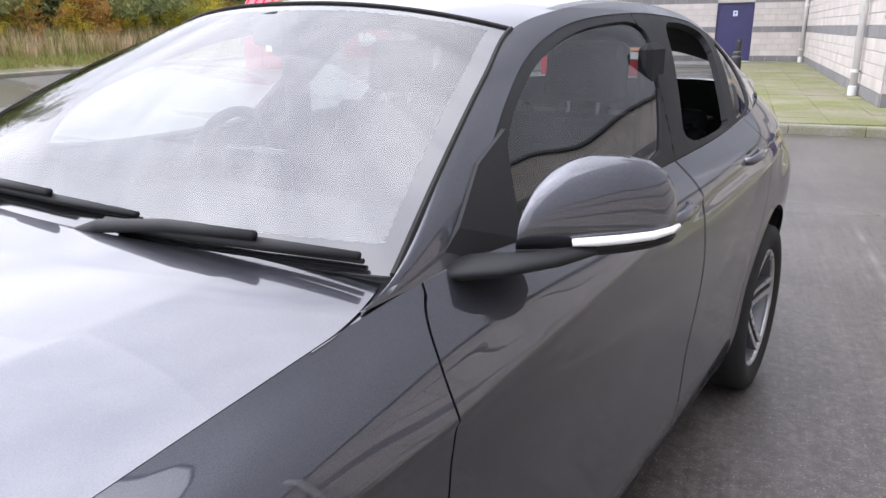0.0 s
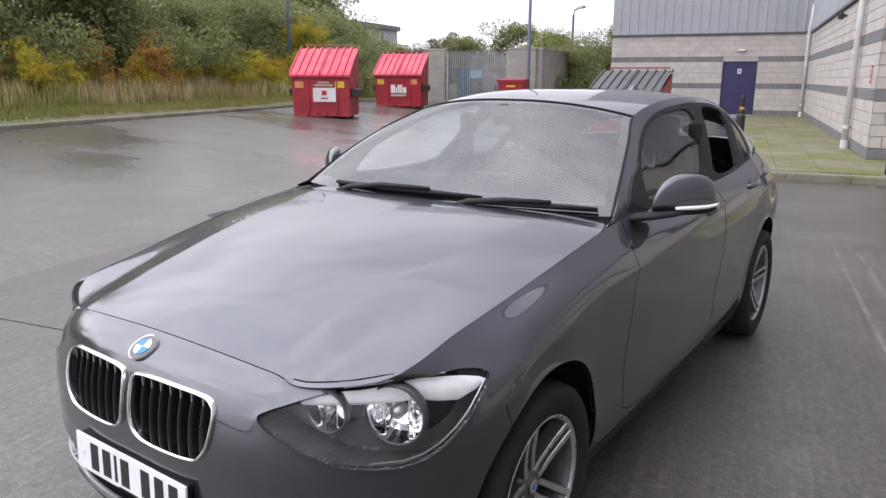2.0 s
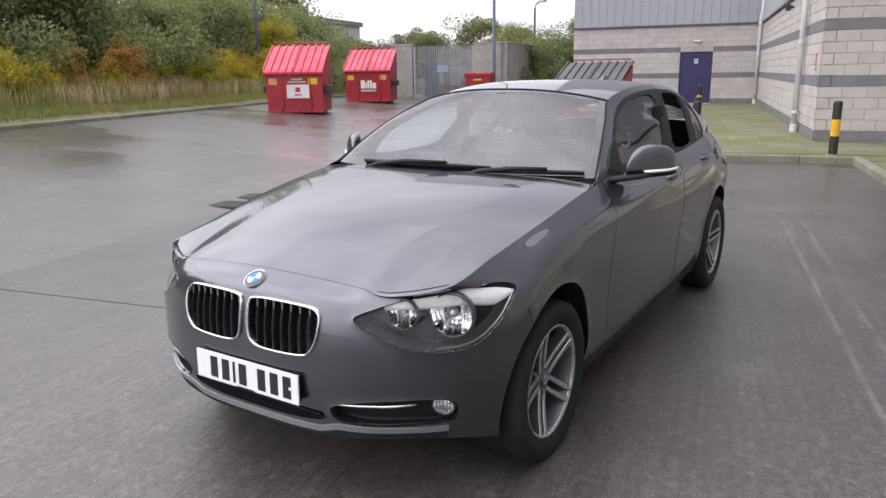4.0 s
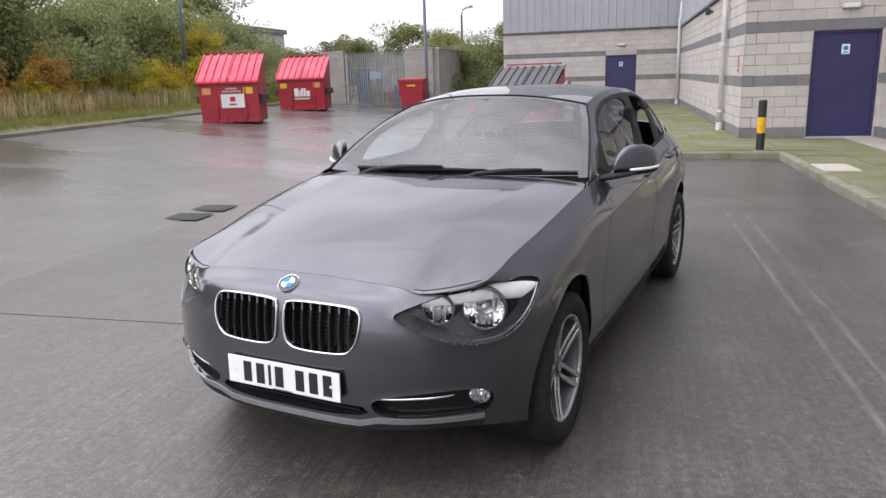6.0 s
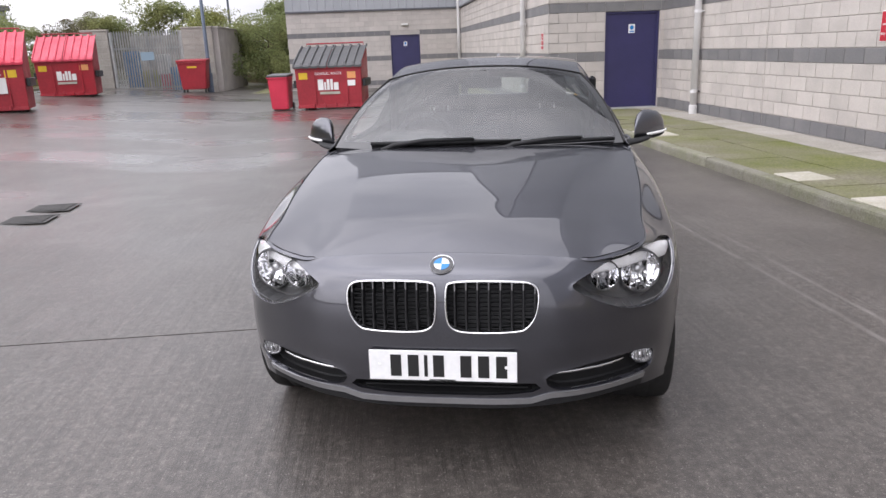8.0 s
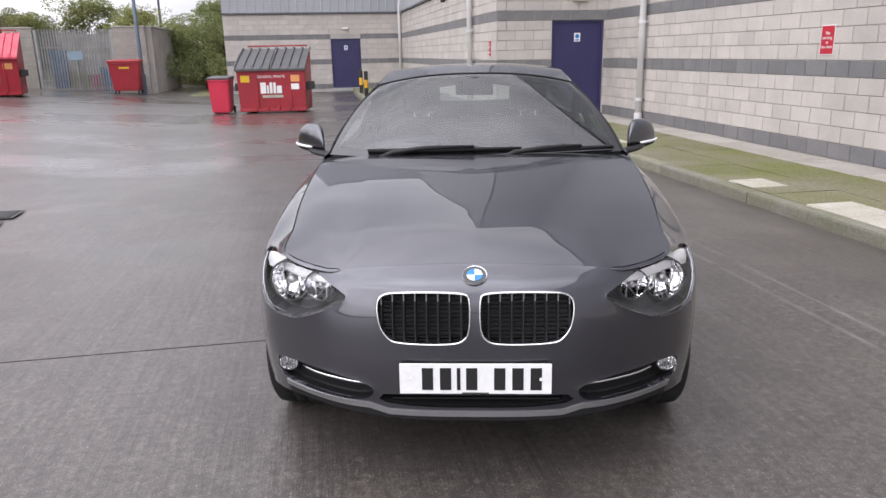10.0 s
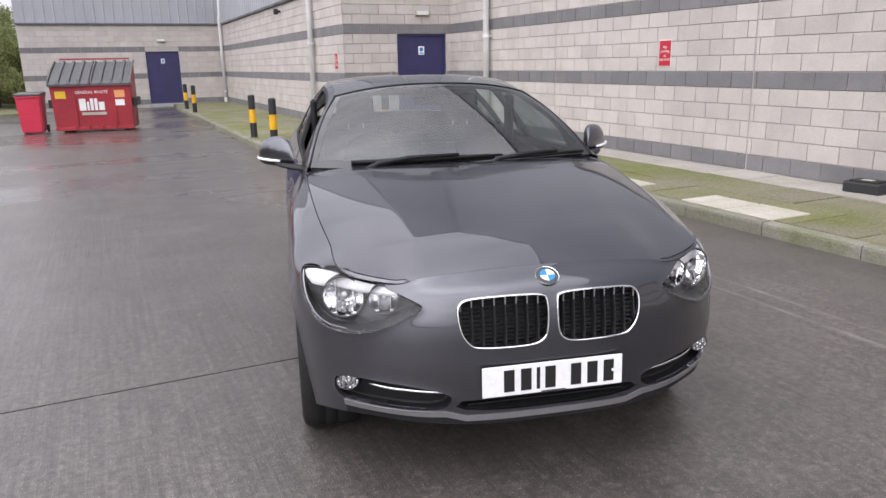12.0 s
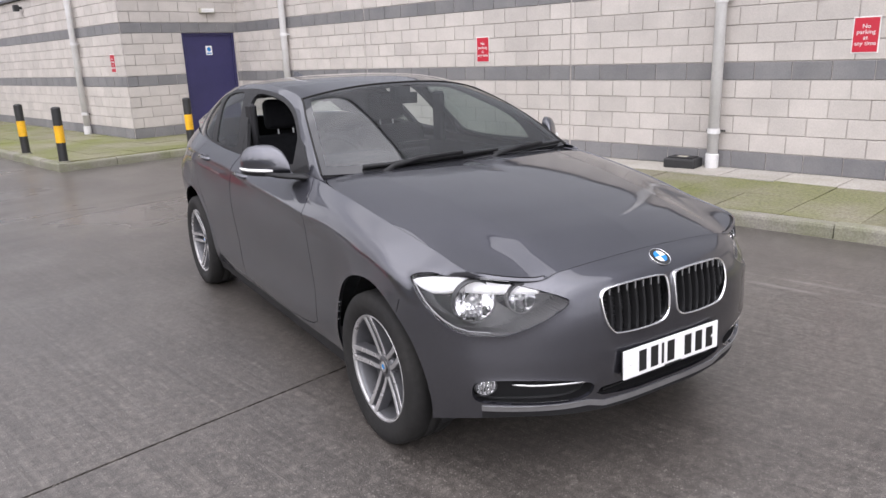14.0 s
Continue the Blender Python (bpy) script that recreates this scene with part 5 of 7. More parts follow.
def spline(points, where, mirrored=False):
    """A smooth line through the points, at places from 0 to 1 of its length."""
    P = np.array(points, float)
    if mirrored:
        P = np.vstack([P[1] * (-1, 1, 1), P, P[-2] * (-1, 1, 1)])
    else:
        P = np.vstack([2 * P[0] - P[1], P, 2 * P[-1] - P[-2]])
    step = np.maximum(np.linalg.norm(np.diff(P, axis=0), axis=1), 1e-6)
    place = np.r_[0, np.cumsum(step)]
    tangent = np.zeros_like(P)
    for i in range(1, len(P) - 1):
        a, b = step[i - 1], step[i]
        tangent[i] = ((P[i] - P[i - 1]) / a * b + (P[i + 1] - P[i]) / b * a) / (a + b)
    t = place[1] + np.asarray(where, float) * (place[-2] - place[1])
    i = np.clip(np.searchsorted(place, t, side="right") - 1, 1, len(P) - 3)
    h = (place[i + 1] - place[i])
    s = ((t - place[i]) / h)[:, None]
    h = h[:, None]
    return (P[i] * (2 * s**3 - 3 * s**2 + 1) + tangent[i] * h * (s**3 - 2 * s**2 + s) + P[i + 1] * (-2 * s**3 + 3 * s**2) + tangent[i + 1] * h * (s**3 - s**2))


def at_stations(points, stations, where):
    """Like spline, but with the points at given stations, so that several lines keep step."""
    P = np.array(points, float)
    S = np.array(stations, float)
    P = np.vstack([P[1] * (-1, 1, 1), P, P[-2] * (-1, 1, 1)])
    S = np.r_[2 * S[0] - S[1], S, 2 * S[-1] - S[-2]]
    step = np.diff(S)
    tangent = np.zeros_like(P)
    for i in range(1, len(P) - 1):
        a, b = step[i - 1], step[i]
        tangent[i] = ((P[i] - P[i - 1]) / a * b + (P[i + 1] - P[i]) / b * a) / (a + b)
    t = np.asarray(where, float)
    i = np.clip(np.searchsorted(S, t, side="right") - 1, 1, len(P) - 3)
    h = (S[i + 1] - S[i])
    s = ((t - S[i]) / h)[:, None]
    h = h[:, None]
    return (P[i] * (2 * s**3 - 3 * s**2 + 1) + tangent[i] * h * (s**3 - 2 * s**2 + s) + P[i + 1] * (-2 * s**3 + 3 * s**2) + tangent[i + 1] * h * (s**3 - s**2))


def grid_faces(n, m):
    """Triangles of a grid of n by m points."""
    i, j = np.meshgrid(np.arange(n - 1), np.arange(m - 1), indexing="ij")
    a = (i * m + j).ravel()
    return np.vstack([np.c_[a, a + m, a + m + 1], np.c_[a, a + m + 1, a + 1]])


STATIONS = np.r_[0, np.cumsum(np.linalg.norm(np.diff(np.array(LOWER[2], float), axis=0), axis=1))]


def lower_body(n=520, m=84):
    """The wrap of the bodywork from the nose round the car's left side to the tail, up to bonnet and belt line. Fourth column: way along it."""
    where = np.linspace(0, STATIONS[-1], n)
    lines = np.array([at_stations(line, STATIONS, where) for line in LOWER])
    V = np.array([spline(lines[:, i], np.linspace(0, 1, m)) for i in range(n)])
    # the fold through the door handles: a crisp edge with a scooped flank below it
    y, z = V[..., 1], V[..., 2]
    d = z - np.interp(y, [0, .35, .6, 1.37, 1.9, 2.6, 3.2], [.80, .845, .852, .897, .935, .962, .97])
    fade = np.clip((y - .12) / .45, 0, 1) * np.clip((3.2 - y) / .4, 0, 1)
    V[..., 0] += fade * np.where(d > 0, .006 * np.exp(-d / .05), .006 * np.exp(d / .012) - .012 * (1 - np.exp(d / .02)) * np.clip(1 + d / .75, 0, 1))
    V = np.dstack([V, np.repeat(where[:, None], m, 1)])
    return V.reshape(-1, 4), grid_faces(n, m)


def bonnet(n=70, m=90):
    """The left half of the bonnet: n from front to rear, m from the middle to the edge."""
    b, a = np.linspace(0, 1, n), np.linspace(0, 1, m)
    top = np.array(LOWER[6], float)
    front = at_stations(top, STATIONS, np.linspace(0, STATIONS[4], m))
    side = at_stations(top, STATIONS, np.linspace(STATIONS[4], STATIONS[8] + .045, n))
    tuck = np.clip((b - .86) / .14, 0, 1)**1.7
    side = side + np.c_[-.052 * tuck, .01 * tuck, .004 * tuck]
    spine = spline(HOOD_SPINE, b)
    end = side[-1]
    rear = np.array([(end[0] * t, spine[-1][1] + (end[1] - spine[-1][1]) * t**2, spine[-1][2] + (end[2] - spine[-1][2]) * t**2.5) for t in a])
    B, A = b[:, None, None], a[None, :, None]
    V = ((1 - A) * spine[:, None] + A * side[:, None] + (1 - B) * front[None] + B * rear[None]
         - ((1 - A) * (1 - B) * front[0] + A * (1 - B) * front[-1] + (1 - A) * B * rear[0] + A * B * rear[-1]))
    bend = front - (front[0] * (1 - a[:, None]) + front[-1] * a[:, None])
    V = V + bend[None] * ((1 - B)**3 - (1 - B))
    # flat over the middle, rolling off to the edge, with a soft fold running from the grille to the pillar
    x, b = A[..., 0], B[..., 0]
    drop = np.maximum(V[:, :1, 2] - V[:, -1:, 2], .03)
    fold = .50 + .24 * b
    V[..., 2] += np.clip(b / .16, 0, 1)**.8 * np.clip((1 - b) / .10, 0, 1)**.8 * (drop * 1.05 * (x - x**2.7) + .003 * np.exp(-np.abs(x - fold) / .14))
    return V.reshape(-1, 3), grid_faces(n, m)


def side_glasshouse(n=260, m=30):
    """The left side above the belt line, pillars and window openings in one."""
    where = np.linspace(0, 1, n)
    low, high = spline(BELT, where), spline(RAIL, where)
    v = np.linspace(0, 1, m)[None, :, None]
    V = low[:, None] * (1 - v) + high[:, None] * v
    size = np.linalg.norm(high - low, axis=1)[:, None, None]
    out = np.array([.8, 0, .6])
    V = V + out * size * (.16 * v * (1 - v) + .10 * v**3 * (1 - v) * 2)
    return V.reshape(-1, 3), grid_faces(n, m)


RAIL_WS = float(np.interp(1.29, spline(RAIL, np.linspace(0, .6, 200))[:, 1], np.linspace(0, .6, 200)))


def windscreen(n=50, m=50):
    """The left half of the windscreen: n upwards, m from the middle to the pillar."""
    b, a = np.linspace(0, 1, n), np.linspace(0, 1, m)
    side = spline(RAIL, b * RAIL_WS)
    low = np.array([(side[0][0] * t, SCREEN_LOW[0] + (side[0][1] - SCREEN_LOW[0]) * t**2.2, SCREEN_LOW[1] + (side[0][2] - SCREEN_LOW[1]) * t**2) for t in a])
    top = np.array([(side[-1][0] * t, SPINE[0][1] + (side[-1][1] - SPINE[0][1]) * t**2, SPINE[0][2] + (side[-1][2] - SPINE[0][2]) * t**2.4) for t in a])
    mid = low[0] * (1 - b[:, None]) + top[0] * b[:, None]
    B, A = b[:, None, None], a[None, :, None]
    V = ((1 - A) * mid[:, None] + A * side[:, None] + (1 - B) * low[None] + B * top[None]
         - ((1 - A) * (1 - B) * low[0] + A * (1 - B) * low[-1] + (1 - A) * B * top[0] + A * B * top[-1]))
    V = V + np.array([0, -.5, .85]) * (.06 * B * (1 - B) * (1 - A**2) + .02 * B * (1 - B))
    return V.reshape(-1, 3), grid_faces(n, m)


def roof(n=80, m=40):
    b, a = np.linspace(0, 1, n), np.linspace(0, 1, m)
    side = spline(RAIL, RAIL_WS + b * (1 - RAIL_WS))
    spine = spline(SPINE, b)
    A = a[None, :, None]
    V = np.concatenate([side[:, None, :1] * A, spine[:, None, 1:2] + (side[:, None, 1:2] - spine[:, None, 1:2]) * A**2,
                        spine[:, None, 2:] + (side[:, None, 2:] - spine[:, None, 2:]) * A**2.4], axis=2)
    return V.reshape(-1, 3), grid_faces(n, m)


def tail(n=14, m=40):
    """From the end of the roof down to the tail."""
    a, b = np.linspace(0, 1, m), np.linspace(0, 1, n)[:, None, None]
    R, S = spline(RAIL, [1.0])[0], np.array(SPINE[-1])
    high = np.array([(R[0] * t, S[1] + (R[1] - S[1]) * t**2, S[2] + (R[2] - S[2]) * t**2.4) for t in a])
    low = np.array([(.60 * t, 3.44 - .10 * t**2, 1.10) for t in a])
    V = high[None] * (1 - b) + low[None] * b
    return V.reshape(-1, 3), grid_faces(n, m)


def inside_of(P, outline):
    """Signed distance of points to a closed outline, below nought inside."""
    Q = np.array(outline, float)
    out = np.full(len(P), 1e9)
    odd = np.zeros(len(P), bool)
    for a, b in zip(Q, np.roll(Q, -1, 0)):
        d = b - a
        t = np.clip(((P - a) @ d) / (d @ d), 0, 1)
        out = np.minimum(out, np.linalg.norm(P - a - t[:, None] * d, axis=1))
        if a[1] != b[1]:
            odd ^= ((P[:, 1] >= min(a[1], b[1])) & (P[:, 1] < max(a[1], b[1])) & (P[:, 0] < a[0] + (P[:, 1] - a[1]) / (b[1] - a[1]) * d[0]))
    return np.where(odd, -out, out)


def rounded(outline, times=2):
    """Rounds a closed outline by cutting its corners."""
    Q = np.array(outline, float)
    for _ in range(times):
        R = np.roll(Q, -1, 0)
        Q = np.stack([Q * 0.75 + R * 0.25, Q * 0.25 + R * 0.75], 1).reshape(-1, 2)
    return Q


def split(V, T, d):
    """Cuts a triangle mesh along d = 0."""
    d = np.where(np.abs(d) < 1e-7, 1e-7, d)
    s = d > 0
    k = s[T].sum(1)
    cross = (k == 1) | (k == 2)
    if not cross.any():
        return V, T
    C = T[cross]
    sc = s[C]
    lone = np.where((sc.sum(1) == 1)[:, None], sc, ~sc).argmax(1)
    r = np.arange(len(C))
    a, b, c = C[r, lone], C[r, (lone + 1) % 3], C[r, (lone + 2) % 3]
    pairs = np.sort(np.vstack([np.c_[a, b], np.c_[a, c]]), axis=1)
    uniq, inv = np.unique(pairs, axis=0, return_inverse=True)
    inv = inv.ravel()
    t = (d[uniq[:, 0]] / (d[uniq[:, 0]] - d[uniq[:, 1]]))[:, None]
    extra = V[uniq[:, 0]] * (1 - t) + V[uniq[:, 1]] * t
    p, q = inv[: len(C)] + len(V), inv[len(C):] + len(V)
    return np.vstack([V, extra]), np.vstack([T[~cross], np.c_[a, p, q], np.c_[p, b, c], np.c_[p, c, q]])


def normals_of(V, T):
    P = V[:, :3]
    N = np.zeros_like(P)
    f = np.cross(P[T[:, 1]] - P[T[:, 0]], P[T[:, 2]] - P[T[:, 0]])
    for k in range(3):
        np.add.at(N, T[:, k], f)
    return N / np.maximum(np.linalg.norm(N, axis=1), 1e-12)[:, None]


def pick(V, T, keep):
    """The part of a mesh whose triangles are kept."""
    T = T[keep]
    used, inv = np.unique(T, return_inverse=True)
    return V[used], inv.reshape(T.shape)


def mids(V, T):
    return V[T].mean(1)


def both_sides(V, T):
    """Adds the mirror half, joined along the middle."""
    P = V[:, :3].copy()
    P[np.abs(P[:, 0]) < 1e-5, 0] = 0
    centre = P[:, 0] == 0
    index = np.where(centre, np.arange(len(P)), 0)
    index[~centre] = len(P) + np.arange((~centre).sum())
    return np.vstack([P, P[~centre] * (-1, 1, 1)]), np.vstack([T, index[T][:, ::-1]])


def mirror_half(V, T):
    return V[:, :3] * (-1, 1, 1), T[:, ::-1]


def sheet(name, V, T, material, parent, label="", edge=0.012, normals=None, lift=0.0, smooth=True):
    """A body panel: the skin, and edges folded inwards."""
    P = V[:, :3].astype(float)
    N = normals_of(V, T) if normals is None else normals
    P = P + N * lift
    E = np.sort(np.vstack([T[:, [0, 1]], T[:, [1, 2]], T[:, [2, 0]]]), axis=1)
    D = np.vstack([T[:, [0, 1]], T[:, [1, 2]], T[:, [2, 0]]])
    _, first, count = np.unique(E, axis=0, return_index=True, return_counts=True)
    rim = D[first[count == 1]]
    V2, F = P, T
    faces = T.tolist()
    if edge and len(rim):
        ids = np.unique(rim)
        at = {int(v): k for k, v in enumerate(ids)}
        base = len(P)
        V2 = np.vstack([P, P[ids], P[ids] - N[ids] * edge])
        n = len(ids)
        faces += [(base + at[int(b)], base + at[int(a)], base + n + at[int(a)], base + n + at[int(b)]) for a, b in rim]
    me = bpy.data.meshes.new(name)
    me.from_pydata(V2.tolist(), [], faces)
    me.materials.append(material)
    if smooth:
        me.polygons.foreach_set("use_smooth", [True] * len(me.polygons))
    me.update()
    ob = new(name, me)
    ob.parent = parent
    ob.visible_shadow = material not in PANES
    return tagged(ob, label) if label else ob


CAR = pose(1.161, 1.577, 0, 0, 0, -12.85)
car = root("car", "dark grey metallic five-door hatchback parked on damp concrete", "car", at=CAR)

# outlines on the bodywork; LAMP and RECESS by way along the body and height
LAMP = [(0.432, 0.706), (0.470, 0.729), (0.565, 0.754), (0.725, 0.776), (0.828, 0.787), (0.885, 0.785), (0.927, 0.792), (1.005, 0.779), (1.034, 0.764), (0.986, 0.702), (0.899, 0.631), (0.819, 0.603), (0.725, 0.601), (0.659, 0.607), (0.575, 0.636), (0.495, 0.673)]
RECESS = [(0.352, 0.398), (0.467, 0.427), (0.659, 0.444), (0.780, 0.436), (0.800, 0.411), (0.800, 0.371), (0.775, 0.347), (0.558, 0.336), (0.447, 0.334), (0.381, 0.342), (0.354, 0.364)]
KIDNEY = [(0.013, 0.725), (0.030, 0.741), (0.150, 0.745), (0.285, 0.739), (0.321, 0.726), (0.334, 0.696), (0.324, 0.621), (0.294, 0.578), (0.265, 0.565), (0.078, 0.562), (0.033, 0.576), (0.014, 0.611)]
INTAKE = [(-.31, .378), (.31, .378), (.345, .338), (.20, .324), (0, .321), (-.20, .324), (-.345, .338)]
FRONT_DOOR = [(.70, 1.2), (.70, 1.0), (.655, .965), (.628, .89), (.616, .78), (.610, .62), (.612, .42), (.64, .27), (1.68, .25), (1.72, .30), (1.735, .60), (1.743, .85), (1.757, 1.0), (1.775, 1.2)]
REAR_DOOR = [(1.783, 1.2), (1.765, 1.0), (1.751, .85), (1.743, .60), (1.728, .30), (1.745, .255), (2.16, .265), (2.24, .33), (2.30, .47), (2.37, .62), (2.50, .76), (2.54, .86), (2.50, .97), (2.48, 1.2)]
ARCH, ARCH_Y, ARCH_Z = .370, -.006, .340

V, T = lower_body()
side = lambda V: V[:, 1:3]
along = lambda V: V[:, [3, 2]]
front = lambda V: V[:, [0, 2]]


def arch_distance(V, y):
    return np.where(V[:, 0] > .5, np.hypot(V[:, 1] - y - ARCH_Y, V[:, 2] - ARCH_Z) - ARCH, 1.0)


LAMP_R, RECESS_R, KIDNEY_R, INTAKE_R = rounded(LAMP, 2), rounded(RECESS, 2), rounded(KIDNEY, 2), rounded(INTAKE, 1)
FD_R, RD_R = rounded(FRONT_DOOR, 2), rounded(REAR_DOOR, 2)
GAP = .0022
shapes = {
    "arch_f": lambda V: arch_distance(V, 0.0), "arch_r": lambda V: arch_distance(V, 2.69),
    "lamp": lambda V: inside_of(along(V), LAMP_R), "recess": lambda V: inside_of(along(V), RECESS_R),
    "kidney": lambda V: np.where(V[:, 1] < -.5, inside_of(front(V), KIDNEY_R), 1.0), "intake": lambda V: np.where(V[:, 1] < -.5, inside_of(front(V), INTAKE_R), 1.0),
    "door_f": lambda V: inside_of(side(V), FD_R), "door_r": lambda V: inside_of(side(V), RD_R)}
for key, f in shapes.items():
    for off in ((-GAP, GAP) if key.startswith("door") else (-.001, .0015) if key == "lamp" else (0,)):
        V, T = split(V, T, f(V) - off)
wing_line = lambda V: np.where(V[:, 0] > .6, V[:, 1] + .262 + .25 * (V[:, 2] - .72), -1.0)
for off in (-.0018, .0018):
    V, T = split(V, T, wing_line(V) - off)
LIP = lambda V: V[:, 2] - np.interp(V[:, 3], [0, .30, .37, .76, .86, 1.0], [.298, .300, .320, .326, .336, .346])
for off in (-.011, .011):
    V, T = split(V, T, np.where(V[:, 3] < 1.1, LIP(V) - off, 1.0))
skirt = lambda V: np.where((V[:, 3] > 1.2), V[:, 2] - .252, 1.0)
V, T = split(V, T, skirt(V))
rear_line = lambda V: V[:, 1] - 3.02
for off in (-.0018, .0018):
    V, T = split(V, T, rear_line(V) - off)
# the skin turns up a little round the lamps, vents and arches
N = normals_of(V, T)
lip_up = np.zeros(len(V))
for key, high, wide in (("lamp", .0045, .014), ("recess", .004, .014), ("arch_f", .005, .022), ("arch_r", .005, .022)):
    d = shapes[key](V)
    lip_up += np.where(d > -.002, high * np.exp(-np.maximum(d, 0) / wide), 0)
V[:, :3] += N * lip_up[:, None]
N = normals_of(V, T)
C = mids(V, T)
val = {k: f(C) for k, f in shapes.items()}
hole = (val["arch_f"] < 0) | (val["arch_r"] < 0) | (val["kidney"] < 0) | (val["intake"] < 0) | (val["recess"] < 0)
lamp = val["lamp"] < .0015
gaps = (np.abs(val["door_f"]) < GAP) | (np.abs(val["door_r"]) < GAP) | ((np.abs(wing_line(C)) < .0018) & (C[:, 0] > .6) & (C[:, 2] < .69)) | ((val["lamp"] > -.001) & (val["lamp"] < .0015)) | (np.abs(rear_line(C)) < .0018)
door_f, door_r = val["door_f"] < 0, val["door_r"] < 0
solid = ~hole & ~gaps
nose = (wing_line(C) < 0) & (C[:, 3] < 1.2) & ~lamp
lip = nose & (np.abs(LIP(C)) < .011) & (C[:, 3] < .765)
chin = nose & (LIP(C) <= -.011) & (C[:, 3] < .765)
sill = (skirt(C) < 0) & ~nose & ~door_f & ~door_r & (C[:, 1] > .3) & (C[:, 1] < 2.4)
tail_zone = rear_line(C) > 0
wing = ~nose & ~lamp & ~door_f & (C[:, 1] < .62) & ~sill
quarter = ~door_r & ~door_f & (C[:, 1] > 1.6) & ~tail_zone & ~sill
rest = ~nose & ~lamp & ~door_f & ~door_r & ~wing & ~quarter & ~tail_zone & ~sill


def cut_out(mask):
    T2 = T[mask & solid]
    used, inv = np.unique(T2, return_inverse=True)
    return V[used], inv.reshape(T2.shape), N[used]


def paired(name, mask, material, label="", edge=.012, lift=0.0, parents=(None, None)):
    """The panel on the car's left, and its mirror image on the right."""
    v, t, n = cut_out(mask)
    made = []
    for k, s in enumerate((1, -1)):
        made.append(sheet(name, v[:, :3] * (s, 1, 1), t if s > 0 else t[:, ::-1], material, parents[k] or car, label, edge, n * (s, 1, 1), lift))
    return made


def joined(name, mask, material, label="", edge=.012, lift=0.0):
    v, t, n = cut_out(mask)
    P, F = both_sides(v, t)
    return sheet(name, P, F, material, car, label, edge, None, lift)


joined("front_bumper", nose & ~lip & ~chin, PAINT, "body-coloured front bumper")
# middle is satin trim; further out the silver stands for sky sheen on paint
joined("trim_and_sheen", lip, SATIN, "satin silver lower trim, its outer stretches silver for the sky's sheen", edge=.02, lift=.004)
# black put on the skin below the lip for the shade under the bumper
joined("lip_shade", chin, BLACK_TRIM, "black strip for the shade under the front lip")
paired("front_wing", wing, PAINT)
front_doors = paired("front_door", door_f, PAINT)
rear_doors = paired("rear_door", door_r, PAINT)
paired("rear_quarter", quarter | rest, PAINT)
paired("sill", sill, BLACK_TRIM)
joined("rear_bumper", tail_zone, PAINT, "body-coloured tail")
# a dark inner shell closes the shutlines
v, t = V, T[~hole & ~lamp]
P, F = both_sides((v[:, :3] - N * .016), t)
sheet("inner_shell", P, F, BLACK_TRIM, car, edge=0)


def bare_half(maker, flip):
    v, t = maker()
    return v, (t[:, ::-1] if flip else t)


# bonnet, windscreen, roof and tail
v, t = bare_half(bonnet, True)
P, F = both_sides(v, t)
n = normals_of(P, F)
bonnet_ob = sheet("bonnet", P * (0.9945, 1, 1) + (0, 0.007, -0.0015), F, PAINT, car, "smooth metallic grey bonnet", edge=.009)
sheet("bonnet_shell", (P - n * .02) * (.985, 1, 1) + (0, .014, -.004), F, BLACK_TRIM, car, edge=0)
v, t = bare_half(windscreen, True)
P, F = both_sides(v, t)
# the printed black border of the screen, and the clear part
ring_b = np.repeat(np.linspace(0, 1, 50)[:, None], 50, 1).ravel()
ring_a = np.repeat(np.linspace(0, 1, 50)[None], 50, 0).ravel()
uv = np.c_[v, ring_a, ring_b]
d_border = lambda W: np.minimum(np.minimum((.955 - .02 * W[:, 4] - W[:, 3]) * .7, (W[:, 4] - .075) * .8), (.955 - W[:, 4]) * .8)
W2, T2 = split(uv, t, d_border(uv))
keep = d_border(mids(W2, T2)) > 0
a, b = pick(W2, T2, keep)
P1, F1 = both_sides(a, b)
screen = sheet("windscreen", P1, F1, SCREEN_GLASS, car, "clear windscreen with black border", edge=0)
a, b = pick(W2, T2, ~keep)
P1, F1 = both_sides(a, b)
sheet("screen_border", P1, F1, GLOSS_BLACK, screen, "", edge=.004)
v, t = bare_half(roof, True)
P, F = both_sides(v, t)
sheet("roof", P, F, PAINT, car, "smooth body-coloured roof", edge=.015)
n = normals_of(P, F)
sheet("headlining", P - n * .03, F, CABIN, car, edge=0)
v, t = bare_half(tail, True)
P, F = both_sides(v, t)
sheet("rear_window", P, F, DIM_GLASS, car, "tinted rear window", edge=.004)
# the top of the wings, between the bonnet's curved rear corner and the pillar
reach = np.linspace(.84, 1.14, 30)
first_at, last_at = STATIONS[4], STATIONS[8] + .045
top_line = at_stations(LOWER[6], STATIONS, first_at + (last_at - first_at) * reach)
for s in (1, -1):
    bm = bmesh.new()
    rows = []
    for q, r in zip(top_line, reach):
        inward = .052 * min(max(0, (r - .86) / .14), 1)**1.7 - .0035 if r < 1 else .0485 - .12 * (r - 1)
        rise = .012 * max(0, (r - .97) / .17)
        rows.append([bm.verts.new(((q[0] - inward * f) * s, q[1], q[2] + rise * f - .0005 + .001 * math.sin(math.pi * f))) for f in (0, .35, .7, 1)] + [bm.verts.new(((q[0] - inward - .001) * s, q[1], q[2] + rise - .014))])
    for a, b in zip(rows, rows[1:]):
        for k in range(4):
            bm.faces.new((a[k], b[k], b[k + 1], a[k + 1]) if s < 0 else (a[k + 1], b[k + 1], b[k], a[k]))
    part("wing_top", bm, PAINT, car, smooth=True)
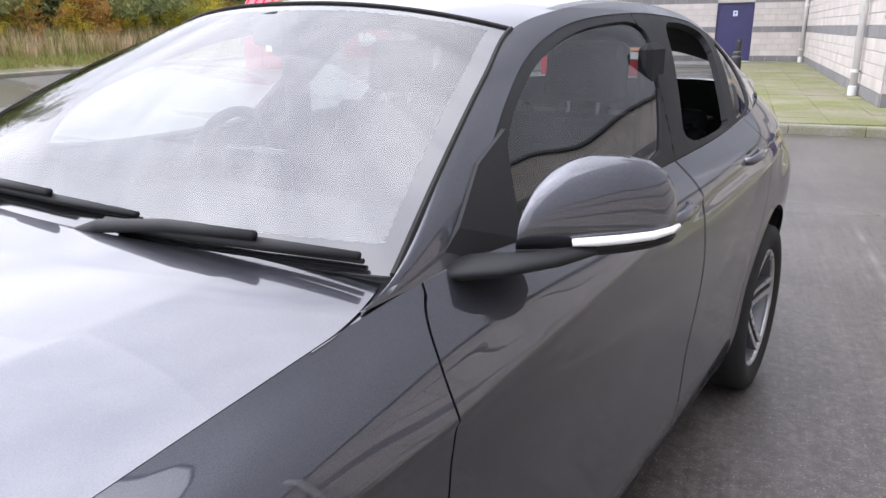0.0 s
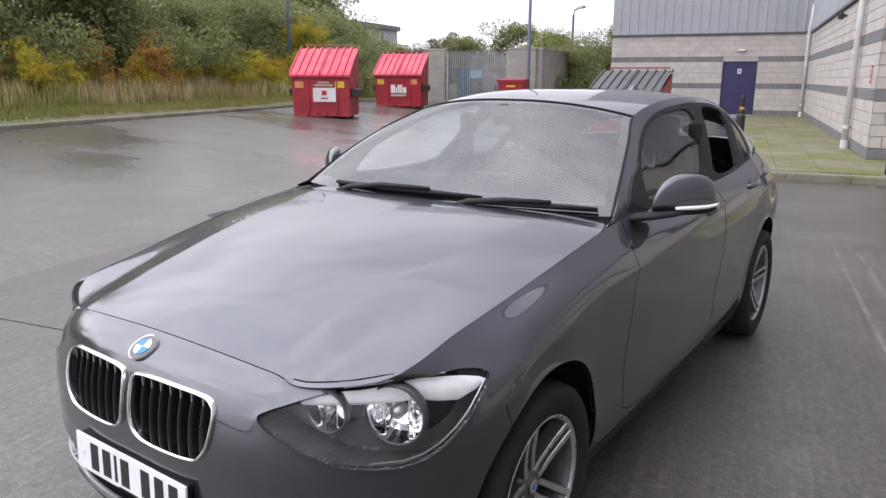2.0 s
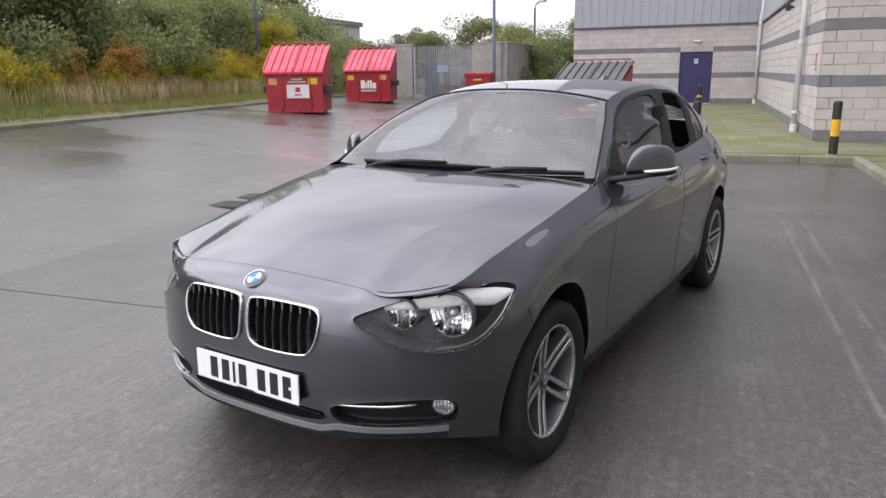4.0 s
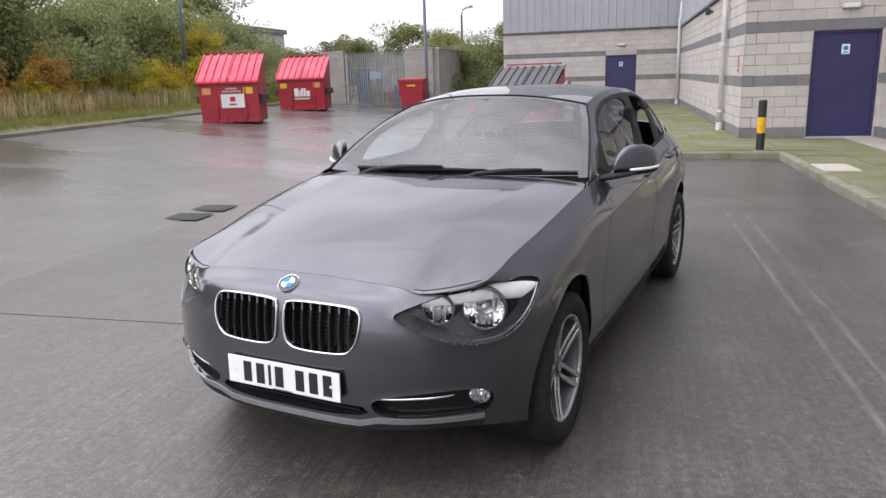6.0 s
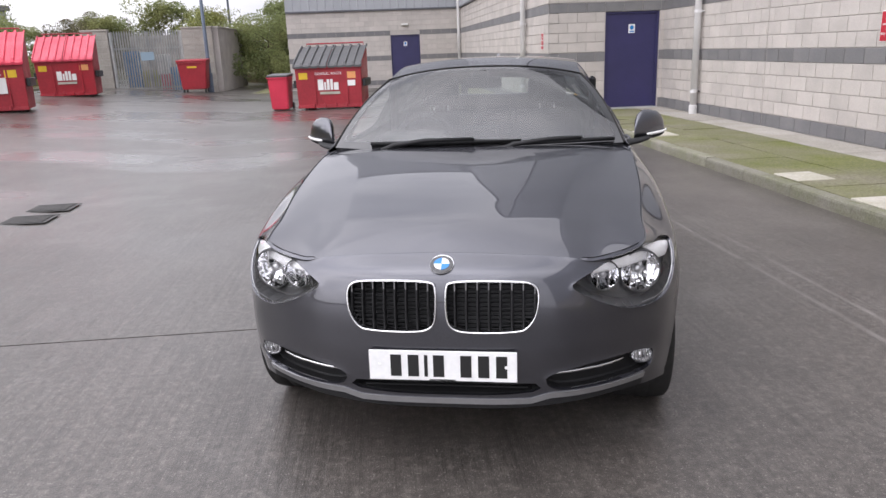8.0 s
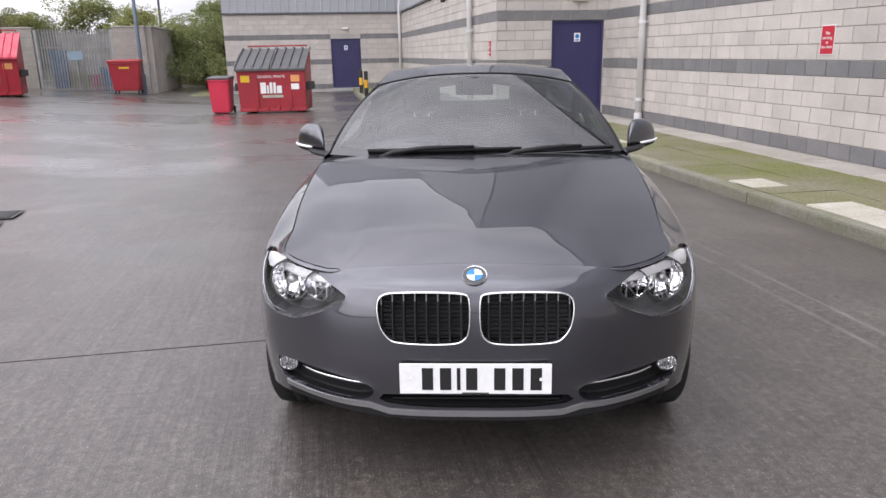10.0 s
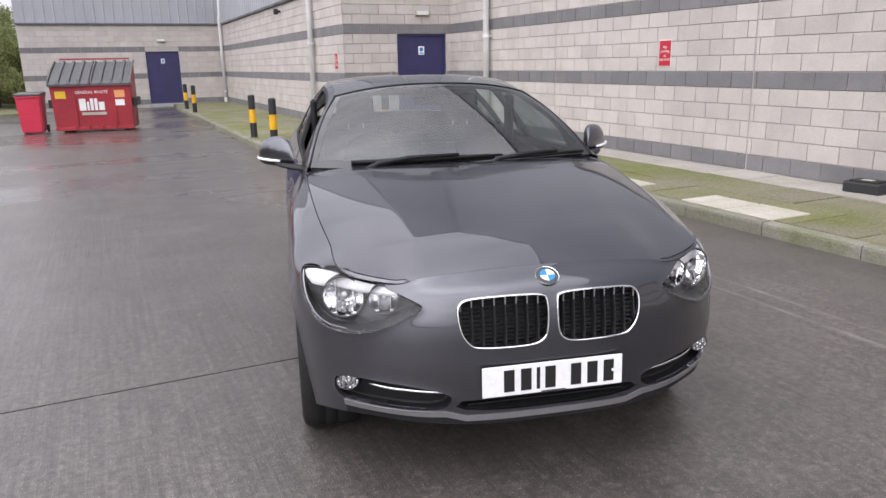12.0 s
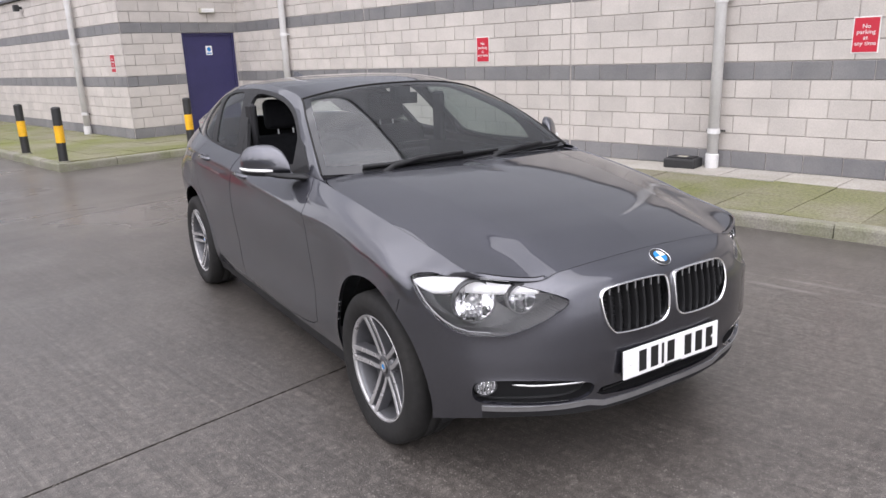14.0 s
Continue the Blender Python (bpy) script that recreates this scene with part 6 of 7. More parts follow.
# black seals round the screen
seal = spline(RAIL, np.linspace(0, RAIL_WS, 40))
across = [(x, SPINE[0][1] + (seal[-1][1] - SPINE[0][1]) * (x / seal[-1][0])**2, SPINE[0][2] + (seal[-1][2] - SPINE[0][2]) * abs(x / seal[-1][0])**2.4 + .002) for x in np.linspace(-seal[-1][0], seal[-1][0], 41)]
part("screen_seal", tube(across, .004, 6), RUBBER, screen)
for s in (1, -1):
    part("screen_seal", tube([(q[0] * s, q[1] - .002, q[2] + .002) for q in seal], .0055, 6), RUBBER, screen)
# cowl between bonnet and screen
bm = bmesh.new()
bon = bonnet()[0].reshape(70, 90, 3)[-1]
low = windscreen()[0].reshape(50, 50, 3)[0]
for s in (1, -1):
    k = np.linspace(0, 1, 30)
    A = np.array([np.interp(k, np.linspace(0, 1, len(bon)), bon[:, i]) for i in range(3)]).T * (s, 1, 1) + (0, -.02, -.028)
    B = np.array([np.interp(k, np.linspace(0, 1, len(low)), low[:, i]) for i in range(3)]).T * (s, 1, 1) + (0, .012, -.002)
    va, vb = [bm.verts.new(p) for p in A], [bm.verts.new(p) for p in B]
    for i in range(len(k) - 1):
        bm.faces.new((va[i], va[i + 1], vb[i + 1], vb[i]) if s > 0 else (va[i + 1], va[i], vb[i], vb[i + 1]))
part("scuttle_panel", bm, BLACK_TRIM, car, "black plastic scuttle panel")

# side of the cabin: pillars, window frames, panes
GLASS_F = [(.95, 1.018), (.985, 1.09), (1.05, 1.165), (1.20, 1.235), (1.42, 1.305), (1.62, 1.338), (1.96, 1.352), (1.87, 1.22), (1.74, 1.08), (1.67, 1.02)]
GLASS_R = [(1.86, 1.026), (1.95, 1.14), (2.03, 1.24), (2.12, 1.345), (2.28, 1.345), (2.42, 1.335), (2.56, 1.305), (2.42, 1.17), (2.33, 1.06), (2.30, 1.032)]
GLASS_Q = [(2.40, 1.04), (2.45, 1.09), (2.53, 1.18), (2.64, 1.285), (2.72, 1.255), (2.77, 1.20), (2.74, 1.13), (2.68, 1.08), (2.55, 1.05)]
OPENING = [(.76, 1.004), (.90, 1.095), (1.05, 1.19), (1.20, 1.257), (1.42, 1.325), (1.62, 1.356), (1.95, 1.370), (2.15, 1.366), (2.42, 1.355), (2.6, 1.322), (2.72, 1.285), (2.83, 1.21), (2.80, 1.13), (2.70, 1.07), (2.5, 1.040), (2.2, 1.018), (1.7, 1.002), (1.2, .998)]
gv, gt = side_glasshouse()
frames = {"f": rounded(GLASS_F, 2), "r": rounded(GLASS_R, 2), "q": rounded(GLASS_Q, 2), "o": rounded(OPENING, 2)}
for key in "ofrq":
    gv, gt = split(gv, gt, inside_of(gv[:, 1:3], frames[key]))
B_POST = lambda W: np.abs(W[:, 1] - 1.765 - .40 * (W[:, 2] - 1.0)) - .0025
gv, gt = split(gv, gt, B_POST(gv))
gn = normals_of(gv, gt)
gc = mids(gv, gt)
inn = {k: inside_of(gc[:, 1:3], frames[k]) < 0 for k in frames}


def cabin_pair(name, mask, material, label="", edge=.01, lift=0.0, skip=(), parents=None):
    used, inv = np.unique(gt[mask], return_inverse=True)
    v, t, n = gv[used], inv.reshape(-1, 3), gn[used]
    out = []
    for k, s in enumerate((1, -1)):
        if s in skip:
            out.append(None)
            continue
        out.append(sheet(name, v * (s, 1, 1), t if s > 0 else t[:, ::-1], material, parents[k] if parents else car, label, edge, n * (s, 1, 1), lift))
    return out


cabin_pair("side_frame", ~inn["o"], PAINT)
cabin_pair("window_surround", inn["o"] & ~inn["f"] & ~inn["r"] & ~inn["q"] & (B_POST(gc) > 0), BLACK_TRIM, "black window surround", edge=.02, lift=-.002)
cabin_pair("door_glass", inn["f"], SIDE_GLASS, "closed side window pane", edge=0, lift=-.008, skip=(-1,), parents=front_doors)
cabin_pair("door_glass", inn["r"], SIDE_GLASS, "closed side window pane", edge=0, lift=-.008, skip=(1,), parents=rear_doors)
cabin_pair("quarter_glass", inn["q"], SIDE_GLASS, "fixed quarter pane", edge=0, lift=-.006, parents=rear_doors)

# wheel housings and floor
for y in (0.0, 2.69):
    for s in (1, -1):
        bm = bmesh.new()
        rows = []
        for x in (.46, .77):
            rows.append([bm.verts.new((s * x, y + ARCH_Y + (ARCH + .012) * math.cos(q), ARCH_Z + (ARCH + .012) * math.sin(q))) for q in np.linspace(-.35, math.pi + .35, 26)])
        for k in range(25):
            bm.faces.new((rows[0][k], rows[0][k + 1], rows[1][k + 1], rows[1][k]))
        bm.faces.new(rows[0])
        part("wheel_housing", bm, BLACK_TRIM, car)
part("floor_pan", box(-.79, .79, .42, 2.26, .16, .205, .01, 1), BLACK_TRIM, car)
part("floor_pan", box(-.46, .46, -.42, .42, .20, .245, .01, 1), BLACK_TRIM, car)
part("floor_pan", box(-.46, .46, 2.26, 3.35, .18, .225, .01, 1), BLACK_TRIM, car)


# lamps
def body_point(u, z):
    """The place on the car's left side at a way along the body and a height, and the direction out of it."""
    lines = np.array([at_stations(line, STATIONS, [u])[0] for line in LOWER])
    c = spline(lines, np.linspace(0, 1, 500))
    k = int(np.argmin(np.abs(c[:, 2] - z)))
    other = np.array([at_stations(line, STATIONS, [u + .01])[0] for line in LOWER])
    c2 = spline(other, np.linspace(0, 1, 500))
    n = np.cross(c2[k] - c[k], c[min(k + 6, 499)] - c[max(k - 6, 0)])
    return Vector(c[k]), Vector(n / np.linalg.norm(n))


def facing(p, n, s=1):
    """A pose at p whose -y looks along n; s = -1 for the mirror side."""
    p, n = Vector((p[0] * s, p[1], p[2])), Vector((n[0] * s, n[1], n[2])).normalized()
    return Matrix.Translation(p) @ (-n).to_track_quat("Y", "Z").to_matrix().to_4x4()


lv, lt = V, T[lamp & (val["lamp"] < -.001)]
used, inv = np.unique(lt, return_inverse=True)
lv, lt, ln = V[used], inv.reshape(-1, 3), N[used]
depth = .10
BOWLS = (((.684, -.470, .702), .073, "main_reflector"), ((.552, -.566, .712), .051, "inner_reflector"))


def bowl_distance(P):
    return np.minimum(*[np.hypot(P[:, 0] - c[0], P[:, 2] - c[2]) - r * 1.02 for c, r, _ in BOWLS])


for s in (1, -1):
    tt = lt if s > 0 else lt[:, ::-1]
    pod = sheet("headlight", (lv[:, :3] - ln * .004) * (s, 1, 1) + np.array((0, .0, 0)), tt, LENS_GLASS, car, "clear headlight with twin round reflectors and silver brow", edge=0, normals=ln * (s, 1, 1))
    # housing: floor set back, with round openings for the bowls, and walls round it
    E = np.vstack([lt[:, [0, 1]], lt[:, [1, 2]], lt[:, [2, 0]]])
    _, first_at, count = np.unique(np.sort(E, axis=1), axis=0, return_index=True, return_counts=True)
    rim = E[first_at[count == 1]]
    top_p = lv[:, :3] - ln * .006
    fv = lv[:, :3] * (.97, 1, 1) + np.array((0, depth, -.004))
    walls = [(a, b, b + len(lv), a + len(lv)) if s > 0 else (b, a, a + len(lv), b + len(lv)) for a, b in rim.tolist()]
    fv, ft = split(fv, lt, bowl_distance(fv))
    ft = ft[bowl_distance(mids(fv, ft)) > 0]
    P = np.vstack([top_p, fv]) * (s, 1, 1)
    faces = [tuple(x + len(lv) for x in (f if s > 0 else f[::-1])) for f in ft.tolist()] + walls
    me = bpy.data.meshes.new("lamp_housing")
    me.from_pydata(P.tolist(), [], faces)
    me.materials.append(LAMP_BLACK)
    ob = new("lamp_housing", me)
    ob.parent = pod
    # silver brow along the upper edge
    bm = bmesh.new()
    brow = []
    for u, z, w in ((0.537, 0.746, 0.004), (0.631, 0.760, 0.017), (0.725, 0.772, 0.028), (0.819, 0.782, 0.035), (0.885, 0.781, 0.043), (0.941, 0.776, 0.043), (0.993, 0.768, 0.021), (1.012, 0.763, 0.005)):
        p, n = body_point(u, z)
        p2, n2 = body_point(u, z - w)
        brow.append([bm.verts.new(((q - nn * d).x * s, (q - nn * d).y, (q - nn * d).z)) for q, nn, d in ((p, n, .006), (p2, n2, .009), (p2, n2, .030))])
    for a, b in zip(brow, brow[1:]):
        for k in range(2):
            bm.faces.new((a[k], b[k], b[k + 1], a[k + 1]) if s < 0 else (a[k + 1], b[k + 1], b[k], a[k]))
    part("silver_brow", bm, BROW, pod, "bright silver brow", smooth=True)
    for (x, y, z), r, name in BOWLS:
        look_out = Vector((.28, -1, 0.02))
        bowl = part(name, lathe([(r, -.012), (r * .97, -.006), (r * .90, .012), (r * .78, .027), (r * .62, .038), (r * .44, .046), (r * .18, .052)], 20, "y", caps=False), REFLECTOR, pod, smooth=False, at=facing((x, y, z), look_out, s))
        part("reflector_ring", lathe([(r * 1.0, -.018), (r * 1.09, -.014), (r * 1.10, .01), (r * 1.0, .01)], 36, "y", closed=True), LAMP_BLACK, pod, smooth=True, at=facing((x, y, z), look_out, s))
        part("bulb_shield", lathe([(.001, -.004), (r * .22, -.002), (r * .24, .03), (r * .16, .045)], 20, "y"), SATIN, pod, smooth=True, at=facing((x, y, z), look_out, s))
        for q in (-1, 1):
            part("reflector_facet", box(-.0015, .0015, -.006, .03, -r * .9, r * .9), REFLECTOR, pod, at=facing((x, y, z), look_out, s) @ pose(q * r * .42, .008, 0))
    # silver tube added for the light that the painted edge catches below the lamp
    edge_line = [body_point(u, z) for u, z in ((1.014, 0.760), (0.993, 0.733), (0.965, 0.702), (0.932, 0.674), (0.890, 0.646), (0.847, 0.628), (0.800, 0.617), (0.725, 0.615))]
    part("edge_glint", tube([((q + n * .001).x * s, (q + n * .001).y, (q + n * .001).z) for q, n in edge_line], [.0022] * 4 + [.0018, .0014, .0012, .001], 6), SATIN, pod)
    # fog lamp, trim bar, recess
    rv = V
    rt = T[val["recess"] < 0]
    used, inv = np.unique(rt, return_inverse=True)
    v2, t2, n2 = V[used], inv.reshape(-1, 3), N[used]
    E = np.vstack([t2[:, [0, 1]], t2[:, [1, 2]], t2[:, [2, 0]]])
    _, first_at, count = np.unique(np.sort(E, axis=1), axis=0, return_index=True, return_counts=True)
    rim = E[first_at[count == 1]]
    P = np.vstack([v2[:, :3] - n2 * .002, v2[:, :3] * (.985, 1, 1) + np.array((0, .055, 0))]) * (s, 1, 1)
    n0 = len(v2)
    faces = [tuple(x + n0 for x in (f if s > 0 else f[::-1])) for f in t2.tolist()] + [(a, b, b + n0, a + n0) if s > 0 else (b, a, a + n0, b + n0) for a, b in rim.tolist()]
    me = bpy.data.meshes.new("lower_vent")
    me.from_pydata(P.tolist(), [], faces)
    me.materials.append(BLACK_TRIM)
    vent = new("lower_vent", me)
    vent.parent = car
    tagged(vent, "black lower side vent")
    pts = []
    for u in np.linspace(.362, .655, 14):
        p, n = body_point(u, .403 + .012 * (u - .35) / .28)
        q = p - n * (.004 + .010 * max(0, (u - .58) / .08))
        pts.append((q.x * s, q.y, q.z))
    part("trim_bar", tube(pts, .0048, 8), CHROME, vent, "slim bright trim bar", smooth=True)
    p, n = body_point(.748, .406)
    fog_at = facing(p - n * .010, Vector((.18, -1, 0)), s)
    fog = part("fog_lamp", lathe([(.037, .002), (.035, .004), (.030, .018), (.018, .028), (.004, .031)], 24, "y", caps=False), REFLECTOR, car, "oval clear fog lamp", at=fog_at @ Matrix.Diagonal((1.05, 1, .78, 1)))
    part("fog_ring", lathe([(.036, -.004), (.0385, -.003), (.039, .02), (.036, .02)], 30, "y", closed=True), LAMP_BLACK, fog, smooth=True)
    part("fog_lens", lathe([(.001, -.008), (.02, -.007), (.031, -.005), (.037, -.001)], 30, "y", caps=False), LENS_GLASS, fog, smooth=True)
    for k in (-2, -1, 0, 1, 2):
        part("lens_flute", box(-.0022, .0022, -.002, .006, -.030 + .004 * abs(k), .030 - .004 * abs(k), .0015, 1), SATIN, fog, at=pose(.0125 * k, 0, 0))

# twin grilles
nose_grid = [(np.array([at_stations(line, STATIONS, [u])[0] for line in LOWER])) for u in np.linspace(0, .36, 25)]
nose_lines = [spline(c, np.linspace(0, 1, 90)) for c in nose_grid]
nose_x = np.array([c[40, 0] for c in nose_lines])


def nose_y(x, z):
    a = abs(x)
    k = int(np.clip(np.searchsorted(nose_x, a), 1, len(nose_x) - 1))
    t = (a - nose_x[k - 1]) / (nose_x[k] - nose_x[k - 1])
    ya, yb = (float(np.interp(z, nose_lines[i][:, 2], nose_lines[i][:, 1])) for i in (k - 1, k))
    return ya + (yb - ya) * t


for s in (1, -1):
    ring = rounded(KIDNEY, 3)
    cen = ring.mean(0)
    bm = bmesh.new()
    loops = []
    for k, (shrink, out) in enumerate(((1.0, -.001), (1.0, .008), (.985, .012), (.955, .011), (.945, .004), (.945, -.03))):
        loop = []
        for x, z in ring:
            px, pz = cen[0] + (x - cen[0]) * (1 - (1 - shrink) * .75), cen[1] + (z - cen[1]) * (1 - (1 - shrink) * 1.25)
            loop.append(bm.verts.new((px * s, nose_y(px, pz) - out, pz)))
        loops.append(loop)
    for a, b in zip(loops, loops[1:]):
        for i in range(len(ring)):
            j = (i + 1) % len(ring)
            bm.faces.new((a[i], a[j], b[j], b[i]) if s < 0 else (a[j], a[i], b[i], b[j]))
    grille = part("grille", bm, CHROME, car, "kidney-shaped grille with bright rim and black vertical slats", smooth=True)
    backing = bmesh.new()
    verts = [backing.verts.new((x * s, nose_y(x, z) + .055, z)) for x, z in ring]
    backing.faces.new(verts if s < 0 else verts[::-1])
    part("grille_backing", backing, BLACK_STEEL, grille)
    for k in range(11):
        z = .576 + k * .0152
        inside = [p[0] for p in ring if abs(p[1] - z) < .012]
        if inside:
            part("radiator_bar", box(min(min(inside) * s, max(inside) * s), max(min(inside) * s, max(inside) * s), nose_y(.16, z) + .042, nose_y(.16, z) + .050, z - .003, z + .003), BLACK_TRIM, grille)
    for k in range(8):
        x = .046 + k * .0385
        hits = [z for (x0, z0), (x1, z1) in zip(ring, np.roll(ring, -1, 0)) if (x0 - x) * (x1 - x) <= 0 and x0 != x1 for z in [z0 + (z1 - z0) * (x - x0) / (x1 - x0)]]
        if len(hits) < 2:
            continue
        z0, z1 = min(hits) + .006, max(hits) - .005
        bm = bmesh.new()
        rows = []
        for z in np.linspace(z0, z1, 9):
            y = nose_y(x, z)
            rows.append([bm.verts.new((x * s + dx, y + dy, z)) for dx, dy in ((-.004, .040), (-.004, .016), (-.0018, .010), (.0018, .010), (.004, .016), (.004, .040))])
        for a, b in zip(rows, rows[1:]):
            for i in range(5):
                bm.faces.new((a[i], a[i + 1], b[i + 1], b[i]))
        bmesh.ops.recalc_face_normals(bm, faces=bm.faces[:])
        part("grille_slat", bm, BLACK_TRIM, grille)
        y = nose_y(x, z1 - .012)
        part("slat_tip", box(x * s - .0025, x * s + .0025, y + .004, y + .012, z1 - .048, z1 - .001, .0012, 1), SATIN, grille)

# lower intake
bm = bmesh.new()
low_ring = INTAKE_R
a = [bm.verts.new((x, nose_y(x, z) + .002, z)) for x, z in low_ring]
b = [bm.verts.new((x * .97, nose_y(x, z) + .07, z)) for x, z in low_ring]
for i in range(len(a)):
    j = (i + 1) % len(a)
    bm.faces.new((a[i], a[j], b[j], b[i]))
bm.faces.new(b)
intake = part("lower_intake", bm, BLACK_STEEL, car, "black lower air intake")
for z in (.305, .322):
    part("intake_bar", box(-.29, .29, -.71, -.697, z + .034, z + .040), BLACK_TRIM, intake)

# number plate with plain bars in place of its characters
plate_m = pose(0, -.772, .446, -2.0, 0, 0)
plate = part("number_plate", box(-.256, .256, -.003, .004, -.0545, .0545, .003, 2), PLATE_WHITE, car, "white number plate with black bars", at=plate_m)
x = -.186
for k, w in enumerate((.050, .050, .016, .050, None, .050, .050, .050)):
    if w is None:
        x += .033
        continue
    part("plate_bar", box(x + .12 * w, x + .88 * w, -.0042, -.0031, -.0395, .0395), INK, plate)
    x += w + .011
part("plate_maker_bar", box(-.045, .045, -.0040, -.0031, -.0525, -.0485), INK, plate)
for s in (-.2, .2):
    part("plate_screw", lathe([(.006, -.0035), (.006, -.0055), (.001, -.006)], 12, "y"), PLATE_WHITE, plate, at=pose(s * 1.1, 0, .0))
part("plate_holder", box(-.25, .25, .004, .022, -.05, .05, .004, 1), BLACK_TRIM, plate)

# round badge: blue and white quarters in a black ring
badge_m = facing((0, nose_y(0, .784) - .002, .784), Vector((0, -.04, nose_y(0, .804) - nose_y(0, .764))))
badge = part("badge", lathe([(.041, .004), (.041, -.003), (.039, -.005), (.028, -.005), (.0275, -.004)], 40, "y"), GLOSS_BLACK, car, "round badge with blue and white quarters", at=badge_m)
part("badge_rim", lathe([(.0395, -.004), (.0415, -.005), (.0425, -.003), (.0415, .002)], 40, "y", closed=True), CHROME, badge)
for k in range(4):
    bm = bmesh.new()
    mid = bm.verts.new((0, -.0062, 0))
    arc = [bm.verts.new((.027 * math.cos(q), -.0062, .027 * math.sin(q))) for q in np.linspace(k * math.pi / 2, (k + 1) * math.pi / 2, 9)]
    for i in range(8):
        bm.faces.new((mid, arc[i], arc[i + 1]))
    part("badge_quarter", bm, BADGE_BLUE if k % 2 else WHITE, badge)


# wheels
def wheel_mesh_parts():
    rim_profile = [(.190, -.11), (.205, -.10), (.2145, -.095), (.2145, .075), (.222, .085), (.2245, .098), (.219, .101), (.212, .095), (.206, .07), (.200, .02), (.195, -.06), (.185, -.10)]
    tyre_profile = [(.222, -.100), (.245, -.112), (.275, -.116), (.300, -.110), (.312, -.098), (.317, -.07), (.3175, -.03), (.3145, -.028), (.3145, -.022), (.318, -.02), (.318, .02), (.3145, .022), (.3145, .028), (.3175, .03), (.317, .07), (.312, .098), (.300, .110), (.275, .116), (.250, .112), (.232, .104), (.222, .098)]
    return rim_profile, tyre_profile


def make_wheel():
    rim_p, tyre_p = wheel_mesh_parts()
    w = part("wheel", lathe(rim_p, 64, "x", closed=True), ALLOY_DARK, car, "five double-spoke alloy wheel with low tyre", smooth=True)
    part("tyre", lathe(tyre_p, 72, "x", closed=True), RUBBER, w, smooth=True)
    part("rim_lip", lathe([(.208, .090), (.2135, .0975), (.219, .1015), (.2225, .1015), (.2225, .096), (.212, .085)], 64, "x", closed=True), ALLOY, w, "bright machined rim lip", smooth=True)
    part("brake_disc", lathe([(.05, -.02), (.150, -.02), (.150, .0), (.08, .0), (.07, .03), (.03, .03)], 48, "x"), BRAKE, w)
    part("caliper", box(-.06, .03, -.165, -.09, -.06, .06, .012, 2), BLACK_STEEL, w)
    for k in range(5):
        base = 2 * math.pi * k / 5 + math.pi / 2
        for q in (-1, 1):
            bm, face = bmesh.new(), bmesh.new()
            rows, tops = [], []
            for t in np.linspace(0, 1, 9):
                r = .045 + t * .172
                swing = base + q * min(.023 / r, .42)
                half = .0098 + .003 * t
                x = .062 + .036 * t ** 1.4
                c, sn = math.cos(swing), math.sin(swing)
                mid = np.array((x, c * r, sn * r))
                lat = np.array((0, -sn, c))
                rows.append([bm.verts.new(tuple(mid + lat * l + np.array((d, 0, 0)))) for l, d in ((-half * 1.25, -.045), (-half, -.002), (half, -.002), (half * 1.25, -.045))])
                tops.append([face.verts.new(tuple(mid + lat * l + np.array((d, 0, 0)))) for l, d in ((-half * .90, -.003), (-half * .78, .0012), (half * .78, .0012), (half * .90, -.003))])
            for a, b in zip(rows, rows[1:]):
                for i in range(4):
                    bm.faces.new((a[i], b[i], b[(i + 1) % 4], a[(i + 1) % 4]))
            for a, b in zip(tops, tops[1:]):
                for i in range(3):
                    face.faces.new((a[i], b[i], b[i + 1], a[i + 1]))
            bmesh.ops.recalc_face_normals(bm, faces=bm.faces[:])
            spoke = part("spoke", bm, ALLOY_DARK, w, smooth=False)
            part("spoke_face", face, ALLOY, spoke, "bright machined spoke face")
    part("hub", lathe([(.001, .064), (.034, .064), (.056, .058), (.066, .045), (.066, .0), (.03, .0)], 40, "x"), ALLOY_DARK, w, smooth=True)
    cap = part("hub_cap", lathe([(.001, .0695), (.022, .0695), (.029, .068), (.032, .064), (.032, .06)], 32, "x"), GLOSS_BLACK, w, smooth=True)
    part("hub_badge", lathe([(.001, .0715), (.010, .0713), (.012, .0697)], 24, "x"), BADGE_BLUE, cap)
    part("hub_ring", lathe([(.012, .0700), (.013, .0714), (.021, .0710), (.022, .0696)], 24, "x"), ALLOY, cap)
    for k in range(5):
        q = 2 * math.pi * (k + .5) / 5 + math.pi / 2
        part("wheel_bolt", lathe([(.001, .052), (.008, .052), (.010, .048), (.010, .03)], 12, "x"), BLACK_STEEL, w, at=pose(0, .046 * math.cos(q), .046 * math.sin(q)))
    return w


wheel = make_wheel()
wheel.matrix_basis = pose(.746, 0, .3165, 18, 0, 0)
copy_thing(wheel, pose(.758, 2.69, .3165, -9, 0, 0))
copy_thing(wheel, pose(-.746, 0, .3165, 18, 0, 180))
copy_thing(wheel, pose(-.758, 2.69, .3165, 21, 0, 180))


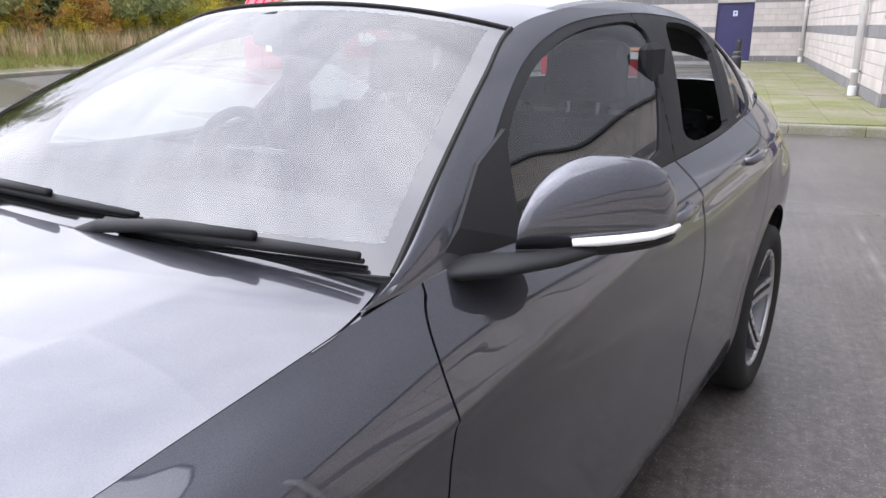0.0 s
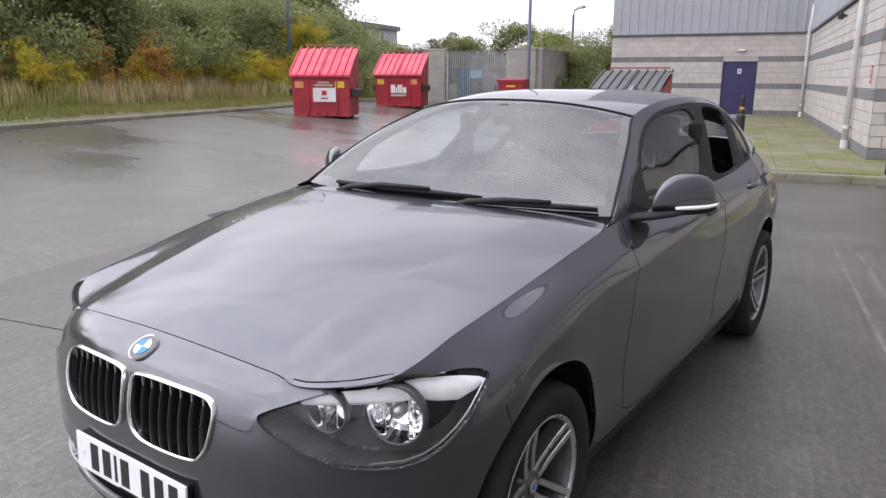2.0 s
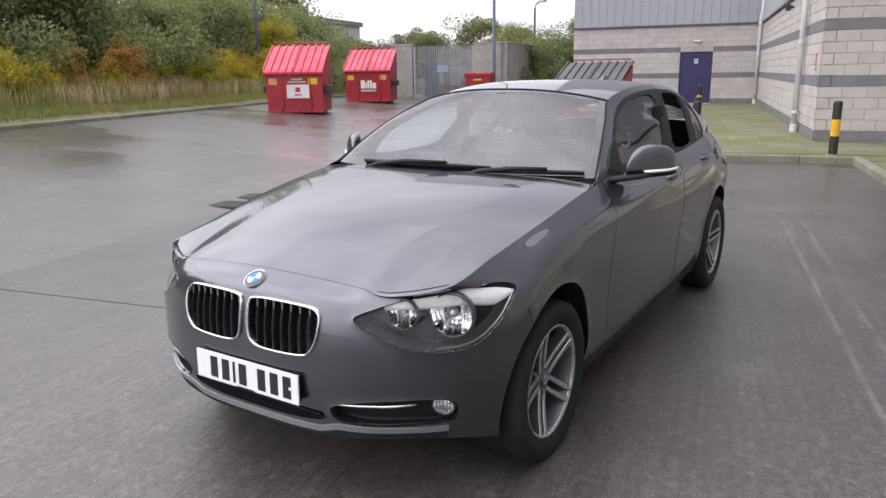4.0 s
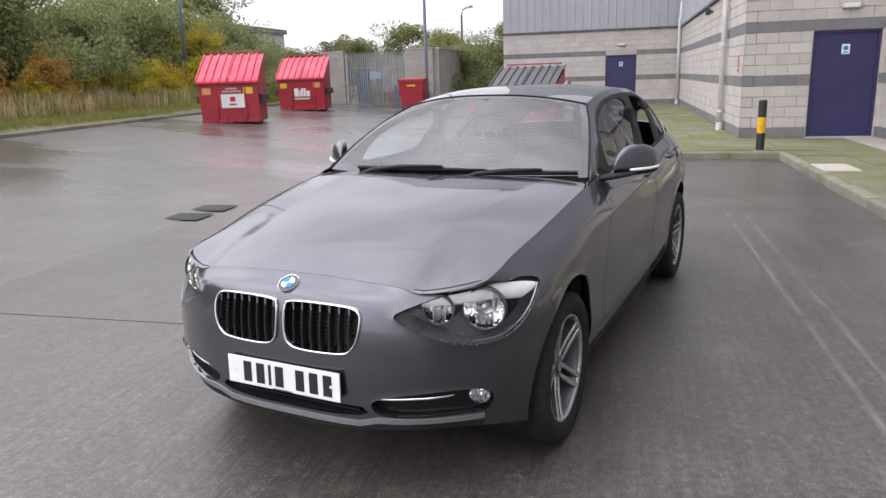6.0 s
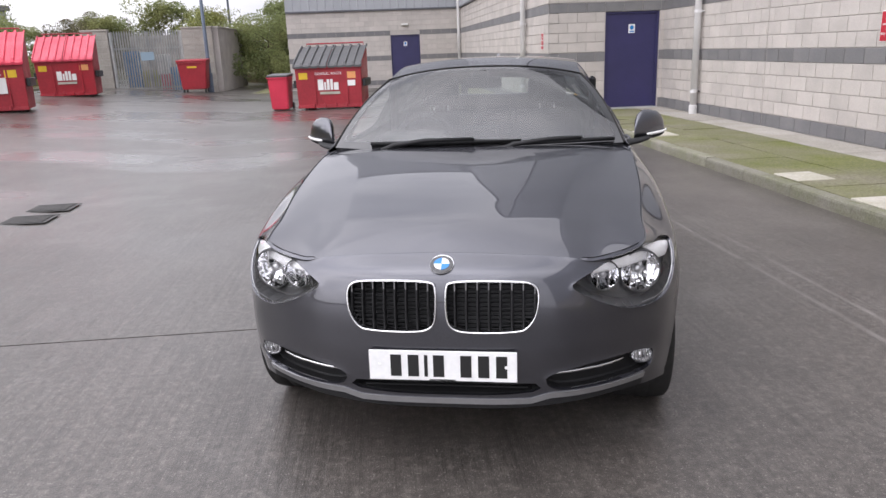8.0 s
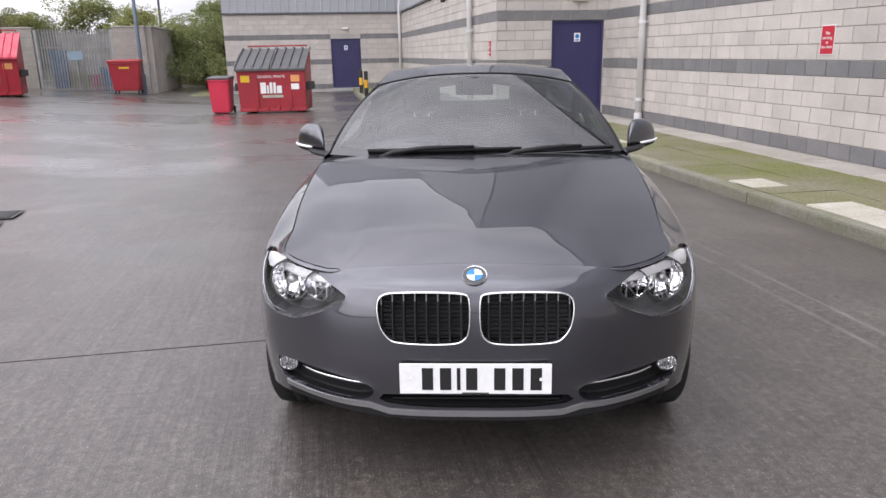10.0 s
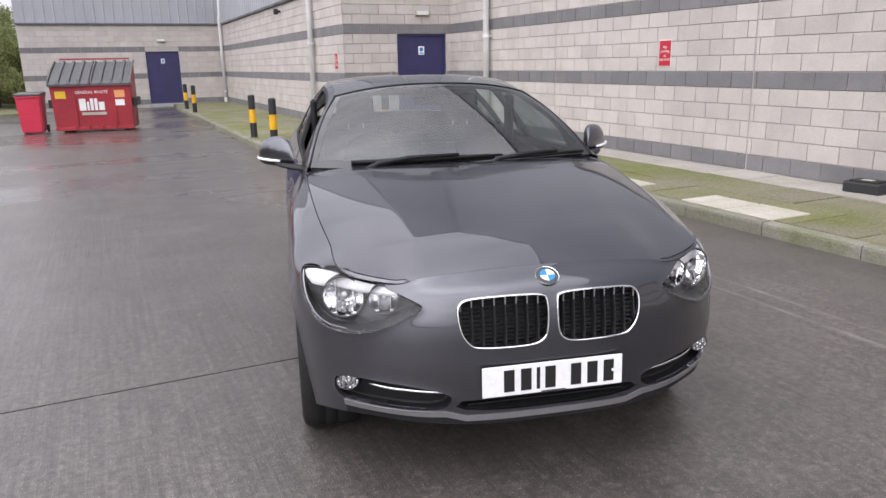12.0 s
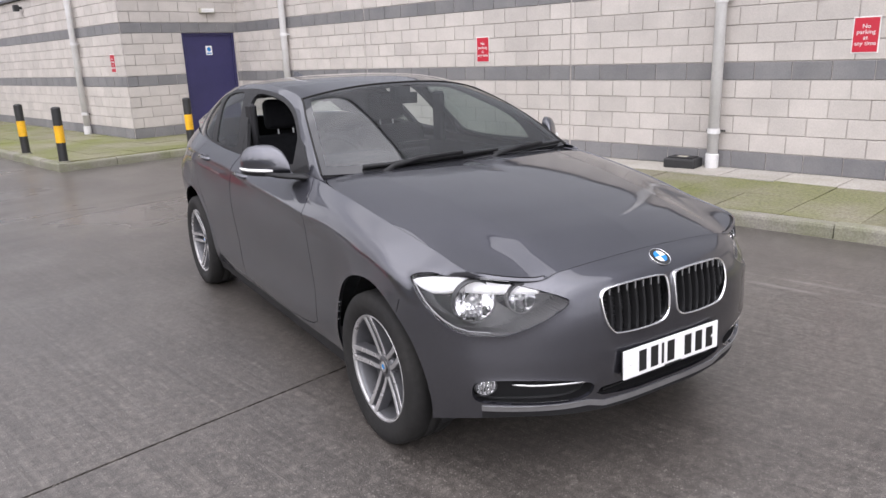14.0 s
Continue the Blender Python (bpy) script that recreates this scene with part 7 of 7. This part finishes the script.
# door mirrors
def blob(size, power, at_pose, name, material, parent, label="", cut=None, n=40, m=24):
    """A rounded box: a super-ellipsoid."""
    bm = bmesh.new()
    rows = []
    e = 2.0 / power
    sg = lambda v, k: math.copysign(abs(v) ** k, v)
    for j in range(1, m):
        b = -math.pi / 2 + math.pi * j / m
        row = []
        for i in range(n):
            a = 2 * math.pi * i / n
            p = Vector((size[0] * sg(math.cos(b), e) * sg(math.cos(a), e), size[1] * sg(math.cos(b), e) * sg(math.sin(a), e), size[2] * sg(math.sin(b), e)))
            if cut:
                p = cut(p)
            row.append(bm.verts.new(p))
        rows.append(row)
    for a, b in zip(rows, rows[1:]):
        for i in range(n):
            bm.faces.new((a[i], a[(i + 1) % n], b[(i + 1) % n], b[i]))
    bm.faces.new(rows[0][::-1])
    bm.faces.new(rows[-1])
    return part(name, bm, material, parent, label, smooth=True, at=at_pose)


def mirror_shell(low, high, swell):
    """A cap swept back from its inner to its outer end: flat below, domed in front, cut off behind. x outwards, y to the rear."""
    rows = []
    for t in (0, .012, .04, .09, .16, .25, .35, .45, .55, .65, .74, .82, .89, .94, .975, 1.0):
        a = np.array((.780, .862, 0)) * (1 - t) + np.array((.957, 1.022, 0)) * t + np.array((.35, -.45, 0)) * (.10 * t * (1 - t))
        tall = float(np.interp(t, [0, .04, .12, .25, .45, .65, .82, .94, 1.0], [.082, .108, .124, .129, .125, .114, .093, .062, .024])) * high
        thick = float(np.interp(t, [0, .05, .3, .7, .9, 1.0], [.090, .105, .115, .095, .065, .035])) * swell
        base = low + .010 * t
        row = []
        for q in np.linspace(0, math.pi / 2, 12):
            row.append((a[0] + .12 * thick * (1 - math.cos(q)), a[1] + thick * (1 - math.cos(q) ** .8) * .92, base + tall * math.sin(q) ** .85))
        row += [(a[0] + .12 * thick, a[1] + thick, base + tall * .93), (a[0] + .12 * thick, a[1] + thick, base + .004), (a[0] + .10 * thick, a[1] + thick * .9, base)]
        rows.append(row)
    return rows


def loft(rows, s, at):
    bm = bmesh.new()
    made = [[bm.verts.new(at @ Vector((p[0] * s, p[1], p[2]))) for p in row] for row in rows]
    n = len(rows[0])
    for a, b in zip(made, made[1:]):
        for i in range(n):
            bm.faces.new((a[i], a[(i + 1) % n], b[(i + 1) % n], b[i]))
    bm.faces.new(made[0])
    bm.faces.new(made[-1])
    bmesh.ops.recalc_face_normals(bm, faces=bm.faces[:])
    return bm


for s in (1, -1):
    mirror_at = pose(.88 * s, .945, 1.05)
    home = pose(.845 * s, .945, 1.040).inverted()
    mirror = part("door_mirror", loft(mirror_shell(1.001, 1.0, 1.0), s, home), PAINT, car, "body-coloured door mirror on a black arm", smooth=True, at=mirror_at)
    shell = [[(x, y, 1.0005 - (z - 1.004) * .20 - .001 + .010 * k / 15) for x, y, z in row] for k, row in enumerate(mirror_shell(1.004, 1.0, 1.0))]
    part("mirror_base", loft(shell, s, home), BLACK_TRIM, mirror, "black lower shell", smooth=True)
    arm = []
    for x, y, z, w, h in ((.722, .79, .981, .062, .018), (.755, .805, .986, .060, .016), (.805, .83, .991, .056, .013), (.85, .90, .993, .055, .012), (.88, .96, .996, .045, .008)):
        arm.append([(x, y + w * math.cos(q) * .9, z + h * math.sin(q)) for q in np.linspace(0, 2 * math.pi, 17)[:-1]])
    part("mirror_arm", loft(arm, s, home), BLACK_TRIM, mirror, smooth=True)
    pts = [(.853, .906, 1.0125), (.885, .930, 1.0135), (.915, .960, 1.0145), (.945, .994, 1.0165), (.964, 1.022, 1.021), (.968, 1.045, 1.024)]
    part("mirror_indicator", tube([(x * s, y, z) for x, y, z in pts], [.006, .0075, .0075, .007, .006, .004], 10), INDICATOR, mirror, "white indicator strip", smooth=True, at=home)
    part("mirror_glass", box(-.075, .075, -.002, .002, -.036, .036, .002, 1), CHROME, mirror, at=home @ pose(.888 * s, 1.022, 1.045, 0, 0, 33 * s))
    sail = bmesh.new()
    sail_pts = [(.72, 1.0), (.80, 1.050), (.91, 1.125), (1.03, 1.165), (.985, 1.08), (.955, 1.0)]
    skin_x = lambda y, z: float(np.interp(z, [1.0, 1.12, 1.17], [.772, .716, .690])) + .006
    a = [sail.verts.new(((skin_x(y, z) if y > .74 else .760) * s, y, z)) for y, z in sail_pts]
    b = [sail.verts.new(((skin_x(y, z) - .03) * s, y, z)) for y, z in sail_pts]
    sail.faces.new(a), sail.faces.new(b[::-1])
    for i in range(len(a)):
        j = (i + 1) % len(a)
        sail.faces.new((a[i], a[j], b[j], b[i]))
    bmesh.ops.recalc_face_normals(sail, faces=sail.faces[:])
    part("mirror_sail", sail, BLACK_TRIM, front_doors[0 if s > 0 else 1])
    # door handles
    for doors, y, z, x in ((front_doors, 1.46, .918, .835), (rear_doors, 2.19, .945, .838)):
        d = doors[0 if s > 0 else 1]
        part("door_handle", tube([((x - .004) * s, y, z - .002), ((x + .026) * s, y + .025, z), ((x + .034) * s, y + .095, z + .004), ((x + .028) * s, y + .17, z + .006), ((x - .002) * s, y + .20, z + .006)], [.012, .013, .014, .013, .012], 10), PAINT, d, smooth=True)
        part("handle_cup", lathe([(.001, .0), (.034, .0), (.036, .004), (.03, .006)], 24, "x"), BLACK_TRIM, d, at=pose((x + .001) * s, y + .08, z - .004, 0, 0, 0 if s > 0 else 180) @ Matrix.Diagonal((1, 1.8, .7, 1)))

# wipers
for pts in ([(.695, .645, 1.038), (.53, .617, 1.036), (.36, .595, 1.032), (.19, .583, 1.028)], [(.235, .612, 1.040), (.0, .600, 1.040), (-.25, .604, 1.036), (-.54, .632, 1.034)]):
    wiper = part("wiper", tube(pts, [.006, .010, .012, .009], 8), BLACK_TRIM, car, "black wiper blade at rest", smooth=True)
    mid = Vector(pts[2])
    part("wiper_arm", tube([Vector(pts[1]) + Vector((0, -.01, .014)), mid + Vector((0, -.012, .014)), mid + Vector((-.16, -.03, -.006)), mid + Vector((-.22, -.045, -.03))], [.008, .011, .012, .014], 8), BLACK_TRIM, wiper, smooth=True)
    part("wiper_rubber", tube([Vector(p) + Vector((0, .008, -.010)) for p in pts], .004, 6), RUBBER, wiper)
# roof aerial fin
fin = bmesh.new()
a = [fin.verts.new(p) for p in ((-.03, 2.62, 1.392), (.03, 2.62, 1.392), (.03, 2.81, 1.370), (-.03, 2.81, 1.370))]
b = [fin.verts.new(p) for p in ((-.004, 2.75, 1.445), (.004, 2.75, 1.445), (.004, 2.80, 1.445), (-.004, 2.80, 1.445))]
for i in range(4):
    fin.faces.new((a[i], a[(i + 1) % 4], b[(i + 1) % 4], b[i]))
fin.faces.new(b)
part("aerial_fin", fin, PAINT, car)

# cabin
dash = bmesh.new()
prof = [(.60, .945), (.72, .985), (.92, .995), (1.10, .975), (1.17, .93), (1.15, .80), (1.07, .60), (.77, .50), (.60, .55)]
a = [dash.verts.new((-.70, y, z)) for y, z in prof]
b = [dash.verts.new((.70, y, z)) for y, z in prof]
dash.faces.new(a[::-1]), dash.faces.new(b)
for i in range(len(prof)):
    j = (i + 1) % len(prof)
    dash.faces.new((a[i], a[j], b[j], b[i]))
bmesh.ops.recalc_face_normals(dash, faces=dash.faces[:])
bmesh.ops.bevel(dash, geom=dash.edges[:], offset=.02, segments=2, affect="EDGES")
board = part("dashboard", dash, CABIN, car, "black moulded dashboard")
part("instrument_hood", box(-.56, -.20, .89, 1.15, .98, 1.045, .03, 3), CABIN, board)
part("centre_screen", box(-.10, .10, 1.07, 1.095, .975, 1.07, .008, 2), GLOSS_BLACK, board)
part("cabin_floor", box(-.72, .72, .42, 3.2, .20, .28), CABIN, car)
part("centre_tunnel", box(-.12, .12, .95, 2.1, .28, .55, .04, 2), CABIN, car)
ring = bmesh.new()
n_ring = 40
rows = [[ring.verts.new(((.175 + .017 * math.cos(q)) * math.cos(p), .017 * math.sin(q), (.175 + .017 * math.cos(q)) * math.sin(p))) for q in np.linspace(0, 2 * math.pi, 9)[:-1]] for p in np.linspace(0, 2 * math.pi, n_ring + 1)[:-1]]
for i in range(n_ring):
    for k in range(8):
        ring.faces.new((rows[i][k], rows[(i + 1) % n_ring][k], rows[(i + 1) % n_ring][(k + 1) % 8], rows[i][(k + 1) % 8]))
steering = part("steering_wheel", ring, CABIN, car, "black leather steering wheel", smooth=True, at=pose(-.37, 1.29, .945, -22, 0, 0))
part("steering_boss", box(-.075, .075, -.03, .03, -.06, .06, .02, 2), CABIN, steering)
for a in (0, 180, 270):
    part("steering_spoke", box(.05, .17, -.012, .006, -.018, .018, .004, 1), CABIN, steering, at=pose(0, 0, 0, 0, -a, 0))


def seat(x, y, wide, name="front_seat", head=True):
    s = part(name, box(-wide / 2, wide / 2, -.24, .28, .36, .52, .05, 3), CLOTH, car, "black cloth car seat", at=pose(x, y, 0))
    part("seat_back", box(-wide / 2, wide / 2, -.06, .06, 0, .62, .05, 3), CLOTH, s, at=pose(0, .27, .48, -17, 0, 0))
    for q in ((0,) if name == "front_seat" else (-.40, 0, .40)):
        part("headrest", box(-.13, .13, -.05, .05, 0, .19, .045, 3), CLOTH, s, at=pose(q, .475, 1.105 if name == "front_seat" else .96, -8, 0, 0))
        for d in (-.05, .05):
            part("headrest_stalk", tube([(q + d, .462, 1.03), (q + d, .478, 1.13)], .006, 6), SATIN, s)
    return s


seat(-.37, 1.62, .50)
seat(.37, 1.62, .50)
seat(0, 2.45, 1.10, "rear_seat").scale = (1, 1, .88)
mirror_in = part("inner_mirror", box(-.11, .11, -.012, .012, -.032, .032, .01, 2), CABIN, car, "interior rear-view mirror", at=pose(0, 1.23, 1.30, 6, 0, -14))
part("sensor_box", box(-.05, .05, -.02, .05, -.03, .045, .012, 2), CABIN, mirror_in, at=pose(0, -.06, .035, 0, 0, 14))
for s in (-1, 1):
    part("door_card", box(s * .735 - .012, s * .735 + .012, .62, 2.55, .30, .955, .01, 1), CABIN, car)
    part("pillar_trim", box(s * .66 - .02, s * .66 + .02, 1.80, 1.92, .95, 1.29, .015, 1, m=Matrix.Shear("YZ", 4, (-.0, 0.0))), CABIN, car)
    belt = bmesh.new()
    quad = [belt.verts.new(p) for p in ((s * .64, 1.86, 1.28), (s * .64, 1.90, 1.28), (s * .66, 1.88, .75), (s * .66, 1.84, .75))]
    belt.faces.new(quad)
    bmesh.ops.solidify(belt, geom=belt.faces[:], thickness=.003)
    part("seat_belt", belt, CABIN, car)
part("parcel_shelf", box(-.50, .50, 2.75, 3.20, .93, .96, .01, 1), CABIN, car)
